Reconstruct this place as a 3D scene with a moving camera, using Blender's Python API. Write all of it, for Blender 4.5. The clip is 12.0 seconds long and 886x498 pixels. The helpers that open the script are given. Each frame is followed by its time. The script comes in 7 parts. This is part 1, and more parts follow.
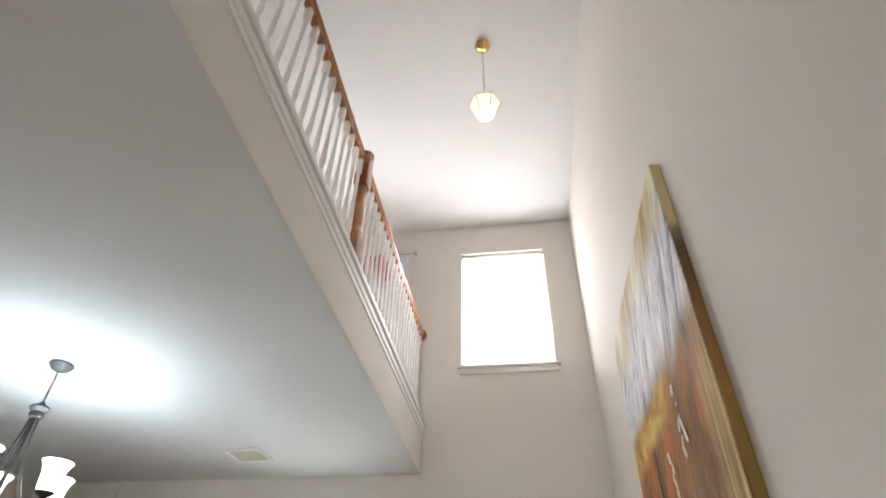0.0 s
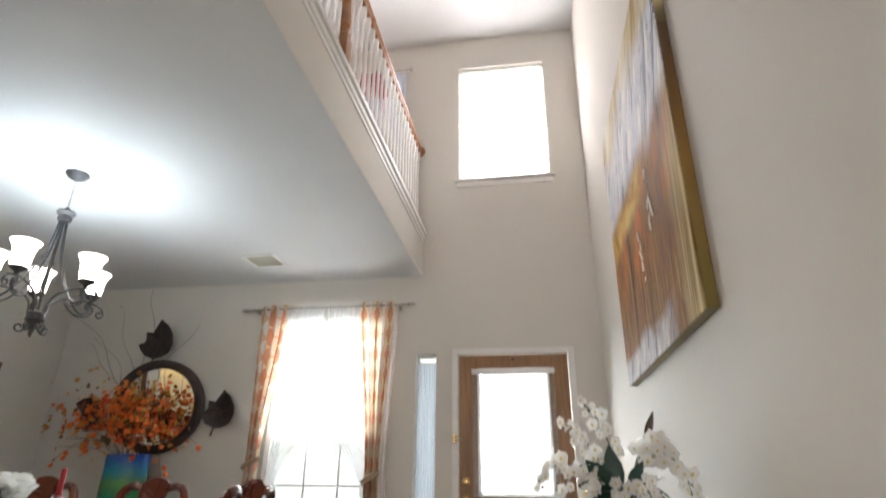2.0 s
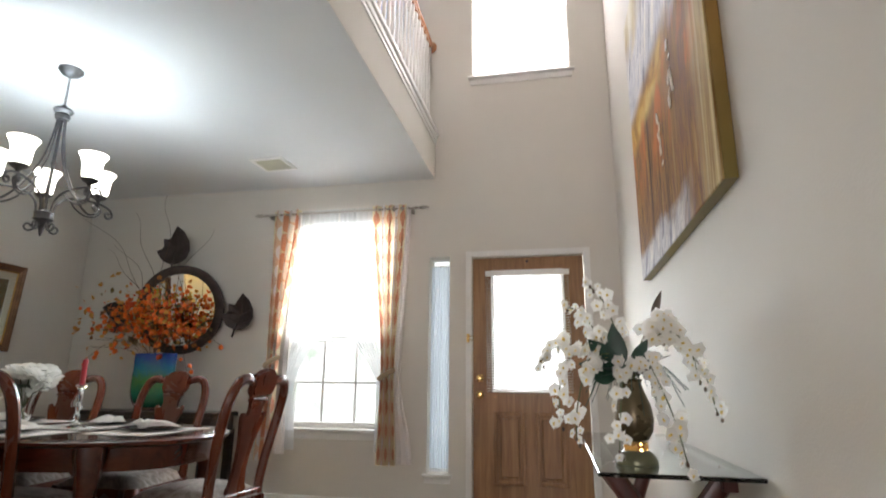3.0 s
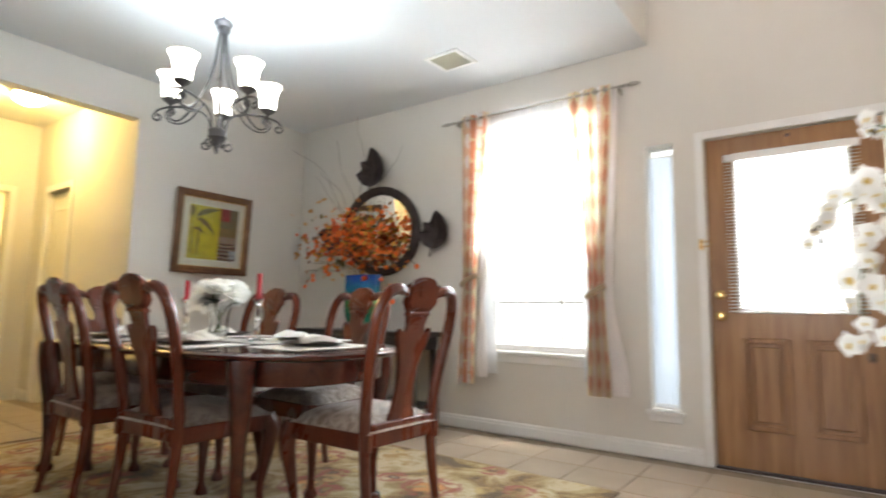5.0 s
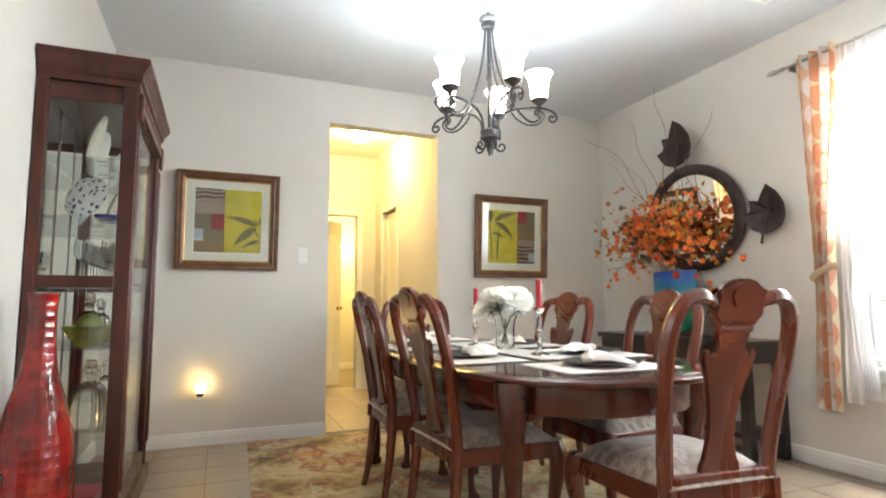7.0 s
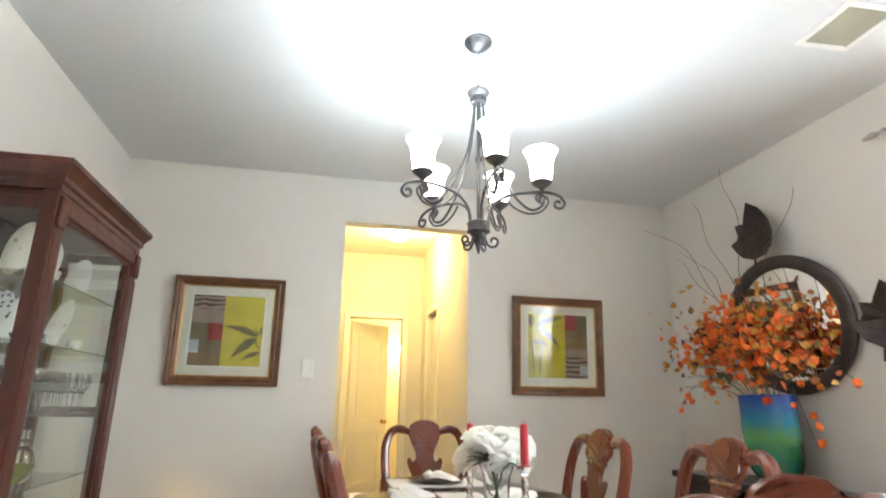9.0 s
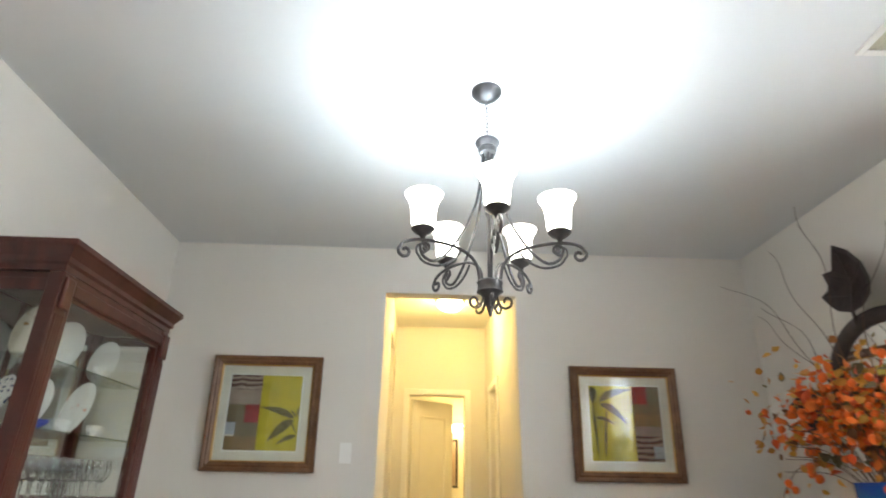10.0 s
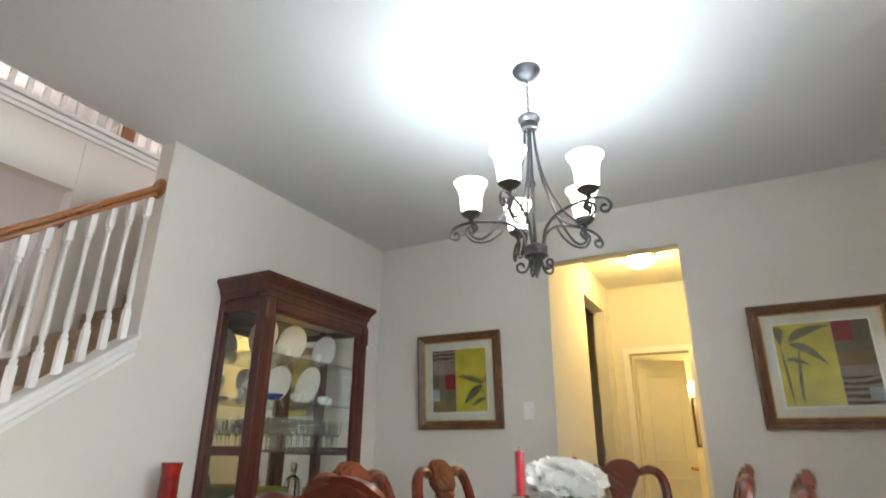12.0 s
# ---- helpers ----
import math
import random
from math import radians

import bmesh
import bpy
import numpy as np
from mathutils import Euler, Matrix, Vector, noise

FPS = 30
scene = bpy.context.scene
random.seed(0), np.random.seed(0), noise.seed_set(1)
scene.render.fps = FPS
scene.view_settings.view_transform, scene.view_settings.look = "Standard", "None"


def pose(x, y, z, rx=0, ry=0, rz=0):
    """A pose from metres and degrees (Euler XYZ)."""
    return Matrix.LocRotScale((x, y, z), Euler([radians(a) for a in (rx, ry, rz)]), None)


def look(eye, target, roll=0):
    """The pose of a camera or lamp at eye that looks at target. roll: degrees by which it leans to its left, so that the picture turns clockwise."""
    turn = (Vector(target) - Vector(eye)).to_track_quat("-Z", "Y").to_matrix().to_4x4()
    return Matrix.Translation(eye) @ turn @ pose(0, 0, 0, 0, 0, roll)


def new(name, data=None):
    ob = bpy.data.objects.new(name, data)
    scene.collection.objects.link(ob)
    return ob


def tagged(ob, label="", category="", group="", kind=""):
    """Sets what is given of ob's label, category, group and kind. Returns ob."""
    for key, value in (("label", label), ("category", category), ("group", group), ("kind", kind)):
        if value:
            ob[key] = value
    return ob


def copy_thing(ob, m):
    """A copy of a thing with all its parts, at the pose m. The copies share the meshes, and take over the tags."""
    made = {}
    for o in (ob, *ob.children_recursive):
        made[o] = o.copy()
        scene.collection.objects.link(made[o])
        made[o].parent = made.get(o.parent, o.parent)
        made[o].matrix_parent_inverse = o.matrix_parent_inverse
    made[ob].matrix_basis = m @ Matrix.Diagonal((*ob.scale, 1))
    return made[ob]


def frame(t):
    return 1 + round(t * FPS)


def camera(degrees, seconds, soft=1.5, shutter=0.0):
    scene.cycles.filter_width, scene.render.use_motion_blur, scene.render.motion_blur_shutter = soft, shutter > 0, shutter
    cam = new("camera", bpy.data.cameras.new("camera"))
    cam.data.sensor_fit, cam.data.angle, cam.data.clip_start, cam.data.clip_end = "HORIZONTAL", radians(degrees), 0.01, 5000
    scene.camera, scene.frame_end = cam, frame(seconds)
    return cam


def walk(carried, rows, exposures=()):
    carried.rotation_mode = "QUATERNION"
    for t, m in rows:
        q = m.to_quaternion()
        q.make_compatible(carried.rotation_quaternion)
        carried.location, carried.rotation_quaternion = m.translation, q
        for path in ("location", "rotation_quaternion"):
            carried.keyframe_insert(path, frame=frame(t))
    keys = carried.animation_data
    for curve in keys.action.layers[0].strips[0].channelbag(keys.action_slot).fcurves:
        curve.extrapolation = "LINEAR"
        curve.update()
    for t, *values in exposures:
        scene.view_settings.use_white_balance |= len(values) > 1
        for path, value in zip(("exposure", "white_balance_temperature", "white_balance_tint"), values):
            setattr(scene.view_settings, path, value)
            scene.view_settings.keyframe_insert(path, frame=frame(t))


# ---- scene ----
cam = camera(77.3, 12.0, soft=1.8, shutter=0.5)
PATH = [
    (0, (-0.155, 1.699, 1.298), (-0.399, 3.224, 2.568), 1.6),
    (0.5, (-0.141, 1.677, 1.252), (-0.392, 3.262, 2.446), 1.1),
    (1, (-0.127, 1.662, 1.219), (-0.386, 3.323, 2.302), 1.0),
    (1.5, (-0.105, 1.668, 1.151), (-0.38, 3.412, 2.091), 0.8),
    (2, (-0.069, 1.684, 1.065), (-0.372, 3.508, 1.829), 0.6),
    (2.5, (-0.041, 1.708, 1.008), (-0.391, 3.582, 1.615), 0.6),
    (4.5, (0.036, 2.458, 0.936), (-0.799, 4.259, 1.179), 0.6),
    (5, (-0.043, 2.586, 0.915), (-1.199, 4.203, 1.139), 0.8),
    (5.5, (-0.109, 2.689, 0.917), (-1.528, 4.089, 1.078), 1.0),
    (6, (-0.212, 2.786, 0.935), (-1.835, 3.95, 1.049), 0.5),
    (6.5, (-0.201, 2.869, 0.951), (-2.008, 3.719, 1.05), 0.5),
    (8.5, (-0.555, 3.462, 1.116), (-2.427, 4.029, 1.534), 1.0),
    (9, (-0.632, 3.668, 1.151), (-2.518, 4.061, 1.687), 0.9),
    (9.5, (-0.73, 3.849, 1.161), (-2.599, 4.116, 1.823), 1.1),
    (10, (-0.827, 4.015, 1.181), (-2.665, 4.086, 1.966), 1.0),
    (10.5, (-0.886, 4.23, 1.171), (-2.697, 3.988, 1.984), 0.6),
    (11, (-0.866, 4.416, 1.153), (-2.588, 3.815, 1.974), 0.3),
    (11.5, (-0.752, 4.66, 1.111), (-2.419, 3.906, 1.918), 0.2),
    (12, (-0.695, 4.956, 1.089), (-2.35, 4.067, 1.773), 0.4),
]
walk(cam, [(t, look(eye, target, roll)) for t, eye, target, roll in PATH],
     exposures=[(0, 0.45), (1.5, 0.44), (2.7, 0.42), (4.5, 1.12), (6, 1.25), (6.7, 1.50), (8.3, 1.70), (9.5, 1.28), (10.5, 0.94), (11.5, 0.78), (12, 0.82)])

# ---- world and lights ----
world = bpy.data.worlds.new("world")
scene.world = world
world.use_nodes = True
wn = world.node_tree
sky = wn.nodes.new("ShaderNodeTexSky")
sky.sky_type, sky.sun_disc = "NISHITA", False
sky.sun_elevation, sky.sun_rotation = radians(69), radians(20)
wn.links.new(sky.outputs[0], wn.nodes["Background"].inputs[0])
wn.nodes["Background"].inputs[1].default_value = 0.12


def lamp(name, kind, m, power, colour, **more):
    data = bpy.data.lights.new(name, kind)
    data.energy, data.color = power, colour
    for key, value in more.items():
        if key == "radius":
            data.shadow_soft_size = value
        elif key == "size":
            data.shape, data.size, data.size_y = "RECTANGLE", value[0], value[1]
        elif key == "angle":
            data.angle = radians(value)
    ob = new(name, data)
    ob.matrix_basis = m
    return ob


DAY = (0.88, 0.95, 1.0)
lamp("sun", "SUN", look((1.0, 8.7, 8), (0, 5.9, 0)), 1.2, (1.0, 0.95, 0.88), angle=0.6)
lamp("window_daylight", "AREA", pose(-1.88, 6.60, 1.89, -90, 0, 0), 80, DAY, size=(0.9, 1.0))
lamp("door_daylight", "AREA", pose(-0.27, 6.60, 1.45, -90, 0, 0), 35, DAY, size=(0.62, 0.95))
lamp("sidelight_daylight", "AREA", pose(-0.975, 6.60, 1.2, -90, 0, 0), 0.8, DAY, size=(0.14, 1.7))
lamp("upper_window_daylight", "AREA", pose(-0.26, 6.60, 4.43, -90, 0, 0), 130, (0.98, 0.95, 0.97), size=(0.84, 1.3))
lamp("loft_window_daylight", "AREA", pose(-1.95, 6.60, 4.35, -90, 0, 0), 70, (0.98, 0.95, 0.97), size=(0.9, 1.3))
# lamp added in an unseen rear opening, for daylight on the stairs and entry
lamp("unseen_rear_daylight", "AREA", pose(-0.7, -3.04, 1.5, 90, 0, 0), 50, (1.0, 0.89, 0.89), size=(1.7, 1.7))
# added fill in an unseen upper opening, to brighten the upper hallway
lamp("unseen_upper_rear_fill", "AREA", pose(-2.4, -3.04, 4.35, 90, 0, 0), 56, (1.0, 0.87, 0.85), size=(1.7, 1.2))
CX, CY = -2.79, 4.27
ARMS = [radians(143 + 72 * k) for k in range(5)]
for a in ARMS:
    lamp("chandelier_bulb", "POINT", pose(CX + 0.27 * math.cos(a), CY + 0.27 * math.sin(a), 2.19), 4.2, (0.68, 0.85, 1.0), radius=0.035)
lamp("pendant_bulb", "POINT", pose(-0.27, 4.17, 4.69), 4, (1.0, 0.86, 0.62), radius=0.03)
lamp("hall_bulb", "POINT", pose(-5.75, 4.28, 2.60), 18, (1.0, 0.66, 0.18), radius=0.10)
lamp("bath_bulb", "POINT", pose(-8.2, 4.75, 1.95), 24, (1.0, 0.68, 0.20), radius=0.07)
lamp("night_light_bulb", "POINT", pose(-4.50, 2.876, 0.435), 0.2, (1.0, 0.62, 0.2), radius=0.02)


# ---- materials ----
def nodes_of(name):
    m = bpy.data.materials.new(name)
    m.use_nodes = True
    nt = m.node_tree
    return m, nt, nt.nodes["Principled BSDF"]


def add(nt, kind, **values):
    n = nt.nodes.new("ShaderNode" + kind)
    for key, value in values.items():
        n.inputs[key].default_value = value
    return n


def ramp(nt, source, stops):
    r = nt.nodes.new("ShaderNodeValToRGB")
    while len(r.color_ramp.elements) < len(stops):
        r.color_ramp.elements.new(0.5)
    for e, (p, c) in zip(r.color_ramp.elements, stops):
        e.position, e.color = p, (*c, 1)
    nt.links.new(source, r.inputs[0])
    return r


def coords(nt, scale=(1, 1, 1), kind="Object"):
    tc = nt.nodes.new("ShaderNodeTexCoord")
    mp = nt.nodes.new("ShaderNodeMapping")
    mp.inputs["Scale"].default_value = scale
    nt.links.new(tc.outputs[kind], mp.inputs[0])
    return mp.outputs[0]


def bump(nt, b, source, strength, distance=0.01):
    n = add(nt, "Bump", Strength=strength, Distance=distance)
    nt.links.new(source, n.inputs["Height"])
    nt.links.new(n.outputs[0], b.inputs["Normal"])


def plain(name, colour, rough=0.5, metal=0.0, vary=0.06, scale=6.0, grain=0.0, grain_scale=200.0, coat=0.0, sheen=0.0, spec=0.5):
    """A painted, metal or cloth surface: slow mottling of the colour, fine relief, uneven gloss."""
    m, nt, b = nodes_of(name)
    v = coords(nt)
    n1 = add(nt, "TexNoise", Scale=scale, Detail=4.0)
    nt.links.new(v, n1.inputs[0])
    lo = [max(0, c * (1 - vary)) for c in colour]
    hi = [min(1, c * (1 + vary)) for c in colour]
    r = ramp(nt, n1.outputs[0], [(0.3, lo), (0.7, hi)])
    nt.links.new(r.outputs[0], b.inputs["Base Color"])
    rr = ramp(nt, n1.outputs[0], [(0.3, [rough * 0.9] * 3), (0.7, [min(1, rough * 1.1)] * 3)])
    nt.links.new(rr.outputs[0], b.inputs["Roughness"])
    b.inputs["Metallic"].default_value = metal
    b.inputs["Coat Weight"].default_value = coat
    b.inputs["Coat Roughness"].default_value = 0.08
    b.inputs["Sheen Weight"].default_value = sheen
    b.inputs["Specular IOR Level"].default_value = spec
    if grain:
        n2 = add(nt, "TexNoise", Scale=grain_scale, Detail=3.0)
        nt.links.new(v, n2.inputs[0])
        bump(nt, b, n2.outputs[0], grain, 0.004)
    return m


def wood(name, dark, light, rough=0.3, coat=0.0, along=(2.0, 30.0, 30.0), pores=0.05):
    m, nt, b = nodes_of(name)
    v = coords(nt, along)
    n1 = add(nt, "TexNoise", Scale=1.0, Detail=6.0, Roughness=0.6, Distortion=0.8)
    nt.links.new(v, n1.inputs[0])
    n2 = add(nt, "TexNoise", Scale=7.0, Detail=2.0)
    nt.links.new(v, n2.inputs[0])
    r = ramp(nt, n1.outputs[0], [(0.3, dark), (0.52, [(a + c) / 2 for a, c in zip(dark, light)]), (0.72, light)])
    nt.links.new(r.outputs[0], b.inputs["Base Color"])
    rr = ramp(nt, n1.outputs[0], [(0.3, [rough * 1.2] * 3), (0.7, [rough * 0.85] * 3)])
    nt.links.new(rr.outputs[0], b.inputs["Roughness"])
    b.inputs["Coat Weight"].default_value = coat
    b.inputs["Coat Roughness"].default_value = 0.12
    bump(nt, b, n2.outputs[0], pores, 0.003)
    return m


def glowing(name, colour, strength, base=(0.9, 0.9, 0.88), rough=0.4):
    m, nt, b = nodes_of(name)
    b.inputs["Base Color"].default_value = (*base, 1)
    b.inputs["Roughness"].default_value = rough
    b.inputs["Emission Color"].default_value = (*colour, 1)
    b.inputs["Emission Strength"].default_value = strength
    return m


def glass(name, colour=(1, 1, 1), rough=0.0, ior=1.45):
    m, nt, b = nodes_of(name)
    b.inputs["Base Color"].default_value = (*colour, 1)
    b.inputs["Roughness"].default_value = rough
    b.inputs["IOR"].default_value = ior
    b.inputs["Transmission Weight"].default_value = 1.0
    return m


def clear_pane(name, gloss=0.08, colour=(1, 1, 1)):
    """Thin pane: mostly see-through with a Fresnel gloss."""
    m = bpy.data.materials.new(name)
    m.use_nodes = True
    nt = m.node_tree
    out = nt.nodes["Material Output"]
    nt.nodes.remove(nt.nodes["Principled BSDF"])
    t = add(nt, "BsdfTransparent")
    t.inputs[0].default_value = (*colour, 1)
    g = add(nt, "BsdfGlossy", Roughness=0.02)
    f = add(nt, "LayerWeight", Blend=0.5)
    p = add(nt, "Math")
    p.operation, p.inputs[1].default_value = "POWER", 4.0
    q = add(nt, "Math")
    q.operation, q.inputs[1].default_value, q.inputs[2].default_value = "MULTIPLY_ADD", 0.6, gloss * 0.5
    mix = add(nt, "MixShader")
    nt.links.new(f.outputs["Facing"], p.inputs[0])
    nt.links.new(p.outputs[0], q.inputs[0])
    nt.links.new(q.outputs[0], mix.inputs[0])
    nt.links.new(t.outputs[0], mix.inputs[1])
    nt.links.new(g.outputs[0], mix.inputs[2])
    nt.links.new(mix.outputs[0], out.inputs[0])
    return m


def sheer(name, colour, through_share):
    """Thin cloth that lets part of the light through."""
    m = bpy.data.materials.new(name)
    m.use_nodes = True
    nt = m.node_tree
    out = nt.nodes["Material Output"]
    nt.nodes.remove(nt.nodes["Principled BSDF"])
    t = add(nt, "BsdfTransparent")
    d = add(nt, "BsdfDiffuse")
    d.inputs[0].default_value = (*colour, 1)
    tl = add(nt, "BsdfTranslucent")
    tl.inputs[0].default_value = (*colour, 1)
    half = add(nt, "MixShader", Fac=0.55)
    mix = add(nt, "MixShader", Fac=1 - through_share)
    nt.links.new(d.outputs[0], half.inputs[1])
    nt.links.new(tl.outputs[0], half.inputs[2])
    nt.links.new(t.outputs[0], mix.inputs[1])
    nt.links.new(half.outputs[0], mix.inputs[2])
    nt.links.new(mix.outputs[0], out.inputs[0])
    return m


M_WALL = plain("wall_paint", (0.69, 0.66, 0.61), 0.75, vary=0.02, scale=1.2, grain=0.25, grain_scale=140, spec=0.25)
M_CEIL = plain("ceiling_paint", (0.70, 0.71, 0.715), 0.9, vary=0.02, scale=1.0, grain=0.3, grain_scale=160, spec=0.15)
M_TRIM = plain("white_trim_paint", (0.80, 0.79, 0.77), 0.35, vary=0.02, scale=3, spec=0.4)
M_CHERRY = wood("cherry_wood", (0.055, 0.010, 0.005), (0.155, 0.031, 0.012), 0.28, 0.12, (6, 6, 1.5))
M_TABLE = wood("cherry_table_wood", (0.045, 0.008, 0.005), (0.10, 0.019, 0.010), 0.2, 0.35, (2, 14, 14))
M_CABINET = wood("dark_cherry_wood", (0.042, 0.008, 0.005), (0.098, 0.018, 0.010), 0.34, 0.08, (8, 8, 1.5))
M_OAK = wood("oak_door_wood", (0.20, 0.092, 0.029), (0.37, 0.188, 0.068), 0.38, 0.15, (26, 26, 1.6), 0.12)
M_RAIL = wood("stained_oak_rail", (0.24, 0.085, 0.022), (0.42, 0.17, 0.055), 0.28, 0.4, (6, 6, 6))
M_ESPRESSO = wood("espresso_wood", (0.012, 0.008, 0.008), (0.032, 0.02, 0.018), 0.35, 0.1, (3, 20, 20))
M_FRAME = wood("bronze_picture_frame", (0.085, 0.032, 0.011), (0.19, 0.085, 0.032), 0.35, 0.2, (14, 14, 14))
M_GILT = plain("gilt_edge", (0.45, 0.27, 0.09), 0.35, 0.7, 0.2, 20)
M_IRON = plain("brushed_pewter_iron", (0.09, 0.087, 0.09), 0.40, 0.75, 0.25, 30, 0.2, 120)
M_CAST = plain("dark_bronze_cast", (0.050, 0.036, 0.035), 0.45, 0.3, 0.3, 14, 0.4, 60)
M_BRASS = plain("polished_brass", (0.72, 0.50, 0.20), 0.18, 1.0, 0.08, 10)
M_STEEL = plain("brushed_nickel", (0.45, 0.42, 0.37), 0.3, 1.0, 0.1, 30)
M_WHITE = plain("white_plastic", (0.82, 0.81, 0.78), 0.35, vary=0.01)
M_CHINA = plain("white_china", (0.80, 0.79, 0.76), 0.12, vary=0.02, coat=0.3)
M_LINEN = plain("white_linen", (0.78, 0.76, 0.72), 0.9, vary=0.05, scale=14, grain=0.5, grain_scale=400, sheen=0.2)
M_PLATE = plain("dark_charger_plate", (0.05, 0.04, 0.035), 0.25, 0.2, 0.3, 20)
M_CANDLE = plain("red_wax", (0.48, 0.015, 0.03), 0.35, vary=0.1, coat=0.2)
M_YELLOW = plain("yellow_throat", (0.75, 0.55, 0.12), 0.6, vary=0.2, scale=30)
M_LEAF = plain("dark_green_leaf", (0.016, 0.052, 0.034), 0.35, vary=0.4, scale=14)
M_STEM = plain("green_stem", (0.07, 0.10, 0.03), 0.6, vary=0.3, scale=20)
M_TWIG = plain("brown_twig", (0.10, 0.055, 0.03), 0.7, vary=0.3, scale=20)
M_BROWN_LEAF = plain("brown_magnolia_leaf", (0.075, 0.045, 0.022), 0.5, vary=0.4, scale=18)
M_CARPET = plain("tan_stair_carpet", (0.30, 0.22, 0.14), 0.95, vary=0.2, scale=40, grain=0.8, grain_scale=300)
M_LOFT_FLOOR = plain("beige_carpet", (0.38, 0.32, 0.25), 0.95, vary=0.1, scale=30, grain=0.6, grain_scale=300)
M_TIEBACK = plain("tan_tieback_cloth", (0.40, 0.30, 0.19), 0.85, vary=0.15, scale=30, sheen=0.2)
M_RED_CLOTH = plain("red_cloth", (0.42, 0.02, 0.05), 0.85, vary=0.15, scale=20, sheen=0.3)
M_HALL_DOOR = plain("painted_door_white", (0.78, 0.75, 0.68), 0.4, vary=0.02)
M_GROUT = plain("grout", (0.30, 0.25, 0.19), 0.95, vary=0.15, scale=20, grain=0.5, grain_scale=200)
M_MIRROR = plain("mirror_silver", (0.92, 0.92, 0.90), 0.02, 1.0, 0.0)
M_PANE = clear_pane("window_glass")
M_CASE_GLASS = clear_pane("cabinet_glass", colour=(0.95, 0.97, 0.96))
M_CRYSTAL = glass("crystal_glass", (0.97, 0.98, 0.98), 0.0, 1.5)
M_TABLE_GLASS = glass("smoked_table_glass", (0.55, 0.66, 0.63), 0.0, 1.5)
M_SHADE = glowing("frosted_lit_shade", (1.0, 0.97, 0.86), 6.0, rough=0.5)
M_HALL_SHADE = glowing("lit_hall_dome", (1.0, 0.90, 0.55), 12.0)
M_BATH_SHADE = glowing("lit_bath_shade", (1.0, 0.82, 0.42), 8.0)
M_LANTERN = glowing("lit_lantern_glass", (1.0, 0.88, 0.60), 0.8)
M_NIGHT = glowing("lit_night_light", (1.0, 0.66, 0.18), 4.0)
M_SHEER = sheer("white_sheer", (0.9, 0.9, 0.9), 0.35)
M_SHEER_THICK = sheer("white_gathered_sheer", (0.74, 0.79, 0.86), 0.06)
M_PETAL = sheer("white_petal", (0.97, 0.97, 0.94), 0.0)
M_LINING = sheer("white_lining", (0.84, 0.80, 0.78), 0.0)
M_BLIND = sheer("white_blind_slat", (0.85, 0.85, 0.84), 0.05)
M_BLIND_UP = sheer("white_window_shade", (0.92, 0.91, 0.90), 0.3)


def rand_colours(name, stops, rough=0.5, scale=None):
    """Colours that differ from piece to piece within one mesh."""
    m, nt, b = nodes_of(name)
    g = nt.nodes.new("ShaderNodeNewGeometry")
    r = ramp(nt, g.outputs["Random Per Island"], stops)
    r.color_ramp.interpolation = "CONSTANT"
    nt.links.new(r.outputs[0], b.inputs["Base Color"])
    b.inputs["Roughness"].default_value = rough
    return m


M_AUTUMN = rand_colours("autumn_leaves", [(0.0, (0.74, 0.16, 0.018)), (0.34, (0.62, 0.085, 0.015)), (0.54, (0.36, 0.13, 0.03)), (0.68, (0.17, 0.075, 0.025)), (0.78, (0.62, 0.30, 0.04)), (0.9, (0.10, 0.08, 0.025))])
M_AUTUMN_TIP = rand_colours("yellow_leaves", [(0.0, (0.66, 0.36, 0.07)), (0.4, (0.50, 0.22, 0.03)), (0.7, (0.20, 0.15, 0.05)), (0.85, (0.60, 0.14, 0.02))])


def tile_material():
    m, nt, b = nodes_of("beige_floor_tile")
    v = coords(nt)
    info = nt.nodes.new("ShaderNodeObjectInfo")
    shift = add(nt, "VectorMath")
    nt.links.new(v, shift.inputs[0])
    comb = nt.nodes.new("ShaderNodeCombineXYZ")
    mul = add(nt, "Math")
    mul.operation = "MULTIPLY"
    mul.inputs[1].default_value = 40
    nt.links.new(info.outputs["Random"], mul.inputs[0])
    nt.links.new(mul.outputs[0], comb.inputs[0])
    nt.links.new(comb.outputs[0], shift.inputs[1])
    n = add(nt, "TexNoise", Scale=4.0, Detail=5.0, Roughness=0.5)
    nt.links.new(shift.outputs[0], n.inputs[0])
    r = ramp(nt, n.outputs[0], [(0.3, (0.345, 0.265, 0.185)), (0.55, (0.37, 0.288, 0.205)), (0.75, (0.40, 0.315, 0.23))])
    hsv = add(nt, "HueSaturation")
    mr = nt.nodes.new("ShaderNodeMapRange")
    mr.inputs["To Min"].default_value, mr.inputs["To Max"].default_value = 0.95, 1.05
    nt.links.new(info.outputs["Random"], mr.inputs[0])
    nt.links.new(mr.outputs[0], hsv.inputs["Value"])
    nt.links.new(r.outputs[0], hsv.inputs["Color"])
    nt.links.new(hsv.outputs[0], b.inputs["Base Color"])
    rr = ramp(nt, n.outputs[0], [(0.3, (0.33,) * 3), (0.7, (0.30,) * 3)])
    nt.links.new(rr.outputs[0], b.inputs["Roughness"])
    n2 = add(nt, "TexNoise", Scale=60.0, Detail=3.0)
    nt.links.new(shift.outputs[0], n2.inputs[0])
    bump(nt, b, n2.outputs[0], 0.03, 0.003)
    return m


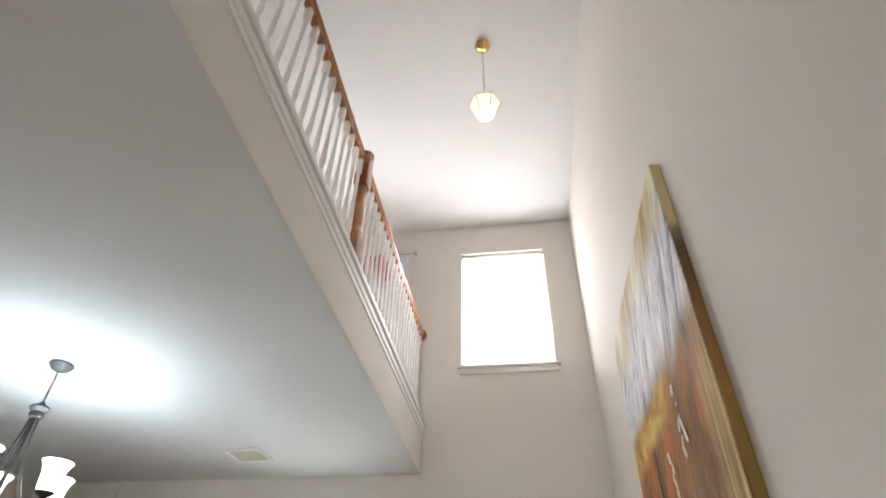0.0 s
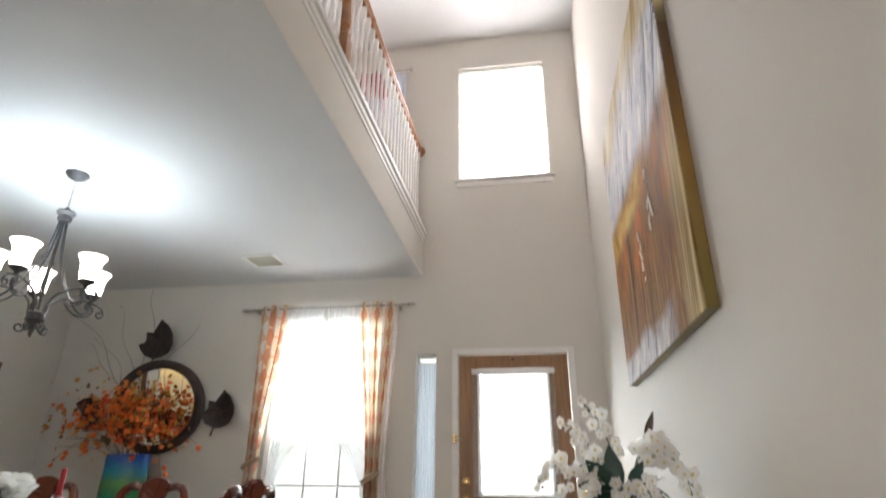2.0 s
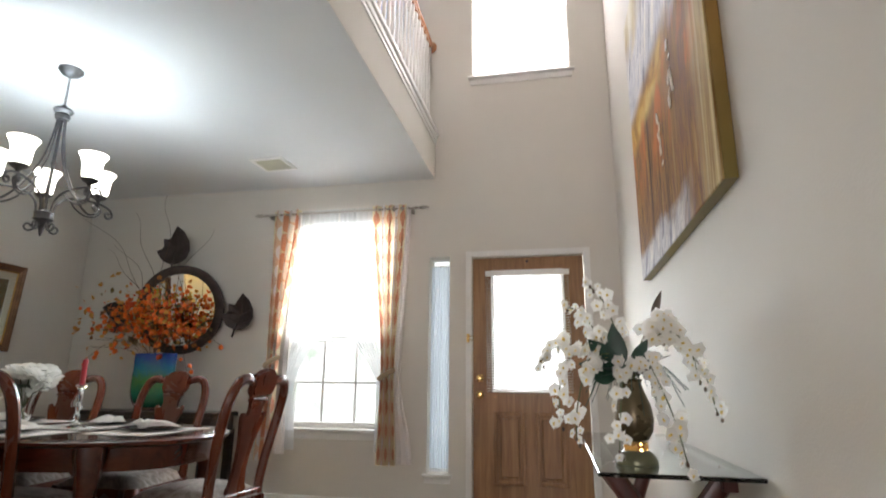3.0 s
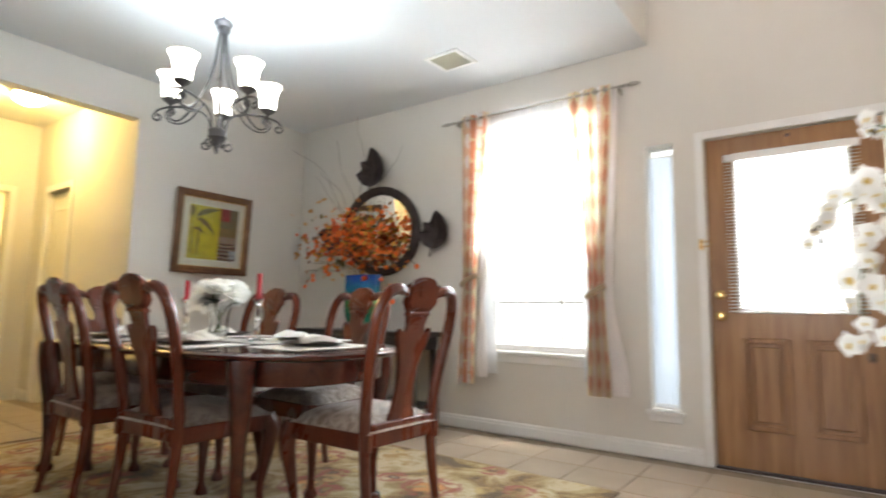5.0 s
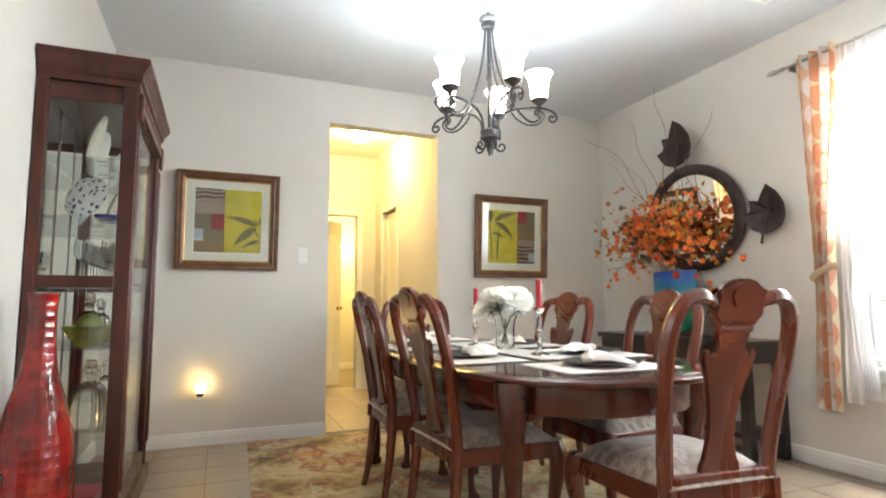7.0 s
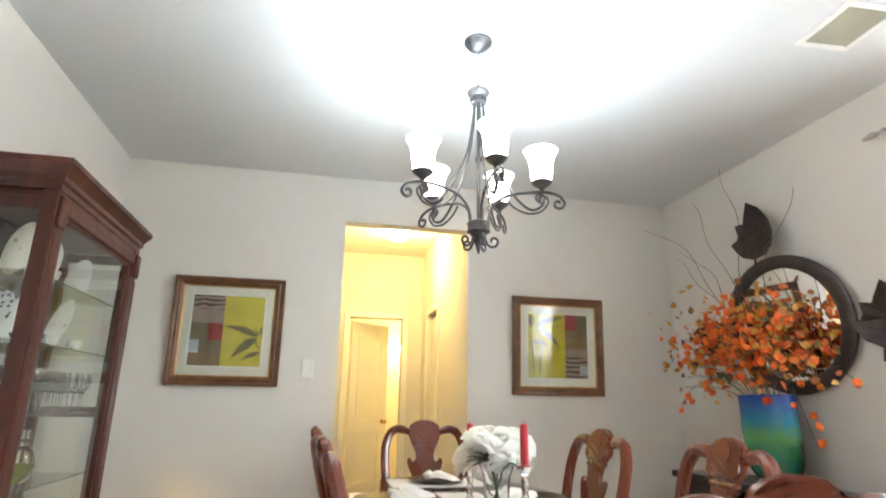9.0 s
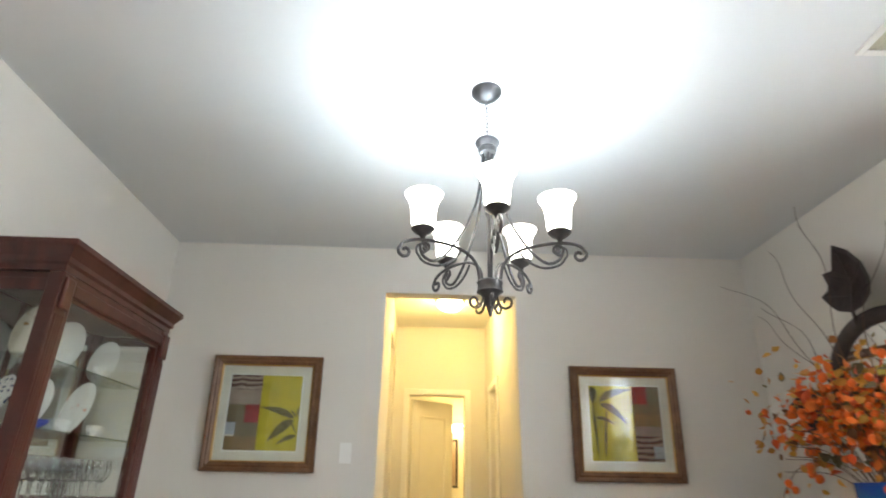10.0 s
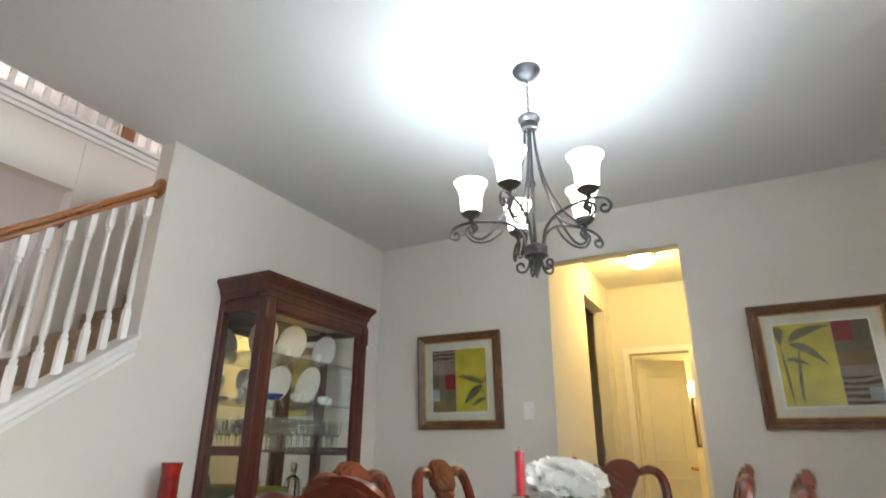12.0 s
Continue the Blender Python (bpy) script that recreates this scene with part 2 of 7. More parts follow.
def rug_material():
    m, nt, b = nodes_of("floral_wool_rug")
    v = coords(nt)
    base = add(nt, "TexNoise", Scale=3.2, Detail=5.0, Roughness=0.65, Distortion=0.6)
    nt.links.new(v, base.inputs[0])
    col = ramp(nt, base.outputs[0], [(0.36, (0.10, 0.055, 0.020)), (0.43, (0.26, 0.16, 0.045)), (0.50, (0.43, 0.33, 0.16)), (0.57, (0.57, 0.49, 0.33)), (0.66, (0.35, 0.21, 0.05))])
    warp = add(nt, "TexNoise", Scale=9.0, Detail=3.0)
    nt.links.new(v, warp.inputs[0])
    mixv = add(nt, "Mix", Factor=0.10)
    mixv.data_type = "VECTOR"
    mixv.inputs[0].default_value = 0.10
    nt.links.new(v, mixv.inputs[4])
    nt.links.new(warp.outputs["Color"], mixv.inputs[5])
    current = col.outputs[0]
    for scale, shift, inner, outer, petal, edge in ((1.7, 0.0, 0.13, 0.25, (0.30, 0.032, 0.010), (0.56, 0.27, 0.08)), (2.3, 3.7, 0.07, 0.17, (0.32, 0.035, 0.016), (0.15, 0.08, 0.05)), (3.1, 8.1, 0.05, 0.15, (0.55, 0.38, 0.12), (0.20, 0.17, 0.08))):
        mp = nt.nodes.new("ShaderNodeMapping")
        mp.inputs["Location"].default_value = (shift, shift * 0.6, 0)
        nt.links.new(mixv.outputs[1], mp.inputs[0])
        vor = add(nt, "TexVoronoi", Scale=scale, Randomness=0.85)
        vor.voronoi_dimensions = "2D"
        nt.links.new(mp.outputs[0], vor.inputs[0])
        ring = ramp(nt, vor.outputs["Distance"], [(0.0, (1, 1, 1)), (inner, (1, 1, 1)), (inner + 0.015, (0.15,) * 3), (inner + 0.05, (0.9,) * 3), (outer, (0.8,) * 3), (outer + 0.02, (0, 0, 0))])
        hue = ramp(nt, vor.outputs["Distance"], [(0.0, edge), (inner * 0.8, edge), (inner, petal), (outer, [0.8 * c + 0.05 for c in petal])])
        n = add(nt, "TexNoise", Scale=16.0, Detail=2.0)
        nt.links.new(v, n.inputs[0])
        gate = ramp(nt, n.outputs[0], [(0.42, (0, 0, 0)), (0.50, (1, 1, 1))])
        mul = add(nt, "Math")
        mul.operation = "MULTIPLY"
        nt.links.new(ring.outputs[0], mul.inputs[0])
        nt.links.new(gate.outputs[0], mul.inputs[1])
        mx = nt.nodes.new("ShaderNodeMix")
        mx.data_type = "RGBA"
        nt.links.new(mul.outputs[0], mx.inputs[0])
        nt.links.new(current, mx.inputs[6])
        nt.links.new(hue.outputs[0], mx.inputs[7])
        current = mx.outputs[2]
    nt.links.new(current, b.inputs["Base Color"])
    b.inputs["Roughness"].default_value = 0.95
    b.inputs["Sheen Weight"].default_value = 0.2
    pile = add(nt, "TexNoise", Scale=260.0, Detail=2.0)
    nt.links.new(v, pile.inputs[0])
    bump(nt, b, pile.outputs[0], 0.6, 0.004)
    return m


def curtain_material():
    """Cream and yellow stripes with rows of orange and white ovals, along the cloth's own width (UV)."""
    m, nt, b = nodes_of("oval_print_curtain")
    tc = nt.nodes.new("ShaderNodeTexCoord")
    sep = nt.nodes.new("ShaderNodeSeparateXYZ")
    nt.links.new(tc.outputs["UV"], sep.inputs[0])

    def math_node(op, a, c):
        n = nt.nodes.new("ShaderNodeMath")
        n.operation = op
        for i, s in enumerate((a, c)):
            if isinstance(s, (int, float)):
                n.inputs[i].default_value = s
            else:
                nt.links.new(s, n.inputs[i])
        return n.outputs[0]

    u, w = sep.outputs[0], sep.outputs[1]
    column = math_node("FLOOR", math_node("MULTIPLY", u, 1 / 0.20), 0)
    odd = math_node("MODULO", column, 2)
    fu = math_node("SUBTRACT", math_node("FRACT", math_node("MULTIPLY", u, 1 / 0.20), 0), 0.5)
    wv = math_node("ADD", math_node("MULTIPLY", w, 1 / 0.178), math_node("MULTIPLY", odd, 0.5))
    fw = math_node("SUBTRACT", math_node("FRACT", wv, 0), 0.5)
    d = math_node("ADD", math_node("MULTIPLY", fu, math_node("MULTIPLY", fu, 1.0)), math_node("MULTIPLY", fw, fw))
    inside = math_node("LESS_THAN", d, 0.215)
    stripe = ramp(nt, odd, [(0.0, (0.80, 0.72, 0.50)), (0.9, (0.82, 0.62, 0.47))])
    stripe.color_ramp.interpolation = "CONSTANT"
    spot = ramp(nt, odd, [(0.0, (0.70, 0.34, 0.21)), (0.9, (0.92, 0.90, 0.89))])
    spot.color_ramp.interpolation = "CONSTANT"
    mx = nt.nodes.new("ShaderNodeMix")
    mx.data_type = "RGBA"
    nt.links.new(inside, mx.inputs[0])
    nt.links.new(stripe.outputs[0], mx.inputs[6])
    nt.links.new(spot.outputs[0], mx.inputs[7])
    nt.links.new(mx.outputs[2], b.inputs["Base Color"])
    b.inputs["Roughness"].default_value = 0.85
    b.inputs["Sheen Weight"].default_value = 0.2
    tr = add(nt, "BsdfTranslucent")
    nt.links.new(mx.outputs[2], tr.inputs[0])
    mix = add(nt, "MixShader", Fac=0.32)
    nt.links.new(b.outputs[0], mix.inputs[1])
    nt.links.new(tr.outputs[0], mix.inputs[2])
    nt.links.new(mix.outputs[0], nt.nodes["Material Output"].inputs[0])
    weave = add(nt, "TexNoise", Scale=350.0, Detail=2.0)
    nt.links.new(tc.outputs["Object"], weave.inputs[0])
    bump(nt, b, weave.outputs[0], 0.3, 0.002)
    return m


def canvas_material():
    """Abstract painting: gold and umber streaks below, a pale blue-white blaze across the upper middle."""
    m, nt, b = nodes_of("abstract_canvas")
    tc = nt.nodes.new("ShaderNodeTexCoord")
    sep = nt.nodes.new("ShaderNodeSeparateXYZ")
    nt.links.new(tc.outputs["Object"], sep.inputs[0])

    def streak(scale, rot, detail=5.0):
        mp = nt.nodes.new("ShaderNodeMapping")
        mp.vector_type = "TEXTURE"
        mp.inputs["Rotation"].default_value = (radians(rot), 0, 0)
        mp.inputs["Scale"].default_value = [1 / s for s in scale]
        nt.links.new(tc.outputs["Object"], mp.inputs[0])
        n = add(nt, "TexNoise", Scale=1.0, Detail=detail, Roughness=0.65, Distortion=0.5)
        nt.links.new(mp.outputs[0], n.inputs[0])
        return n.outputs[0]

    low = ramp(nt, streak((1, 20.0, 1.1), 4, 5.0), [(0.34, (0.020, 0.010, 0.008)), (0.42, (0.11, 0.048, 0.020)), (0.48, (0.34, 0.17, 0.030)), (0.53, (0.12, 0.055, 0.035)), (0.58, (0.30, 0.13, 0.035)), (0.66, (0.42, 0.30, 0.10))])
    high = ramp(nt, streak((1, 18.0, 2.6), 28, 5.0), [(0.34, (0.10, 0.11, 0.17)), (0.42, (0.34, 0.35, 0.42)), (0.47, (0.82, 0.82, 0.84)), (0.53, (0.42, 0.43, 0.50)), (0.60, (0.90, 0.88, 0.84))])
    gold = ramp(nt, streak((1, 6.0, 1.4), 30, 4.0), [(0.38, (0.34, 0.22, 0.08)), (0.5, (0.52, 0.44, 0.26)), (0.62, (0.70, 0.65, 0.52))])
    ochre = ramp(nt, streak((1, 4.0, 3.0), 60, 5.0), [(0.36, (0.28, 0.13, 0.02)), (0.48, (0.55, 0.33, 0.06)), (0.60, (0.66, 0.50, 0.18))])
    tan = ramp(nt, streak((1, 22.0, 0.8), 3, 5.0), [(0.36, (0.24, 0.13, 0.035)), (0.48, (0.50, 0.37, 0.15)), (0.62, (0.66, 0.58, 0.36))])

    def blend(fac, a, c):
        mx = nt.nodes.new("ShaderNodeMix")
        mx.data_type = "RGBA"
        nt.links.new(fac, mx.inputs[0])
        nt.links.new(a, mx.inputs[6])
        nt.links.new(c, mx.inputs[7])
        return mx.outputs[2]

    wob = add(nt, "TexNoise", Scale=2.6, Detail=5.0, Distortion=1.0)
    nt.links.new(tc.outputs["Object"], wob.inputs[0])

    def band(axis, centre, gain, noise_gain):
        a = nt.nodes.new("ShaderNodeMath")
        a.operation = "MULTIPLY_ADD"
        nt.links.new(sep.outputs[axis], a.inputs[0])
        a.inputs[1].default_value, a.inputs[2].default_value = gain, -centre * gain + 0.5 - noise_gain * 0.5
        c = nt.nodes.new("ShaderNodeMath")
        c.operation, c.use_clamp = "MULTIPLY_ADD", True
        nt.links.new(wob.outputs[0], c.inputs[0])
        c.inputs[1].default_value = noise_gain
        nt.links.new(a.outputs[0], c.inputs[2])
        return c.outputs[0]

    def both(a, c):
        mu = nt.nodes.new("ShaderNodeMath")
        mu.operation = "MULTIPLY"
        nt.links.new(a, mu.inputs[0])
        nt.links.new(c, mu.inputs[1])
        return mu.outputs[0]

    c1 = blend(band(2, 0.10, 7.0, 2.0), low.outputs[0], high.outputs[0])
    c2 = blend(band(2, 0.58, 5.0, 2.4), c1, gold.outputs[0])
    # an ochre roof on the far half, just under the pale blaze, with orange patches below it
    roof = both(both(band(2, -0.06, 12.0, 1.6), band(2, 0.12, -12.0, 1.6)), band(1, -0.22, 9.0, 1.0))
    c3 = blend(roof, c2, ochre.outputs[0])
    glow = ramp(nt, streak((1, 5, 2.0), 12, 3.0), [(0.50, (0, 0, 0)), (0.60, (0.85, 0.85, 0.85))])
    tone = nt.nodes.new("ShaderNodeRGB")
    tone.outputs[0].default_value = (0.50, 0.15, 0.035, 1)
    c4 = blend(both(glow.outputs[0], both(band(2, -0.36, 5.0, 1.0), band(2, 0.0, -6.0, 1.0))), c3, tone.outputs[0])
    # tan column along the near edge, pale foot at the bottom
    c5 = blend(both(band(1, -0.63, -9.0, 1.2), band(2, 0.0, -3.0, 1.0)), c4, tan.outputs[0])
    foot = ramp(nt, band(2, -0.62, -7.0, 1.8), [(0.5, (0, 0, 0)), (0.95, (0.7, 0.7, 0.72))])
    c6 = blend(both(foot.outputs[0], band(1, -0.35, 4.0, 1.0)), c5, high.outputs[0])
    nt.links.new(c6, b.inputs["Base Color"])
    b.inputs["Roughness"].default_value = 0.65
    b.inputs["Specular IOR Level"].default_value = 0.15
    weave = add(nt, "TexNoise", Scale=90.0, Detail=3.0)
    nt.links.new(tc.outputs["Object"], weave.inputs[0])
    bump(nt, b, weave.outputs[0], 0.25, 0.004)
    return m


def banded(name, stops, axis=2, rough=0.2, low=0.0, high=1.0, noise_amount=0.12, scale=8.0, coat=0.3):
    """Painted bands of colour along one axis of the thing, with ragged edges."""
    m, nt, b = nodes_of(name)
    tc = nt.nodes.new("ShaderNodeTexCoord")
    sep = nt.nodes.new("ShaderNodeSeparateXYZ")
    nt.links.new(tc.outputs["Object"], sep.inputs[0])
    n = add(nt, "TexNoise", Scale=scale, Detail=5.0)
    nt.links.new(tc.outputs["Object"], n.inputs[0])
    a = nt.nodes.new("ShaderNodeMapRange")
    a.inputs[1].default_value, a.inputs[2].default_value = low, high
    nt.links.new(sep.outputs[axis], a.inputs[0])
    s = nt.nodes.new("ShaderNodeMath")
    s.operation = "MULTIPLY_ADD"
    nt.links.new(n.outputs[0], s.inputs[0])
    s.inputs[1].default_value = noise_amount
    nt.links.new(a.outputs[0], s.inputs[2])
    r = ramp(nt, s.outputs[0], stops)
    nt.links.new(r.outputs[0], b.inputs["Base Color"])
    b.inputs["Roughness"].default_value = rough
    b.inputs["Coat Weight"].default_value = coat
    return m


def velvet_material():
    m, nt, b = nodes_of("crushed_taupe_velvet")
    v = coords(nt)
    n = add(nt, "TexNoise", Scale=16.0, Detail=6.0, Roughness=0.7, Distortion=1.2)
    nt.links.new(v, n.inputs[0])
    r = ramp(nt, n.outputs[0], [(0.34, (0.17, 0.13, 0.105)), (0.5, (0.33, 0.275, 0.235)), (0.66, (0.52, 0.45, 0.40))])
    nt.links.new(r.outputs[0], b.inputs["Base Color"])
    b.inputs["Roughness"].default_value = 0.7
    b.inputs["Sheen Weight"].default_value = 0.4
    b.inputs["Sheen Roughness"].default_value = 0.4
    bump(nt, b, n.outputs[0], 0.3, 0.01)
    return m


M_TILE, M_RUG, M_CURTAIN, M_CANVAS, M_VELVET = tile_material(), rug_material(), curtain_material(), canvas_material(), velvet_material()
M_CANVAS_SIDE = banded("gold_canvas_edge", [(0.0, (0.17, 0.14, 0.02)), (0.4, (0.30, 0.17, 0.03)), (0.66, (0.17, 0.08, 0.02)), (0.78, (0.08, 0.05, 0.02)), (0.86, (0.50, 0.42, 0.22))], 2, 0.5, -0.79, 0.79)
M_BLUE_VASE = banded("painted_meadow_vase", [(0.0, (0.004, 0.12, 0.09)), (0.38, (0.008, 0.17, 0.10)), (0.60, (0.05, 0.25, 0.07)), (0.74, (0.012, 0.20, 0.34)), (0.95, (0.012, 0.08, 0.42))], 2, 0.10, -0.02, 0.56, 0.25, 22.0, 0.6)


# ---- mesh helpers ----
def part(name, bm, material, parent=None, label="", smooth=False):
    me = bpy.data.meshes.new(name)
    bmesh.ops.recalc_face_normals(bm, faces=bm.faces[:])
    bm.to_mesh(me)
    bm.free()
    for m in (material if isinstance(material, (list, tuple)) else [material]):
        me.materials.append(m)
    if smooth:
        me.shade_smooth()
        me.set_sharp_from_angle(angle=radians(40))
    ob = new(name, me)
    ob.parent = parent
    if label:
        ob["label"] = label
    return ob


def thing(name, m, label, category, group="", kind=""):
    ob = new(name)
    ob.matrix_basis = m
    ob.empty_display_size = 0.1
    return tagged(ob, label, category, group, kind)


def structure(ob, label="", category=""):
    return tagged(ob, label, category, "", "structure")


def box(bm, x0, x1, y0, y1, z0, z1, bevel=0.0, m=None):
    r = bmesh.ops.create_cube(bm, size=1.0)
    vs = r["verts"]
    for v in vs:
        v.co = Vector((x0 + (v.co.x + 0.5) * (x1 - x0), y0 + (v.co.y + 0.5) * (y1 - y0), z0 + (v.co.z + 0.5) * (z1 - z0)))
    if m is not None:
        bmesh.ops.transform(bm, matrix=m, verts=vs)
    if bevel:
        edges = list({e for v in vs for e in v.link_edges})
        bmesh.ops.bevel(bm, geom=edges, offset=bevel, segments=2, affect="EDGES", profile=0.5)
    return bm


def boxed(*a, **k):
    return box(bmesh.new(), *a, **k)


def lathe(profile, segments=24, bm=None, m=None, arc=1.0):
    """Turns (radius, height) pairs about z."""
    bm = bm or bmesh.new()
    rings = []
    for r, z in profile:
        if r < 1e-5:
            rings.append([bm.verts.new((0, 0, z))])
        else:
            rings.append([bm.verts.new((r * math.cos(2 * math.pi * i / segments), r * math.sin(2 * math.pi * i / segments), z)) for i in range(segments)])
    for a, c in zip(rings, rings[1:]):
        for i in range(segments):
            j = (i + 1) % segments
            if len(a) == 1 and len(c) == 1:
                continue
            if len(a) == 1:
                bm.faces.new((a[0], c[i], c[j]))
            elif len(c) == 1:
                bm.faces.new((a[i], a[j], c[0]))
            else:
                bm.faces.new((a[i], a[j], c[j], c[i]))
    if m is not None:
        bmesh.ops.transform(bm, matrix=m, verts=[v for ring in rings for v in ring])
    return bm


def tube(points, radii, segments=8, bm=None, flat=1.0, up=(0, 0, 1)):
    """A swept rod through the points; radii one number or one for each point."""
    bm = bm or bmesh.new()
    pts = [Vector(p) for p in points]
    if isinstance(radii, (int, float)):
        radii = [radii] * len(pts)
    rings, side = [], None
    for i, p in enumerate(pts):
        d = (pts[min(i + 1, len(pts) - 1)] - pts[max(i - 1, 0)]).normalized()
        ref = side if side is not None else (Vector(up) if abs(d.dot(Vector(up))) < 0.95 else Vector((1, 0, 0)))
        n = (ref - d * ref.dot(d))
        n = n.normalized() if n.length > 1e-6 else d.orthogonal().normalized()
        side = n
        w = d.cross(n)
        rings.append([bm.verts.new(p + radii[i] * (flat * math.cos(2 * math.pi * k / segments) * n + math.sin(2 * math.pi * k / segments) * w)) for k in range(segments)])
    for a, c in zip(rings, rings[1:]):
        for k in range(segments):
            j = (k + 1) % segments
            bm.faces.new((a[k], a[j], c[j], c[k]))
    bm.faces.new(rings[0][::-1])
    bm.faces.new(rings[-1])
    return bm


def smooth_line(points, steps=6):
    """A Catmull-Rom curve through the points."""
    p = [Vector(q) for q in points]
    p = [p[0] * 2 - p[1], *p, p[-1] * 2 - p[-2]]
    out = []
    for a, b, c, d in zip(p, p[1:], p[2:], p[3:]):
        for k in range(steps):
            t = k / steps
            out.append(0.5 * (2 * b + (c - a) * t + (2 * a - 5 * b + 4 * c - d) * t * t + (3 * b - a - 3 * c + d) * t ** 3))
    out.append(p[-2])
    return out


def slab(outline, depth, bm=None, m=None, bevel=0.0):
    """A board: the closed outline (x, z) pushed from y = -depth/2 to +depth/2."""
    bm = bm or bmesh.new()
    front = [bm.verts.new((x, -depth / 2, z)) for x, z in outline]
    back = [bm.verts.new((x, depth / 2, z)) for x, z in outline]
    bm.faces.new(front)
    bm.faces.new(back[::-1])
    n = len(outline)
    for i in range(n):
        j = (i + 1) % n
        bm.faces.new((front[j], front[i], back[i], back[j]))
    if bevel:
        rim = [e for e in bm.edges if (e.verts[0] in front) == (e.verts[1] in front) and any(len(f.verts) > 4 for f in e.link_faces)]
        bmesh.ops.bevel(bm, geom=rim, offset=bevel, segments=2, affect="EDGES")
    if m is not None:
        bmesh.ops.transform(bm, matrix=m, verts=bm.verts[:])
    return bm


def pierced(axis, at0, at1, u0, u1, z0, z1, holes=()):
    """A wall between at0 and at1 across its axis ('x' or 'y'), with rectangular holes (u0, u1, z0, z1) right through."""
    bm = bmesh.new()
    us = sorted({u0, u1, *[h[0] for h in holes], *[h[1] for h in holes]})
    zs = sorted({z0, z1, *[h[2] for h in holes], *[h[3] for h in holes]})

    def solid(i, j):
        if not (0 <= i < len(us) - 1 and 0 <= j < len(zs) - 1):
            return False
        u, z = (us[i] + us[i + 1]) / 2, (zs[j] + zs[j + 1]) / 2
        return not any(h[0] < u < h[1] and h[2] < z < h[3] for h in holes)

    def quad(*c):
        bm.faces.new([bm.verts.new((a, u, z) if axis == "x" else (u, a, z)) for a, u, z in c])

    for i in range(len(us) - 1):
        for j in range(len(zs) - 1):
            if not solid(i, j):
                continue
            a, c, e, g = us[i], us[i + 1], zs[j], zs[j + 1]
            quad((at0, a, e), (at0, c, e), (at0, c, g), (at0, a, g))
            quad((at1, a, e), (at1, a, g), (at1, c, g), (at1, c, e))
            if not solid(i - 1, j):
                quad((at0, a, e), (at0, a, g), (at1, a, g), (at1, a, e))
            if not solid(i + 1, j):
                quad((at0, c, e), (at1, c, e), (at1, c, g), (at0, c, g))
            if not solid(i, j - 1):
                quad((at0, a, e), (at1, a, e), (at1, c, e), (at0, c, e))
            if not solid(i, j + 1):
                quad((at0, a, g), (at0, c, g), (at1, c, g), (at1, a, g))
    bmesh.ops.remove_doubles(bm, verts=bm.verts[:], dist=1e-5)
    return bm

# ---- structure ----
W, E_, S, N = -4.60, 0.50, 2.24, 6.40          # dining room and entry: west, east, south, north faces
CEIL, UP, TOP = 2.78, 3.08, 5.50               # lower ceiling, upper floor, upper ceiling
WIN = (-2.34, -1.44, 0.62, 2.40)
SIDE = (-1.080, -0.900, 0.30, 2.058)
DOOR = (-0.71, 0.215, 0.0, 2.045)
UPWIN = (-0.70, 0.18, 3.758, 5.115)
LOFTWIN = (-2.40, -1.50, 3.70, 5.00)

structure(part("wall_north", pierced("y", N, N + 0.16, -8.9, 0.75, -0.1, 5.7, [WIN, SIDE, DOOR, UPWIN, LOFTWIN]), M_WALL), "greige painted front wall with door and windows", "wall")
structure(part("wall_west", pierced("x", W - 0.12, W, 1.03, N - 0.002, -0.1, CEIL + 0.02, [(3.76, 4.69, -0.1, 2.44)]), M_WALL), "greige painted dining room wall with a hall opening", "wall")
structure(part("wall_east", pierced("x", E_, E_ + 0.12, -3.1, N - 0.002, -0.1, 5.7), M_WALL), "tall pinkish greige entry wall", "wall")
structure(part("wall_south", pierced("y", S - 0.12, S, W + 0.002, -2.445, -0.1, CEIL + 0.02), M_WALL), "greige painted wall beside the stairs", "wall")
structure(part("stair_wall", pierced("y", 1.03, 1.15, W, -2.50, -0.1, 3.12), M_WALL), "greige wall behind the stairs", "wall")
structure(part("upper_beam", boxed(-2.498, E_ - 0.002, 1.03, 1.15, 2.73, 3.12), M_WALL), "painted beam under the upper hallway", "beam")
structure(part("loft_beam", boxed(-1.165, -1.043, S, N - 0.002, CEIL + 0.003, 3.10), M_WALL), "painted fascia of the upper floor opening", "beam")
structure(part("ceiling", boxed(W + 0.002, -1.046, S - 0.118, N - 0.002, CEIL, UP - 0.02), M_CEIL), "white dining room ceiling", "ceiling")
structure(part("ceiling", boxed(W - 0.2, E_ + 0.1, -3.1, N + 0.1, TOP, TOP + 0.1), M_CEIL), "white upper ceiling", "ceiling")
structure(part("ceiling", boxed(W, E_ - 0.002, -3.0, 1.03, CEIL, UP - 0.02), M_CEIL), "white living room ceiling", "ceiling")
structure(part("loft_floor", boxed(W + 0.002, -1.167, S - 0.1, N - 0.002, UP - 0.018, UP), M_LOFT_FLOOR), "beige carpeted loft floor", "floor")
structure(part("loft_floor", boxed(W, E_ - 0.002, -3.0, 1.02, UP - 0.018, UP), M_LOFT_FLOOR), "beige carpeted upper hallway floor", "floor")
structure(part("wall_upper_west", pierced("x", W - 0.12, W, -3.1, N - 0.002, CEIL + 0.024, TOP), M_WALL), "painted upper floor wall", "wall")
structure(part("wall_living_west", pierced("x", W - 0.12, W, -3.1, 1.026, -0.1, CEIL + 0.02), M_WALL), "painted living room wall", "wall")
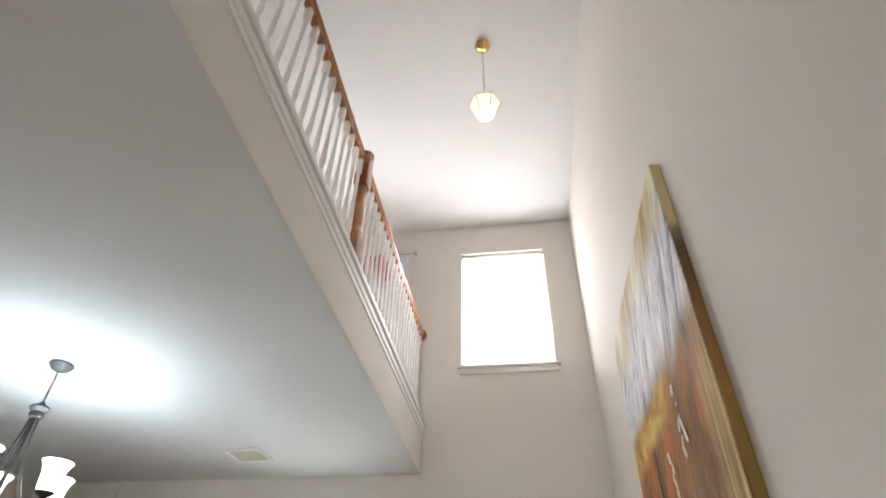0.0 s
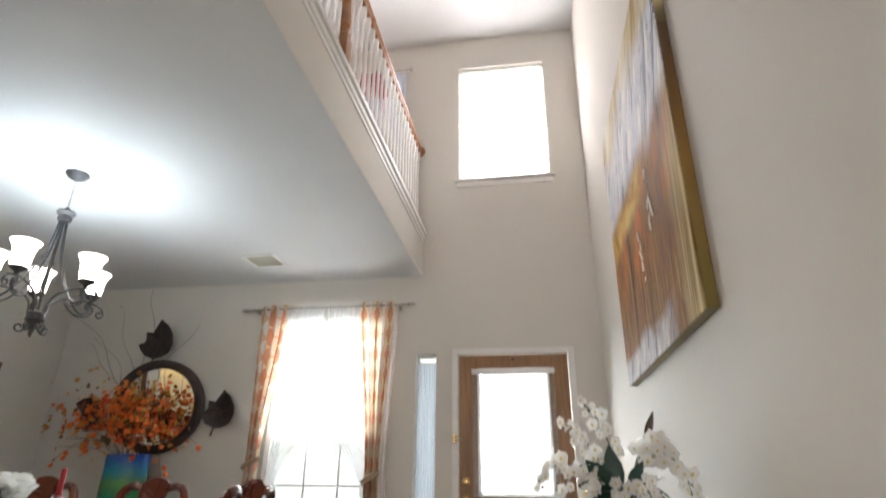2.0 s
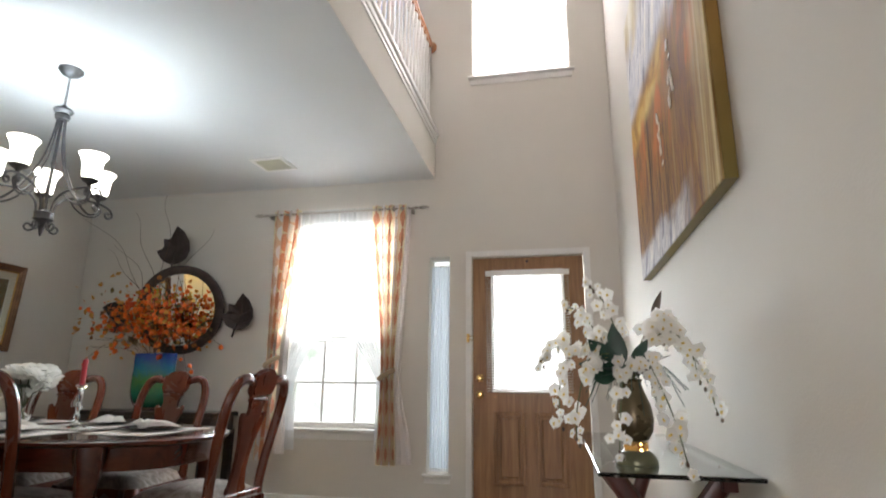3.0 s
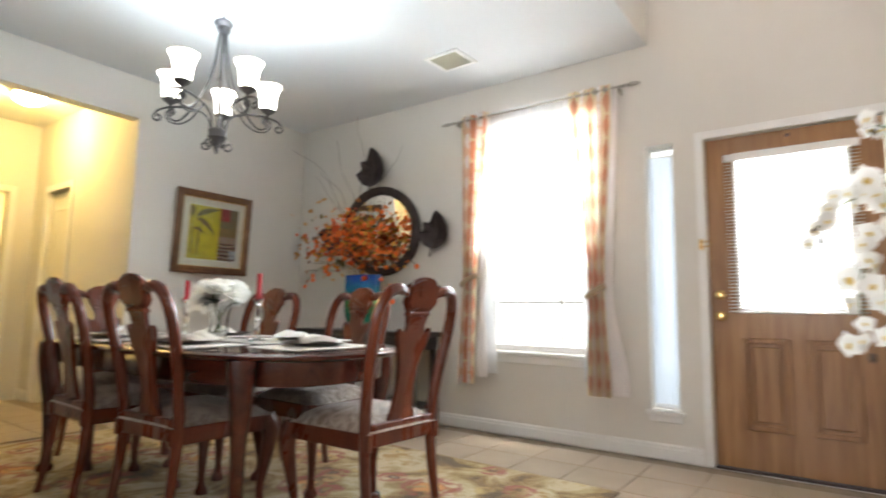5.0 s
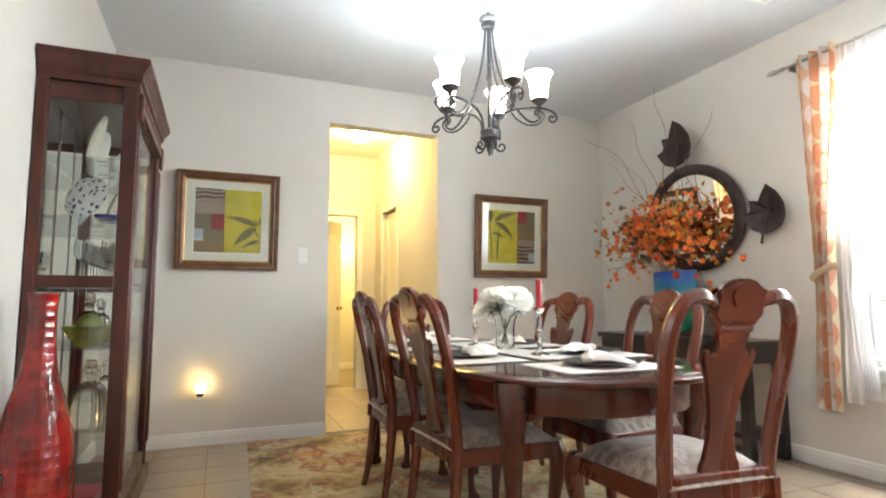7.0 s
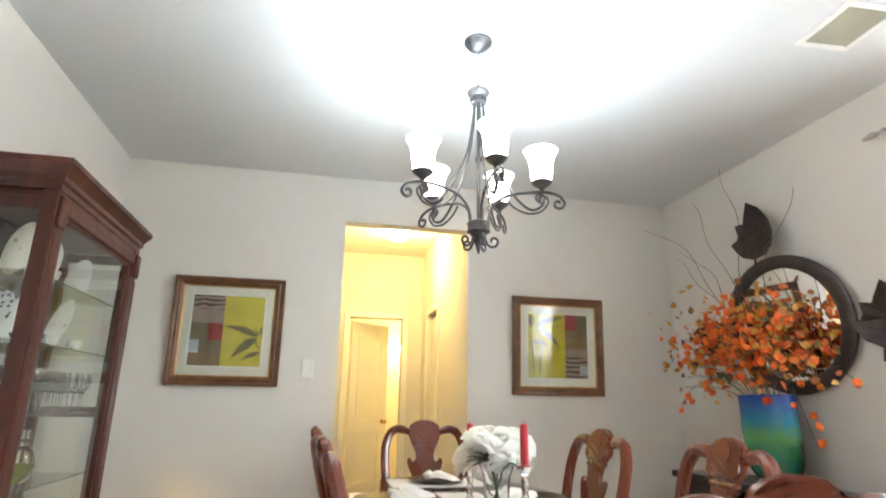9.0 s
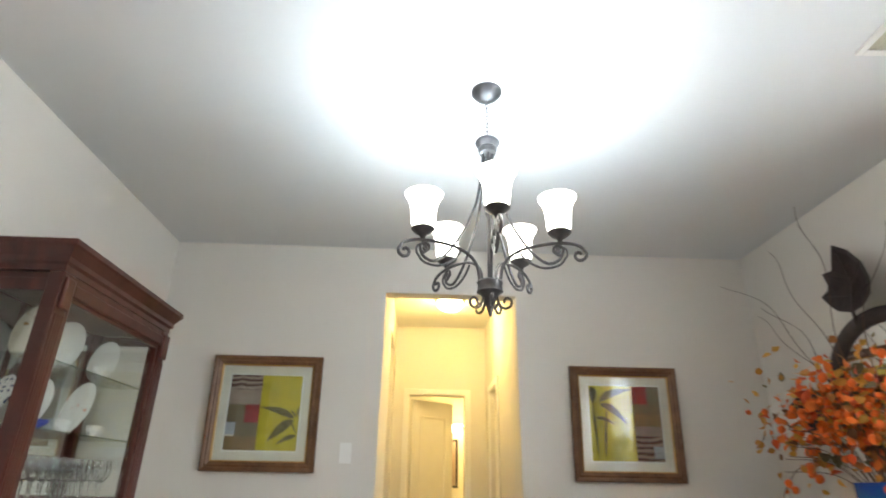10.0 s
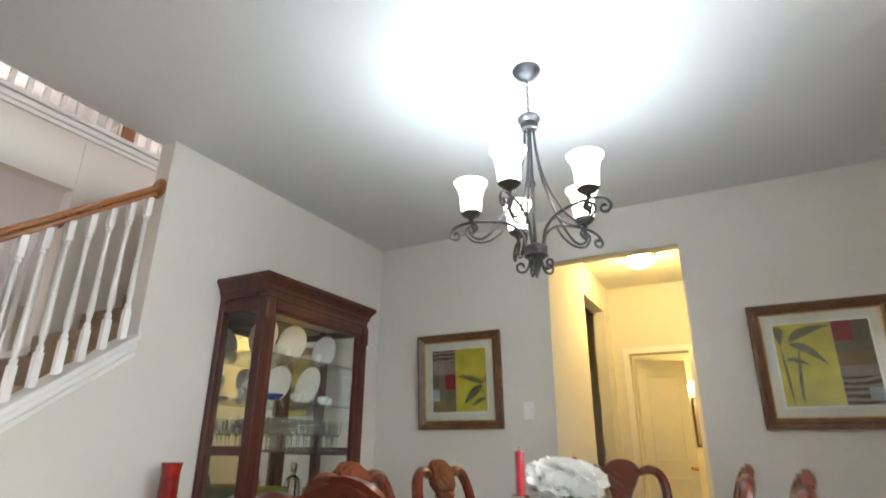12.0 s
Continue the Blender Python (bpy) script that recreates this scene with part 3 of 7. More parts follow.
# both holes lie out of view and only let in the two rear lamps
structure(part("wall_living_south", pierced("y", -3.1, -3.0, W, E_, -0.1, TOP, [(-1.6, 0.2, 0.6, 2.4), (-3.3, -1.5, 3.7, 5.0)]), M_WALL), "painted rear wall", "wall")
structure(part("hall_wall_south", pierced("y", 3.64, 3.755, -6.78, W - 0.122, -0.1, CEIL, [(-6.5, -5.7, -0.1, 2.47)]), M_WALL), "hall wall with an open doorway", "wall")
structure(part("hall_wall_north", pierced("y", 4.725, 4.84, -6.78, W - 0.122, -0.1, CEIL, [(-6.42, -5.88, -0.1, 2.04)]), M_WALL), "hall wall with a closet door", "wall")
structure(part("hall_wall_end", pierced("x", -6.90, -6.78, 2.4, 6.0, -0.1, CEIL, [(3.92, 4.50, -0.1, 2.05)]), M_WALL), "hall end wall with a doorway", "wall")
structure(part("ceiling", boxed(-9.0, W - 0.122, 2.3, 6.0, CEIL, CEIL + 0.1), M_CEIL), "hall ceiling", "ceiling")
structure(part("bath_wall", pierced("x", -9.0, -8.9, 2.3, 6.0, -0.1, CEIL), M_WALL), "bathroom wall", "wall")
structure(part("bath_wall", pierced("y", 5.2, 5.3, -8.9, -6.9, -0.1, CEIL), M_WALL), "bathroom wall", "wall")
structure(part("bath_wall", pierced("y", 2.3, 2.4, -8.9, W - 0.122, -0.1, CEIL), M_WALL), "back wall of the pantry", "wall")
structure(part("bath_wall", pierced("y", 5.7, 5.8, -6.78, W - 0.122, -0.1, CEIL), M_WALL), "closet back wall", "wall")

# floor bed; the tiles lie on it
floor = structure(part("floor", boxed(-8.9, E_, -3.0, N, -0.10, -0.012), M_GROUT), "beige ceramic tile floor with dark joints", "floor")

# ---- baseboards and casings ----
def baseboard(a, b, inward):
    """A moulded board between two floor points, its face turned to 'inward'."""
    a, b, n = Vector((*a, 0)), Vector((*b, 0)), Vector((*inward, 0))
    prof = [(0.0, 0.0), (0.014, 0.0), (0.014, 0.062), (0.010, 0.072), (0.010, 0.082), (0.004, 0.092), (0.0, 0.094)]
    bm = bmesh.new()
    ends = [[bm.verts.new(p + n * (0.001 + d) + Vector((0, 0, z + 0.001))) for d, z in prof] for p in (a, b)]
    for i in range(len(prof)):
        j = (i + 1) % len(prof)
        bm.faces.new((ends[0][i], ends[0][j], ends[1][j], ends[1][i]))
    bm.faces.new(ends[0])
    bm.faces.new(ends[1][::-1])
    return structure(part("baseboard", bm, M_TRIM), "white moulded baseboard", "baseboard")


baseboard((W, N), (-0.77, N), (0, -1))
baseboard((0.275, N), (E_, N), (0, -1))
baseboard((W, S), (W, 3.76), (1, 0))
baseboard((W, 4.69), (W, N), (1, 0))
baseboard((W, S), (-2.445, S), (0, 1))
baseboard((E_, -3.0), (E_, N), (-1, 0))
baseboard((-5.7, 3.755), (W - 0.12, 3.755), (0, 1))
baseboard((-6.78, 4.725), (-6.48, 4.725), (0, -1))
baseboard((-5.82, 4.725), (W - 0.12, 4.725), (0, -1))
baseboard((-8.9, 3.3), (-8.9, 5.2), (1, 0))


def casing(name, m, width, height, board=0.06, label="white painted door casing"):
    """Casing round an opening that stands at the local origin, along local x; its face towards local -y."""
    t = thing(name, m, label, "door casing", "", "structure")
    for n, bm in (("jamb_casing", boxed(-board, 0, -0.018, -0.001, 0, height + board, 0.004)), ("jamb_casing", boxed(width, width + board, -0.018, -0.001, 0, height + board, 0.004)), ("head_casing", boxed(0.001, width - 0.001, -0.018, -0.001, height, height + board, 0.004))):
        part(n, bm, M_TRIM, t)
    return t


casing("door_casing", pose(DOOR[0], N, 0), DOOR[1] - DOOR[0], DOOR[3], 0.050)
casing("door_casing", pose(-6.78, 3.92, 0, 0, 0, 90), 0.58, 2.05, 0.06)
casing("door_casing", pose(-6.42, 4.725, 0), 0.54, 2.04, 0.06)

# ---- front door ----
door = thing("front_door", pose(DOOR[0], N + 0.02, 0), "oak front door with a blind-covered glass light and brass knobs", "door", "", "structure")
dw, dh = DOOR[1] - DOOR[0], 2.036
gx0, gx1, gz0, gz1 = 0.19, 0.73, 0.96, 1.90
p = part("door_leaf", pierced("y", 0, 0.045, 0.006, dw - 0.006, 0.012, dh, [(gx0, gx1, gz0, gz1)]), M_OAK, door)
for x0, x1 in ((0.17, 0.42), (0.50, 0.75)):
    b = bmesh.new()
    for q in ((x0, x0 + 0.03, 0.24, 0.78), (x1 - 0.03, x1, 0.24, 0.78), (x0 + 0.03, x1 - 0.03, 0.24, 0.27), (x0 + 0.03, x1 - 0.03, 0.75, 0.78)):
        box(b, q[0], q[1], -0.015, 0.001, q[2], q[3], 0.006)
    part("panel_moulding", b, M_OAK, door)
    part("raised_panel", boxed(x0 + 0.05, x1 - 0.05, -0.013, 0.001, 0.29, 0.73, 0.010), M_OAK, door)
b = bmesh.new()
for q in ((gx0 - 0.03, gx0, gz0 - 0.03, gz1 + 0.03), (gx1, gx1 + 0.03, gz0 - 0.03, gz1 + 0.03), (gx0, gx1, gz0 - 0.03, gz0), (gx0, gx1, gz1, gz1 + 0.03)):
    box(b, q[0], q[1], -0.012, 0.001, q[2], q[3], 0.004)
part("light_frame", b, M_TRIM, door, "white frame round the glass")
o = part("pane", boxed(gx0, gx1, 0.020, 0.024, gz0, gz1), M_PANE, door)
o.visible_shadow = False
part("headrail", boxed(gx0 - 0.075, gx1 + 0.075, -0.034, -0.013, gz1 - 0.025, gz1 + 0.02, 0.003), M_WHITE, door, "white blind headrail")
slat = boxed(gx0 - 0.07, gx1 + 0.07, -0.010, 0.010, -0.0006, 0.0006)
first = part("blind_slat", slat, M_BLIND, door)
first.matrix_basis = pose(0, -0.024, gz0 - 0.02, 18)
for k in range(1, 46):
    o = first.copy()
    scene.collection.objects.link(o)
    o.matrix_basis = pose(0, -0.024, gz0 - 0.02 + k * 0.0208, 18)
for z, r in ((1.04, 0.026), (0.91, 0.028)):
    part("door_knob", lathe([(0.0, 0.0), (0.030, 0.0), (0.032, 0.006), (0.012, 0.012), (0.012, 0.030), (r * 0.8, 0.036), (r, 0.050), (r * 0.8, 0.062), (0, 0.066)], 20, m=pose(0.062, 0, z, 90)), M_BRASS, door, "polished brass knob", True)
part("door_viewer", lathe([(0, 0), (0.012, 0), (0.012, 0.006), (0, 0.006)], 12, m=pose(dw / 2, 0, 2.0, 90)), M_CAST, door)
guard = thing("door_guard", pose(DOOR[0] - 0.03, N - 0.019, 1.36), "small brass swing-bar door guard on the casing", "door guard")
part("plate", boxed(-0.012, 0.012, -0.006, 0, -0.035, 0.035, 0.002), M_BRASS, guard)
part("swing_bar", tube([(0, -0.01, 0.015), (0.05, -0.022, 0.015), (0.062, -0.022, 0), (0.05, -0.022, -0.015), (0, -0.01, -0.015)], 0.004, 6), M_BRASS, guard)
structure(part("threshold", boxed(DOOR[0], DOOR[1], N - 0.01, N + 0.15, -0.005, 0.010, 0.003), M_CAST), "dark metal door threshold", "threshold")


# ---- windows ----
def window(name, hole, label, mullions=0):
    x0, x1, z0, z1 = hole
    t = thing(name, pose(0, N, 0), label, "window", "", "structure")
    b = bmesh.new()
    for q in ((x0 + 0.001, x0 + 0.045, z0, z1), (x1 - 0.045, x1 - 0.001, z0, z1), (x0 + 0.045, x1 - 0.045, z0 + 0.001, z0 + 0.045), (x0 + 0.045, x1 - 0.045, z1 - 0.045, z1 - 0.001)):
        box(b, q[0], q[1], 0.075, 0.125, q[2], q[3], 0.004)
    part("window_frame", b, M_TRIM, t)
    mid = z0 + 0.42 * (z1 - z0) if name != "window_2" else z0 + 0.5 * (z1 - z0)
    if mullions >= 0:
        part("meeting_rail", boxed(x0 + 0.046, x1 - 0.046, 0.085, 0.120, mid - 0.02, mid + 0.02, 0.004), M_TRIM, t)
    for k in range(mullions):
        xm = x0 + (x1 - x0) * (k + 1) / (mullions + 1)
        part("glazing_bar", boxed(xm - 0.008, xm + 0.008, 0.095, 0.110, z0 + 0.046, mid - 0.021), M_TRIM, t)
    if mullions:
        part("glazing_bar", boxed(x0 + 0.046, x1 - 0.046, 0.094, 0.109, (z0 + mid) / 2 - 0.008, (z0 + mid) / 2 + 0.008), M_TRIM, t)
    for a, c in ((z0 + 0.046, mid - 0.021), (mid + 0.021, z1 - 0.046)):
        o = part("pane", boxed(x0 + 0.046, x1 - 0.046, 0.100, 0.103, a, c), M_PANE, t)
        o.visible_shadow = False
    part("window_sill", boxed(x0 - 0.04, x1 + 0.04, -0.035, 0.074, z0 - 0.028, z0 - 0.001, 0.006), M_TRIM, t)
    part("apron", boxed(x0 - 0.02, x1 + 0.02, -0.014, -0.001, z0 - 0.085, z0 - 0.03, 0.004), M_TRIM, t)
    return t


window("window_1", WIN, "white double-hung dining room window with muntins", 2)
win2 = window("window_2", UPWIN, "white upper entry window over the door", 0)
window("window_3", LOFTWIN, "white double-hung loft window", 0)
part("roller_shade", boxed(UPWIN[0] + 0.012, UPWIN[1] - 0.012, 0.050, 0.052, UPWIN[2] + 0.01, UPWIN[3] - 0.04), M_BLIND_UP, win2, "bright white translucent shade")
part("shade_roller", lathe([(0.0, 0), (0.02, 0), (0.02, 0.85), (0, 0.85)], 12, m=pose(UPWIN[0] + 0.012, 0.05, UPWIN[3] - 0.025, 0, 90)), M_WHITE, win2)
slat = boxed(WIN[0] + 0.01, WIN[1] - 0.01, -0.012, 0.012, -0.0006, 0.0006)
blind = thing("window_blind", pose(0, N + 0.045, 0), "white mini blind raised behind the sheer curtain", "blind")
first = part("blind_slat", slat, M_BLIND, blind)
first.matrix_basis = pose(0, 0, 1.40, 10)
for k in range(1, 44):
    o = first.copy()
    scene.collection.objects.link(o)
    o.matrix_basis = pose(0, 0, 1.40 + k * 0.0222, 10)
part("headrail", boxed(WIN[0] + 0.006, WIN[1] - 0.006, -0.016, 0.016, 2.365, 2.398, 0.003), M_WHITE, blind)
part("bottom_rail", boxed(WIN[0] + 0.01, WIN[1] - 0.01, -0.014, 0.014, 1.372, 1.388, 0.003), M_WHITE, blind)

side = thing("window_4", pose(0, N, 0), "narrow sidelight window with a gathered white sheer", "window", "", "structure")
b = bmesh.new()
for q in ((SIDE[0] + 0.001, SIDE[0] + 0.02, SIDE[2], SIDE[3]), (SIDE[1] - 0.02, SIDE[1] - 0.001, SIDE[2], SIDE[3]), (SIDE[0] + 0.02, SIDE[1] - 0.02, SIDE[2], SIDE[2] + 0.02), (SIDE[0] + 0.02, SIDE[1] - 0.02, SIDE[3] - 0.02, SIDE[3] - 0.001)):
    box(b, q[0], q[1], 0.09, 0.13, q[2], q[3], 0.003)
part("window_frame", b, M_TRIM, side)
o = part("pane", boxed(SIDE[0] + 0.021, SIDE[1] - 0.021, 0.105, 0.108, SIDE[2] + 0.021, SIDE[3] - 0.021), M_PANE, side)
o.visible_shadow = False
part("window_sill", boxed(SIDE[0] - 0.03, SIDE[1] + 0.03, -0.03, 0.089, SIDE[2] - 0.026, SIDE[2] - 0.001, 0.005), M_TRIM, side)
part("apron", boxed(SIDE[0] - 0.015, SIDE[1] + 0.015, -0.012, -0.001, SIDE[2] - 0.07, SIDE[2] - 0.028, 0.004), M_TRIM, side)


def cloth(outline, folds, depth, rows=24, columns=90, seed=0, uv_width=None):
    """Hanging cloth: outline(v) gives (x0, x1, z) from the top (v=0) to the hem (v=1); folds run down it."""
    rng = random.Random(seed)
    phases = [rng.uniform(-0.4, 0.4) for _ in range(folds + 2)]
    bm = bmesh.new()
    uv = bm.loops.layers.uv.new("UVMap")
    grid = []
    for r in range(rows + 1):
        v = r / rows
        x0, x1, z = outline(v)
        line = []
        for c in range(columns + 1):
            u = c / columns
            k = u * folds
            wobble = phases[int(k)] * (1 - k % 1) + phases[int(k) + 1] * (k % 1)
            y = depth * math.sin(2 * math.pi * (k + 0.25 * wobble + 0.10 * math.sin(3 * v + wobble))) * (0.75 + 0.35 * math.sin(5 * wobble + 2 * v))
            dx = 0.25 * (x1 - x0) / max(folds, 1) * math.sin(4 * math.pi * k + wobble)
            line.append((bm.verts.new((x0 + (x1 - x0) * u + dx * 0.5, y, z)), u, z))
        grid.append(line)
    width = uv_width or 1.0
    for a, c in zip(grid, grid[1:]):
        for p, q, s, t in zip(a, a[1:], c[1:], c):
            f = bm.faces.new((p[0], q[0], s[0], t[0]))
            for l, w in zip(f.loops, (p, q, s, t)):
                l[uv].uv = (w[1] * width, w[2])
    return bm


def bend(stops):
    """Piecewise-smooth run through (v, x0, x1, z)."""
    def at(v):
        for a, c in zip(stops, stops[1:]):
            if v <= c[0] + 1e-9:
                t = (v - a[0]) / (c[0] - a[0])
                t = t * t * (3 - 2 * t)
                s = (v - a[0]) / (c[0] - a[0])
                return a[1] + (c[1] - a[1]) * t, a[2] + (c[2] - a[2]) * t, a[3] + (c[3] - a[3]) * s
        return stops[-1][1:]
    return at


sheer_thing = thing("sidelight_curtain", pose(0, N + 0.055, 0), "narrow gathered white sheer curtain in the sidelight", "curtain")
part("cloth", cloth(lambda v: (SIDE[0] + 0.012, SIDE[1] - 0.012, 1.99 - v * 1.67), 7, 0.009, 10, 84, 3), M_SHEER_THICK, sheer_thing, "gathered white sheer", True)
for z in (1.985, 0.33):
    part("sash_rod", lathe([(0, 0), (0.005, 0), (0.005, 0.176), (0, 0.176)], 8, m=pose(SIDE[0] + 0.002, 0, z, 0, 90)), M_WHITE, sheer_thing, "", True)

rod = thing("curtain_rod", pose(0, N - 0.10, 2.485), "brushed metal curtain rod with leaf finials", "curtain rod")
part("pole", lathe([(0, 0), (0.009, 0), (0.009, 1.40), (0, 1.40)], 12, m=pose(-2.60, 0, 0, 0, 90)), M_STEEL, rod, "", True)
for x, s in ((-2.60, -1), (-1.20, 1)):
    part("finial", lathe([(0, 0), (0.013, 0.004), (0.010, 0.014), (0.014, 0.022), (0.008, 0.03), (0.018, 0.07), (0.012, 0.11), (0, 0.135)], 12, m=pose(x, 0, 0, 0, 90 * s)), M_STEEL, rod, "leaf-shaped finial", True)
for x in (-2.57, -1.23):
    part("bracket", boxed(x - 0.008, x + 0.008, 0.0, 0.099, -0.03, 0.012, 0.003), M_STEEL, rod)

for name, stops, folds, label, seed in (
        ("left", [(0, -2.53, -2.27, 2.52), (0.64, -2.49, -2.385, 1.16), (1, -2.54, -2.39, 0.36)], 4, "oval-print orange and yellow curtain tied back, hem hanging", 5),
        ("right", [(0, -1.58, -1.27, 2.52), (0.68, -1.46, -1.345, 1.06), (1, -1.47, -1.31, 0.36)], 5, "oval-print orange and yellow curtain with a white lining, tied back", 8)):
    c = thing("curtain", pose(0, N - 0.10, 0), label, "curtain", "window curtains")
    part("cloth", cloth(bend(stops), folds, 0.036, 30, 120, seed, 1.0), M_CURTAIN, c, "", True)
    for k in range(4):
        xx = stops[0][1] + (k + 0.5) * (stops[0][2] - stops[0][1]) / 4
        part("grommet", lathe([(0.014, -0.004), (0.022, -0.004), (0.022, 0.004), (0.014, 0.004), (0.014, -0.004)], 14, m=pose(xx, 0.0, 2.485, 0, 90)), M_STEEL, c)
    zt = stops[1][3]
    xm = (stops[1][1] + stops[1][2]) / 2
    ring = [(xm + 0.066 * math.cos(a), 0.05 * math.sin(a), zt + 0.04 * math.cos(a)) for a in [2 * math.pi * k / 20 for k in range(21)]]
    part("tieback", tube(ring, 0.011, 8, flat=1.8), M_TIEBACK, c)
    if name == "right":
        part("lining", cloth(bend([(0, -1.275, -1.225, 2.50), (0.68, -1.345, -1.285, 1.06), (1, -1.305, -1.17, 0.375)]), 2, 0.018, 24, 30, 2), M_LINING, c, "white lining", True)
    else:
        part("lining", cloth(bend([(0, -2.29, -2.25, 2.50), (0.64, -2.34, -2.30, 1.16), (1, -2.37, -2.26, 0.42)]), 2, 0.018, 24, 30, 2), M_LINING, c, "white lining", True)
for label, stops, seed in (("white sheer curtain drawn to one side", [(0, -2.27, -1.92, 2.52), (0.5, -2.27, -2.0, 1.55), (0.8, -2.32, -2.24, 0.95), (1, -2.33, -2.20, 0.45)], 12), ("white sheer curtain drawn aside", [(0, -1.90, -1.56, 2.52), (0.5, -1.80, -1.55, 1.55), (0.82, -1.50, -1.42, 0.95), (1, -1.50, -1.38, 0.45)], 13)):
    o = part("sheer_curtain", cloth(bend(stops), 7, 0.016, 30, 90, seed), M_SHEER, None, "", True)
    o.matrix_basis = pose(0, N - 0.065, 0)
    tagged(o, label, "curtain", "sheer curtains")

# loft window dressing
o = part("valance", cloth(lambda v: (-2.55, -1.42, 5.12 - 0.36 * v), 9, 0.02, 8, 90, 4), M_RED_CLOTH, None, "", True)
o.matrix_basis = pose(0, N - 0.09, 0)
tagged(o, "red gathered valance over the loft window", "valance")
o = part("loft_curtain", cloth(lambda v: (-1.46, -1.25, 5.06 - 1.9 * v), 3, 0.03, 20, 60, 6), M_SHEER_THICK, None, "", True)
o.matrix_basis = pose(0, N - 0.085, 0)
tagged(o, "white loft curtain hanging from a rod", "curtain")
rod2 = thing("curtain_rod", pose(0, N - 0.09, 5.10), "slim metal loft curtain rod with a knob", "curtain rod")
part("pole", lathe([(0, 0), (0.010, 0), (0.010, 1.42), (0, 1.42)], 10, m=pose(-2.65, 0, 0, 0, 90)), M_STEEL, rod2, "", True)
part("finial", lathe([(0, 0), (0.02, 0.006), (0.03, 0.03), (0.02, 0.05), (0, 0.055)], 12, m=pose(-1.23, 0, 0, 0, 90)), M_STEEL, rod2, "", True)

# ---- outside ----
# backdrop sheet glows by itself: the overexposed outdoor light is put in as emission
m, nt, bb = nodes_of("glowing_garden_backdrop")
v = coords(nt, (1, 1, 1))
n = add(nt, "TexNoise", Scale=1.6, Detail=7.0, Roughness=0.7)
nt.links.new(v, n.inputs[0])
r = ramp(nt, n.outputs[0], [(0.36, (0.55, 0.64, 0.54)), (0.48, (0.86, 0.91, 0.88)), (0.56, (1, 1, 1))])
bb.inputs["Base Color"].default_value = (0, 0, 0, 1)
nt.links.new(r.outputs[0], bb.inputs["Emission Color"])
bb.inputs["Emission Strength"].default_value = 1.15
structure(part("backdrop", boxed(-12, 9, 15.0, 15.1, -0.6, 9.0), m), "glowing backdrop of pale overexposed garden and sky beyond the windows", "backdrop")
structure(part("ground", boxed(-40, 40, N + 0.16, 60, -0.4, -0.2), plain("lawn", (0.10, 0.14, 0.06), 0.95, vary=0.4, scale=3)), "lawn outside the front wall", "ground")

# ---- upper balustrade ----
def baluster_mesh(height):
    s = 0.0165
    lo, hi = 0.20 * height / 0.9, height - 0.13
    bm = boxed(-s, s, -s, s, 0, lo - 0.02, 0.002)
    box(bm, -s, s, -s, s, hi + 0.02, height, 0.002)
    mid = (lo + hi) / 2
    lathe([(0.0, lo - 0.021), (0.014, lo - 0.02), (0.017, lo), (0.010, lo + 0.015), (0.016, lo + 0.06), (0.012, mid - 0.03), (0.010, mid - 0.012), (0.014, mid), (0.010, mid + 0.012), (0.011, hi - 0.05), (0.009, hi - 0.01), (0.016, hi), (0.014, hi + 0.02), (0.0, hi + 0.021)], 10, bm)
    me = bpy.data.meshes.new("baluster")
    bmesh.ops.recalc_face_normals(bm, faces=bm.faces[:])
    bm.to_mesh(me)
    bm.free()
    me.materials.append(M_TRIM)
    return me


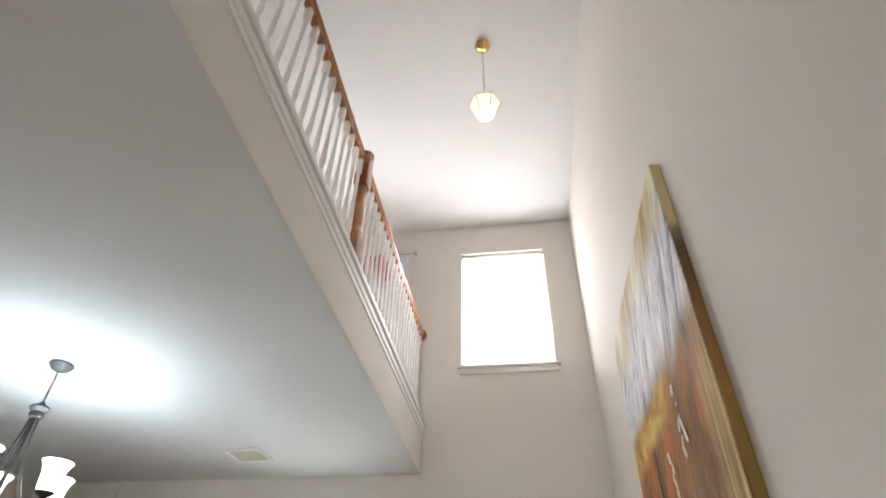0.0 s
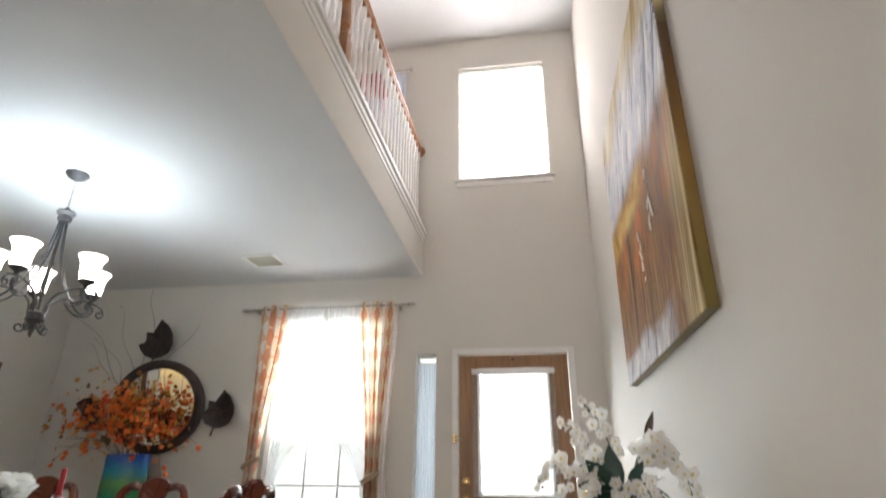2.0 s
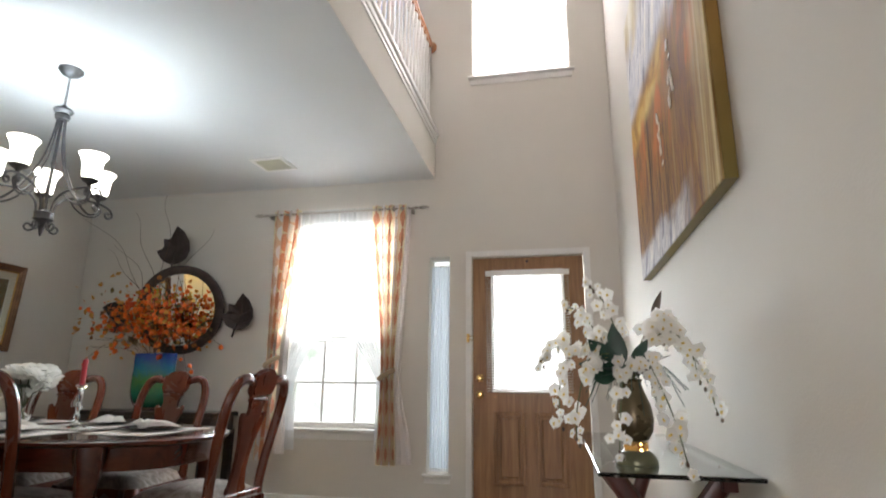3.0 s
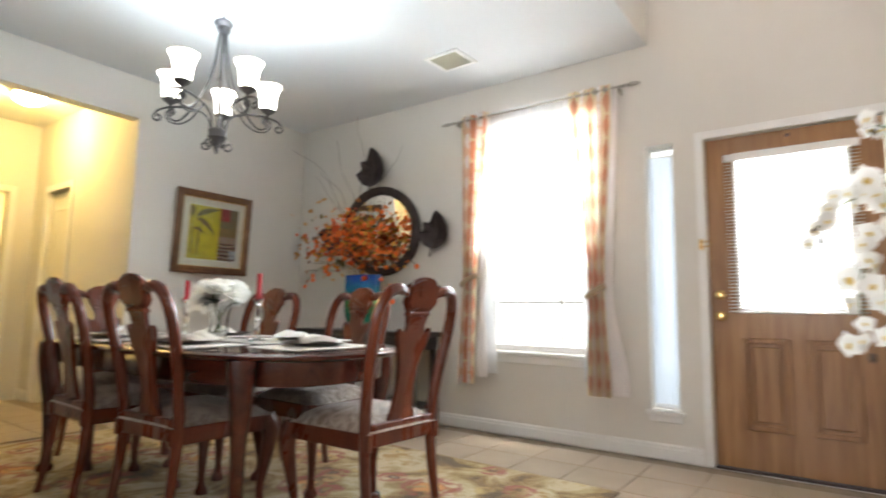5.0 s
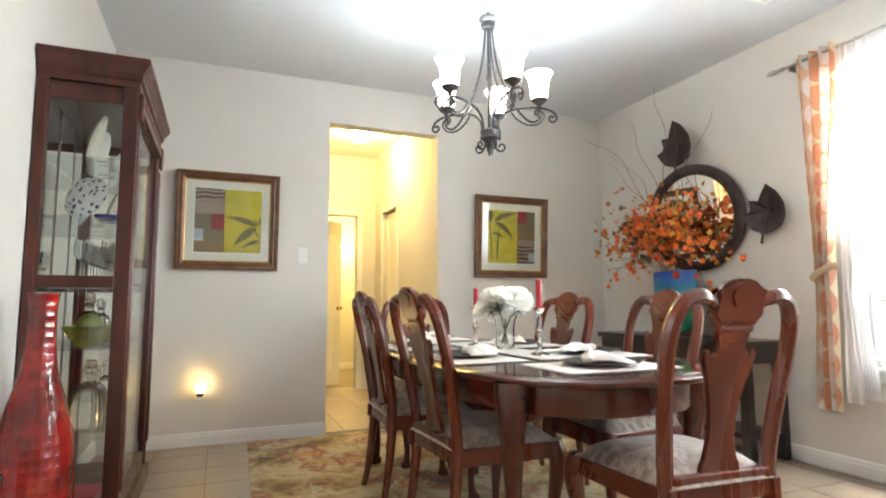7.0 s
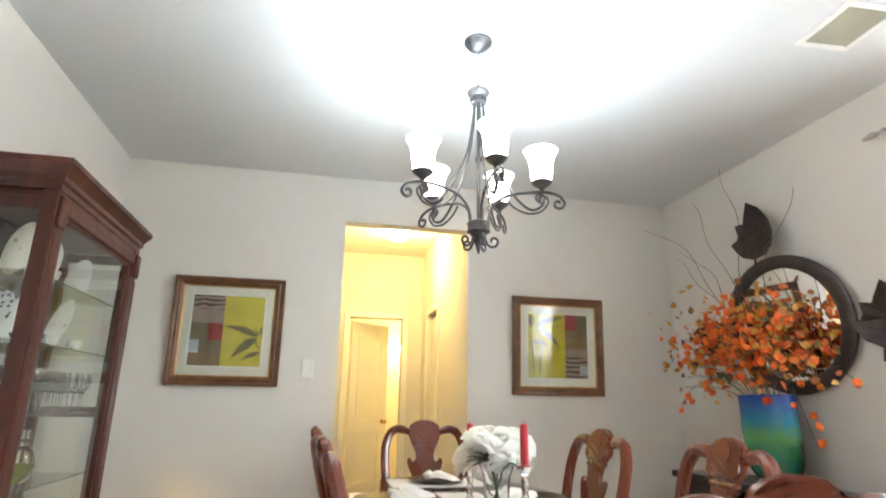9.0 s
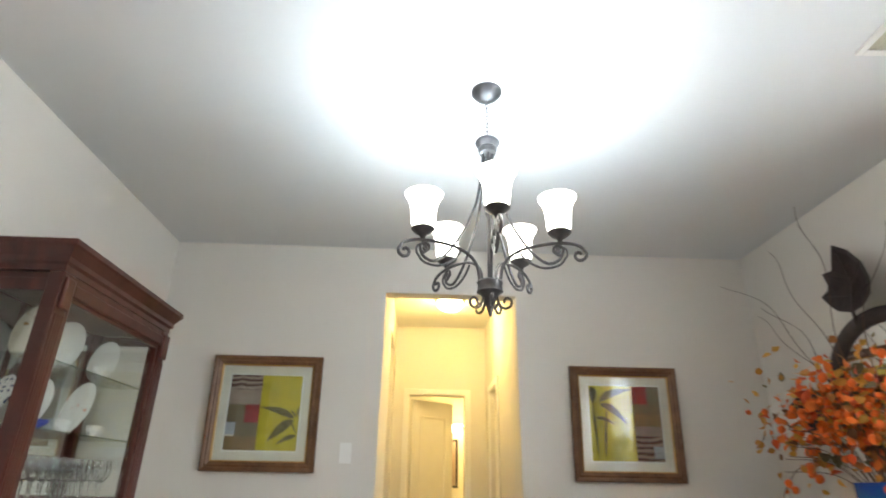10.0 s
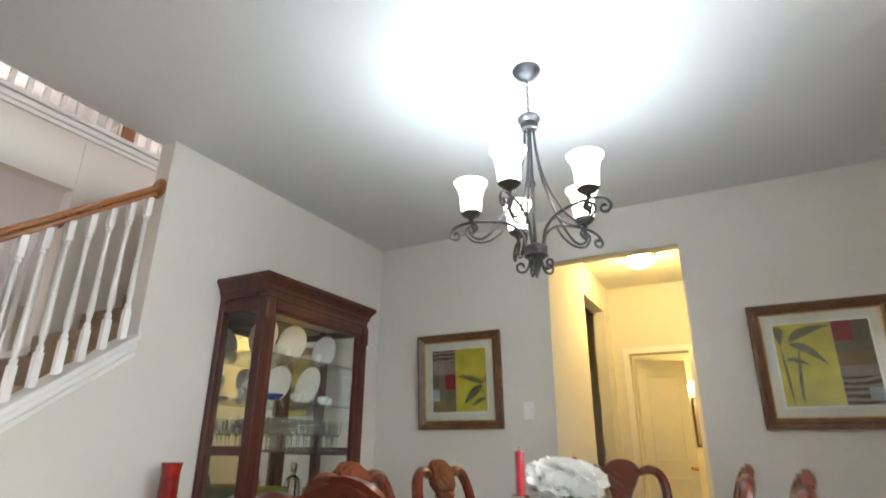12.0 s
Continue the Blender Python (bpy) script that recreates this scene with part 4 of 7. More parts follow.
def railing(label, start, end, n, height, base_w=0.09, newels=(), rosette=True):
    """Straight balustrade from start to end: cap board, handrail and n turned balusters."""
    t = thing("balustrade", pose(*start), label, "balustrade")
    d = Vector(end) - Vector(start)
    length = d.xy.length
    ang = math.degrees(math.atan2(d.y, d.x))
    rise = d.z / length
    shear = Matrix.Identity(4)
    shear[2][0] = rise
    frame_m = pose(0, 0, 0, 0, 0, ang) @ shear

    def run(z0, z1, w, bev, a=0.0, c=None, name="", mat=None, label=""):
        bm = boxed(a, c or length, -w / 2, w / 2, z0, z1, bev)
        bmesh.ops.transform(bm, matrix=frame_m, verts=bm.verts[:])
        return part(name, bm, mat, t, label)

    run(-0.035, 0.0, base_w + 0.07, 0.006, name="cap_board", mat=M_TRIM)
    run(-0.085, -0.036, base_w + 0.04, 0.012, name="cove_moulding", mat=M_TRIM)
    run(-0.12, -0.086, base_w + 0.02, 0.006, name="lower_moulding", mat=M_TRIM)
    run(height, height + 0.025, 0.045, 0.004, name="fillet_rail", mat=M_RAIL)
    run(height + 0.0255, height + 0.070, 0.065, 0.018, name="handrail", mat=M_RAIL, label="stained oak handrail")
    me = baluster_mesh(height)
    for k in range(n):
        s = (k + 0.5) / n
        o = new("baluster", me)
        o.parent = t
        o.matrix_basis = Matrix.Translation(d * s) @ pose(0, 0, 0, 0, 0, ang)
    for s in newels:
        b = boxed(-0.045, 0.045, -0.045, 0.045, 0, 0.28, 0.004)
        box(b, -0.045, 0.045, -0.045, 0.045, height - 0.16, height + 0.13, 0.004)
        lathe([(0.0, 0.279), (0.042, 0.28), (0.046, 0.30), (0.028, 0.32), (0.040, 0.40), (0.036, 0.5), (0.027, height - 0.24), (0.040, height - 0.20), (0.044, height - 0.18), (0.0, height - 0.159)], 20, b)
        lathe([(0.0, height + 0.13), (0.054, height + 0.131), (0.054, height + 0.15), (0.03, height + 0.16), (0.0, height + 0.165)], 20, b)
        o = part("newel_post", b, M_RAIL, t, "turned stained oak newel post", True)
        o.matrix_basis = Matrix.Translation(d * s) @ pose(0, 0, 0, 0, 0, ang)
    if rosette:
        o = part("rosette", lathe([(0, 0), (0.062, 0), (0.062, 0.012), (0.045, 0.022), (0, 0.022)], 20), M_RAIL, t, "round oak wall rosette", True)
        o.matrix_basis = Matrix.Translation(d + Vector((0, 0, height + 0.035)) - Vector((d.x, d.y, 0)).normalized() * 0.001) @ pose(0, 0, 0, 0, 0, ang) @ pose(0, 0, 0, 0, -90, 0)
    return t


railing("white balusters with an oak handrail along the loft", (-1.104, S, 3.22), (-1.104, N - 0.002, 3.22), 40, 0.86, 0.12, newels=(0.46,))
railing("white balusters with an oak handrail on the upper hallway", (0.5, 1.09, 3.242), (-4.4, 1.09, 3.242), 46, 0.86, 0.12, newels=(0.67,), rosette=False)

# ---- staircase ----
X0, RISE, TREAD = -0.48, 0.1925, 0.252
stairs = thing("staircase", pose(0, 0, 0), "carpeted staircase rising behind the dining room wall", "staircase", "", "structure")
for k in range(15):
    x = X0 - k * TREAD
    part("stair_step", boxed(x - TREAD - 0.02, x + 0.025, 1.16, S - 0.125, k * RISE + 0.002, (k + 1) * RISE, 0.012), M_CARPET, stairs)
slope = 0.765


def knee(name, y0, y1, x_from, x_to):
    z_at = lambda x: 1.525 + slope * (-2.445 - x)
    bm = bmesh.new()
    outline = [(x_from, 0.0), (x_to, 0.0), (x_to, z_at(x_to)), (x_from, max(0.02, z_at(x_from)))]
    f = [bm.verts.new((x, y0, z)) for x, z in outline]
    g = [bm.verts.new((x, y1, z)) for x, z in outline]
    bm.faces.new(f)
    bm.faces.new(g[::-1])
    for i in range(4):
        j = (i + 1) % 4
        bm.faces.new((f[i], f[j], g[j], g[i]))
    return structure(part(name, bm, M_WALL), "painted sloping knee wall beside the stairs", "wall")


knee("knee_wall", S - 0.12, S, -0.56, -2.447)
knee("knee_wall", 1.03, 1.148, -0.56, -2.498)
railing("white stair balusters with a sloping oak handrail", (-0.64, S - 0.061, 1.645 - slope * 1.806), (-2.446, S - 0.061, 1.645), 20, 0.80, 0.12)
railing("white stair balusters along the far side of the stairs", (-0.64, 1.089, 1.687 - slope * 1.861), (-2.501, 1.089, 1.687), 21, 0.80, 0.12)
o = part("stair_skirt", slab([(-2.51, 1.36), (-4.2, 1.36 + 1.69 * slope), (-4.2, 1.62 + 1.69 * slope), (-2.51, 1.62)], 0.014, m=pose(0, 1.158, 0)), M_TRIM)
structure(o, "white stair skirt board", "trim")

# ---- dining room things ----
def place_copies(ob, poses):
    for m in poses:
        copy_thing(ob, m)


rug = part("area_rug", boxed(-1.74, 1.74, -1.21, 1.21, 0.001, 0.011, 0.004), M_RUG)
rug.matrix_basis = pose(-2.78, 4.36, 0, 0, 0, -1.5)
tagged(rug, "cream and gold floral wool rug under the dining table", "rug")


def back_y(z):
    """How far back the chair's rear line stands at height z."""
    if z < 0.45:
        return -0.19 - 0.05 * (1 - z / 0.45) ** 2
    return -0.19 - 0.13 * (max(0, z - 0.45) / 0.6) ** 1.4


def mirrored(half):
    return half + [(-x, z) for x, z in reversed(half)]


def lean(bm):
    for v in bm.verts:
        v.co.y += back_y(v.co.z)
    return bm


def dining_chair(m, label):
    c = thing("dining_chair", m, label, "chair", "chairs round the table")
    for s in (-1, 1):
        line = [(s * x, back_y(z), z) for x, z in ((0.205, 0.0), (0.20, 0.12), (0.197, 0.30), (0.198, 0.45), (0.207, 0.58), (0.222, 0.72), (0.230, 0.83), (0.223, 0.915), (0.196, 0.970), (0.155, 0.990), (0.112, 0.982), (0.080, 0.966))]
        pts = smooth_line(line, 4)
        rad = [0.0155 + 0.0085 * min(1, abs(q.z - 0.02) / 0.35) - 0.009 * max(0, (0.13 - abs(q.x)) / 0.05) for q in pts]
        part("back_post", tube(pts, rad, 8, up=(0, 1, 0)), M_CHERRY, c, "", True)
        leg = [(s * 0.225, 0.225, 0.43), (s * 0.238, 0.238, 0.36), (s * 0.228, 0.228, 0.25), (s * 0.212, 0.212, 0.12), (s * 0.214, 0.216, 0.045), (s * 0.222, 0.224, 0.012), (s * 0.222, 0.224, 0.0)]
        pts = smooth_line(leg, 4)
        rad = [0.036, 0.037, 0.038, 0.038, 0.038, 0.036, 0.033, 0.030, 0.028, 0.025, 0.022, 0.020, 0.018, 0.017, 0.017, 0.017, 0.019, 0.023, 0.028, 0.031, 0.031, 0.031, 0.031, 0.031, 0.028][:len(pts)]
        part("front_leg", tube(pts, rad, 10), M_CHERRY, c, "cabriole leg with a pad foot", True)
    crest = mirrored([(0.074, 0.905), (0.086, 0.935), (0.094, 0.962), (0.092, 0.990), (0.078, 1.004), (0.072, 1.020), (0.050, 1.034), (0.020, 1.041)])
    part("crest", lean(slab(crest, 0.038, bevel=0.010)), M_CHERRY, c, "carved crest rail", True)
    shell = mirrored([(0.030, 0.955), (0.046, 0.985), (0.042, 1.010), (0.022, 1.024)])
    part("crest_shell", lean(slab(shell, 0.046, bevel=0.006)), M_CHERRY, c, "carved shell on the crest", True)
    splat = mirrored([(0.080, 0.46), (0.072, 0.49), (0.056, 0.50), (0.048, 0.56), (0.044, 0.62), (0.052, 0.68), (0.072, 0.735), (0.096, 0.785), (0.104, 0.815), (0.098, 0.832), (0.082, 0.834), (0.080, 0.815), (0.064, 0.808), (0.050, 0.822), (0.046, 0.845), (0.052, 0.870), (0.062, 0.890), (0.074, 0.908)])
    part("splat", lean(slab(splat, 0.018, bevel=0.004)), M_CHERRY, c, "vase-shaped splat with scrolled ears")
    part("splat_band", lean(boxed(-0.066, 0.066, -0.015, 0.015, 0.884, 0.900, 0.003)), M_CHERRY, c)
    part("seat_rail", boxed(-0.185, 0.185, -0.212, -0.177, 0.375, 0.465, 0.006), M_CHERRY, c)
    part("seat_rail", boxed(-0.225, 0.225, 0.215, 0.243, 0.355, 0.432, 0.006), M_CHERRY, c)
    for s in (-1, 1):
        part("seat_rail", boxed(-0.225, 0.225, -0.013, 0.013, 0.365, 0.432, 0.004, pose(s * 0.214, 0, 0, 0, 0, 90 - s * 4)), M_CHERRY, c)
    bm = bmesh.new()
    n, grid = 10, []
    for j in range(n + 1):
        line = []
        for i in range(n + 1):
            u, v = i / n * 2 - 1, j / n * 2 - 1
            half = 0.225 + 0.025 * v
            puff = (1 - abs(u) ** 3.2) * (1 - abs(v) ** 3.2)
            line.append(bm.verts.new((u * half, 0.005 + v * 0.225, 0.433 + 0.070 * max(0, puff) ** 0.5)))
        grid.append(line)
    for a, d in zip(grid, grid[1:]):
        for i in range(n):
            bm.faces.new((a[i], a[i + 1], d[i + 1], d[i]))
    part("seat_cushion", bm, M_VELVET, c, "crushed taupe velvet seat", True)
    return c


chair = dining_chair(pose(-1.735, 4.41, 0.011, 0, 0, 87), "cherry queen-anne dining chair with a taupe velvet seat")
place_copies(chair, [pose(-2.40, 3.995, 0.011, 0, 0, 3), pose(-3.07, 3.97, 0.011, 0, 0, -2), pose(-2.40, 4.735, 0.011, 0, 0, 178), pose(-3.02, 4.60, 0.011, 0, 0, 183), pose(-3.728, 4.274, 0.011, 0, 0, -91)])


def oval(a, b, power=2.5, n=64):
    out = []
    for k in range(n):
        t = 2 * math.pi * k / n
        cx, cy = math.cos(t), math.sin(t)
        out.append((a * math.copysign(abs(cx) ** (2 / power), cx), b * math.copysign(abs(cy) ** (2 / power), cy)))
    return out


def oval_stack(levels, power=2.9, n=64):
    """A solid of stacked ovals (a, b, z)."""
    bm = bmesh.new()
    rings = [[bm.verts.new((x, y, z)) for x, y in oval(a, b, power, n)] for a, b, z in levels]
    for p, q in zip(rings, rings[1:]):
        for i in range(n):
            j = (i + 1) % n
            bm.faces.new((p[i], p[j], q[j], q[i]))
    bm.faces.new(rings[0][::-1])
    bm.faces.new(rings[-1])
    return bm


TX, TY, TZ = -2.80, 4.28, 0.011
table = thing("dining_table", pose(TX, TY, TZ), "oval cherry dining table with a polished top, set for six", "table")
A, B = 1.17, 0.535
part("tabletop", oval_stack([(A - 0.03, B - 0.03, 0.702), (A - 0.008, B - 0.008, 0.708), (A, B, 0.718), (A, B, 0.726), (A - 0.012, B - 0.012, 0.735)]), M_TABLE, table, "", True)
part("apron", oval_stack([(A - 0.075, B - 0.075, 0.605), (A - 0.070, B - 0.070, 0.612), (A - 0.070, B - 0.070, 0.7015)]), M_TABLE, table, "", True)
for sx in (-1, 1):
    for sy in (-1, 1):
        pts = smooth_line([(sx * 0.89, sy * 0.385, 0.70), (sx * 0.905, sy * 0.395, 0.58), (sx * 0.89, sy * 0.385, 0.40), (sx * 0.87, sy * 0.372, 0.15), (sx * 0.875, sy * 0.375, 0.04), (sx * 0.88, sy * 0.378, 0.0)], 5)
        rad = [0.064 - 0.036 * min(1, max(0, (0.66 - q.z) / 0.30)) ** 0.6 + (0.014 if q.z < 0.03 else 0) for q in pts]
        part("leg", tube(pts, rad, 12), M_TABLE, table, "tapered cabriole leg", True)
TOPZ = TZ + 0.735
glass_top = part("table_glass", oval_stack([(A - 0.02, B - 0.02, 0), (A - 0.017, B - 0.017, 0.003), (A - 0.02, B - 0.02, 0.006)], n=64), clear_pane("table_pane"))
glass_top.matrix_basis = pose(TX, TY, TOPZ + 0.0005)
tagged(glass_top, "clear glass sheet lying on the table", "glass sheet")
SETZ = TOPZ + 0.0072


def napkin_mesh(seed):
    rng = random.Random(seed)
    bm = bmesh.new()
    for k in range(5):
        ang = radians(-50 + 25 * k + rng.uniform(-6, 6))
        length, w, h = 0.13 + rng.uniform(-0.02, 0.03), 0.034, 0.030 + rng.uniform(0, 0.018)
        rows = []
        for i in range(7):
            t = i / 6
            width = w * (0.35 + 1.0 * t)
            row = []
            for j in range(5):
                u = j / 4 * 2 - 1
                r = 0.02 + length * t
                x = r * math.cos(ang) - u * width * math.sin(ang)
                y = r * math.sin(ang) + u * width * math.cos(ang)
                z = 0.004 + k * 0.0012 + h * math.sin(math.pi * min(1, 0.15 + 0.8 * t)) * (1 - 0.7 * u * u) * (1.0 - 0.3 * t)
                row.append(bm.verts.new((x, y, z)))
            rows.append(row)
        for a, d in zip(rows, rows[1:]):
            for j in range(4):
                bm.faces.new((a[j], a[j + 1], d[j + 1], d[j]))
    lathe([(0.0, 0.004), (0.018, 0.004), (0.024, 0.018), (0.018, 0.032), (0.0, 0.034)], 10, bm)
    return bm


mat_bm = boxed(-0.23, 0.23, -0.16, 0.16, 0, 0.003, 0.001)
for s in (-1, 1):
    for k in range(40):
        y = -0.158 + k * 0.0081
        box(mat_bm, s * 0.231 if s > 0 else -0.243, 0.243 if s > 0 else -0.231, y, y + 0.004, 0.0004, 0.0018)
for k, (x, y, rz) in enumerate(((0.86, 0.0, 90), (-0.86, 0.0, 90), (0.36, -0.31, 2), (-0.31, -0.31, -3), (0.38, 0.31, 181), (-0.27, 0.31, 178))):
    base = pose(TX + x, TY + y, SETZ, 0, 0, rz)
    if k == 0:
        pm = part("placemat", mat_bm, M_LINEN)
        tagged(pm, "white woven placemat with fringed ends on the table", "placemat", "place settings")
        pm.matrix_basis = base
        plate = part("charger_plate", lathe([(0, 0.0), (0.085, 0.0), (0.10, 0.004), (0.142, 0.015), (0.145, 0.017), (0.140, 0.018), (0.10, 0.008), (0, 0.006)], 32), M_PLATE, None, "", True)
        tagged(plate, "dark bronze charger plate on a placemat", "plate", "place settings")
        plate.matrix_basis = base @ pose(0, 0.0, 0.0035)
    else:
        copy_thing(pm, base)
        copy_thing(plate, base @ pose(0, 0.0, 0.0035))
    nk = part("napkin", napkin_mesh(k), M_LINEN, None, "", True)
    nk.matrix_basis = base @ pose(-0.04, 0.02, 0.0115, 0, 0, 20 * k)
    tagged(nk, "white linen napkin gathered into a fan on a plate", "napkin", "place settings")

runner = part("table_runner", boxed(-0.55, 0.55, -0.10, 0.10, 0, 0.002), plain("lace_runner", (0.62, 0.60, 0.56), 0.9, vary=0.2, scale=60, grain=0.6, grain_scale=300))
runner.matrix_basis = pose(TX + 0.03, TY + 0.03, SETZ)
tagged(runner, "narrow lace runner down the middle of the table", "table runner")
for x, y, top in ((-2.40, 4.31, 1.092), (-3.04, 4.30, 1.07)):
    h = thing("candlestick", pose(x, y, SETZ + 0.0022), "crystal candlestick holding a red candle", "candlestick", "candlesticks")
    part("holder", lathe([(0, 0), (0.045, 0), (0.046, 0.006), (0.018, 0.016), (0.010, 0.035), (0.016, 0.055), (0.009, 0.075), (0.018, 0.10), (0.010, 0.125), (0.014, 0.16), (0.010, 0.18), (0.026, 0.20), (0.026, 0.212), (0.012, 0.214), (0, 0.205)], 16), M_CRYSTAL, h, "faceted crystal stem")
    zt = top - SETZ - 0.0022
    part("candle", lathe([(0, 0.206), (0.0135, 0.206), (0.013, zt - 0.004), (0.008, zt), (0, zt - 0.002)], 14), M_CANDLE, h, "red taper candle", True)
    part("wick", tube([(0, 0, zt - 0.003), (0.001, 0, zt + 0.010)], 0.001, 5), M_CAST, h)

vase = thing("rose_vase", pose(-2.76, 4.33, SETZ + 0.0022), "clear glass vase of white roses", "flower vase")
part("vase", lathe([(0, 0.0), (0.042, 0.0), (0.050, 0.03), (0.046, 0.08), (0.052, 0.14), (0.066, 0.175), (0.063, 0.176), (0.048, 0.14), (0.042, 0.08), (0.045, 0.03), (0.038, 0.012), (0, 0.012)], 24), M_CRYSTAL, vase, "clear glass vase", True)


def rose_petals():
    """Petal meshes of one rose, from the closed heart outwards."""
    out = []
    rng = random.Random(4)
    for layer, (r, n, tilt, size) in enumerate(((0.004, 3, 8, 0.022), (0.010, 4, 20, 0.027), (0.017, 5, 38, 0.033), (0.022, 6, 60, 0.036), (0.024, 6, 82, 0.036))):
        for k in range(n):
            a = 2 * math.pi * (k + 0.37 * layer) / n + rng.uniform(-0.2, 0.2)
            m = pose(0, 0, 0, 0, 0, math.degrees(a)) @ pose(r, 0, 0.012 - 0.002 * layer, 0, tilt, 0)
            bm = bmesh.new()
            rows = []
            for i in range(4):
                t = i / 3
                w = size * (0.35 + 0.75 * math.sin(math.pi * (0.15 + 0.62 * t)))
                rows.append([bm.verts.new(m @ Vector((-0.008 * (1 - u * u) * 1.2 + (0.006 * t * t), u * w * 0.75, t * size * 1.25))) for u in (-1, -0.5, 0, 0.5, 1)])
            for p, q in zip(rows, rows[1:]):
                for j in range(4):
                    bm.faces.new((p[j], p[j + 1], q[j + 1], q[j]))
            me = bpy.data.meshes.new("petal")
            bm.to_mesh(me)
            bm.free()
            me.materials.append(M_PETAL)
            me.shade_smooth()
            out.append(me)
    return out


rng = random.Random(21)
petals = rose_petals()
for k in range(10):
    a, r = 2.4 * k, 0.028 * math.sqrt(k) + 0.01
    z = 0.265 - 1.6 * r * r * 10 * 0.55 + rng.uniform(-0.012, 0.012)
    m = pose(r * math.cos(a) * 1.1, r * math.sin(a), z, *[(rng.uniform(-12, 12) + 480 * q) for q in (-r * math.sin(a), r * math.cos(a))], rng.uniform(0, 360))
    rose = part("rose", lathe([(0, 0.0), (0.010, 0.004), (0.013, 0.020), (0.008, 0.034), (0, 0.036)], 8), M_PETAL, vase, "white rose", True)
    rose.matrix_basis = m @ Matrix.Scale(1.3, 4)
    for me in petals:
        o = new("petal", me)
        o.parent = rose
    if k % 2 == 0:
        part("stem", tube([(0.3 * r * math.cos(a) * -1, 0.3 * r * math.sin(a) * -1, 0.03), (0.4 * r * math.cos(a), 0.4 * r * math.sin(a), 0.16), (r * math.cos(a), r * math.sin(a), z)], 0.003, 6), M_STEM, vase)


def leaf_bm(length, width, bm=None, m=None, curl=0.25, cup=0.3):
    """A pointed leaf lying along local x, folded along its rib."""
    bm = bm or bmesh.new()
    rows = []
    for i in range(6):
        t = i / 5
        w = width * math.sin(math.pi * (0.04 + 0.94 * t ** 0.85)) * 0.5
        z = -curl * length * t * t
        rows.append([bm.verts.new(Vector((length * t, s * w, z + abs(s) * w * cup))) for s in (-1, 0, 1)])
    for p, q in zip(rows, rows[1:]):
        for j in range(2):
            bm.faces.new((p[j], p[j + 1], q[j + 1], q[j]))
    if m is not None:
        bmesh.ops.transform(bm, matrix=m, verts=[v for row in rows for v in row])
    return bm


for k in range(9):
    a = 40 * k + rng.uniform(-10, 10)
    part("leaf", leaf_bm(0.09, 0.045, None, pose(0, 0, 0.185, 0, 0, a) @ pose(0.03, 0, 0, 0, -18 + rng.uniform(-20, 10), 0)), M_LEAF, vase, "", True)

for k in range(12):
    part("leaf", leaf_bm(0.065, 0.038, None, pose(0, 0, 0.185, 0, 0, 30 * k) @ pose(0.035, 0, 0.008 * (k % 3), 0, -28 + 30 * (k % 2), 0), 0.25, 0.2), M_LEAF, vase, "", True)

# ---- chandelier ----
ch = thing("chandelier", pose(CX, CY, CEIL) @ Matrix.Diagonal((1, 1, 1.03, 1)), "pewter scroll-arm chandelier with five lit frosted shades", "chandelier")
part("canopy", lathe([(0, -0.001), (0.066, -0.001), (0.066, -0.012), (0.058, -0.018), (0.050, -0.032), (0.022, -0.046), (0.010, -0.050), (0, -0.052)], 28), M_IRON, ch, "round ceiling canopy", True)
for k in range(9):
    z = -0.058 - k * 0.0195
    ring = [(0.006 * math.cos(a), 0, z + 0.0125 * math.sin(a)) for a in [2 * math.pi * i / 12 for i in range(13)]]
    o = part("chain_link", tube(ring, 0.0019, 5, up=(0, 1, 0)), M_IRON, ch)
    o.matrix_basis = pose(0, 0, 0, 0, 0, 90 * (k % 2))
part("hub", lathe([(0, -0.225), (0.012, -0.228), (0.020, -0.240), (0.046, -0.252), (0.052, -0.262), (0.046, -0.274), (0.034, -0.284), (0.040, -0.294), (0.036, -0.312), (0.026, -0.318), (0, -0.32)], 28), M_IRON, ch, "turned top hub", True)
part("stem", lathe([(0, -0.31), (0.008, -0.31), (0.008, -0.56), (0.014, -0.572), (0.016, -0.580), (0.014, -0.588), (0.008, -0.60), (0.008, -0.86), (0, -0.86)], 12), M_IRON, ch, "", True)
part("bowl", lathe([(0, -0.845), (0.020, -0.850), (0.046, -0.862), (0.050, -0.868), (0.046, -0.876), (0.048, -0.898), (0.050, -0.904), (0.034, -0.914), (0.020, -0.94), (0.010, -0.975), (0.004, -0.995), (0, -0.997)], 28), M_IRON, ch, "lower bowl with a drop finial", True)


def spiral(cx, cz, r0, r1, a0, a1, n=16):
    return [(cx + (r0 + (r1 - r0) * k / n) * math.cos(radians(a0 + (a1 - a0) * k / n)), 0, cz + (r0 + (r1 - r0) * k / n) * math.sin(radians(a0 + (a1 - a0) * k / n))) for k in range(n + 1)]


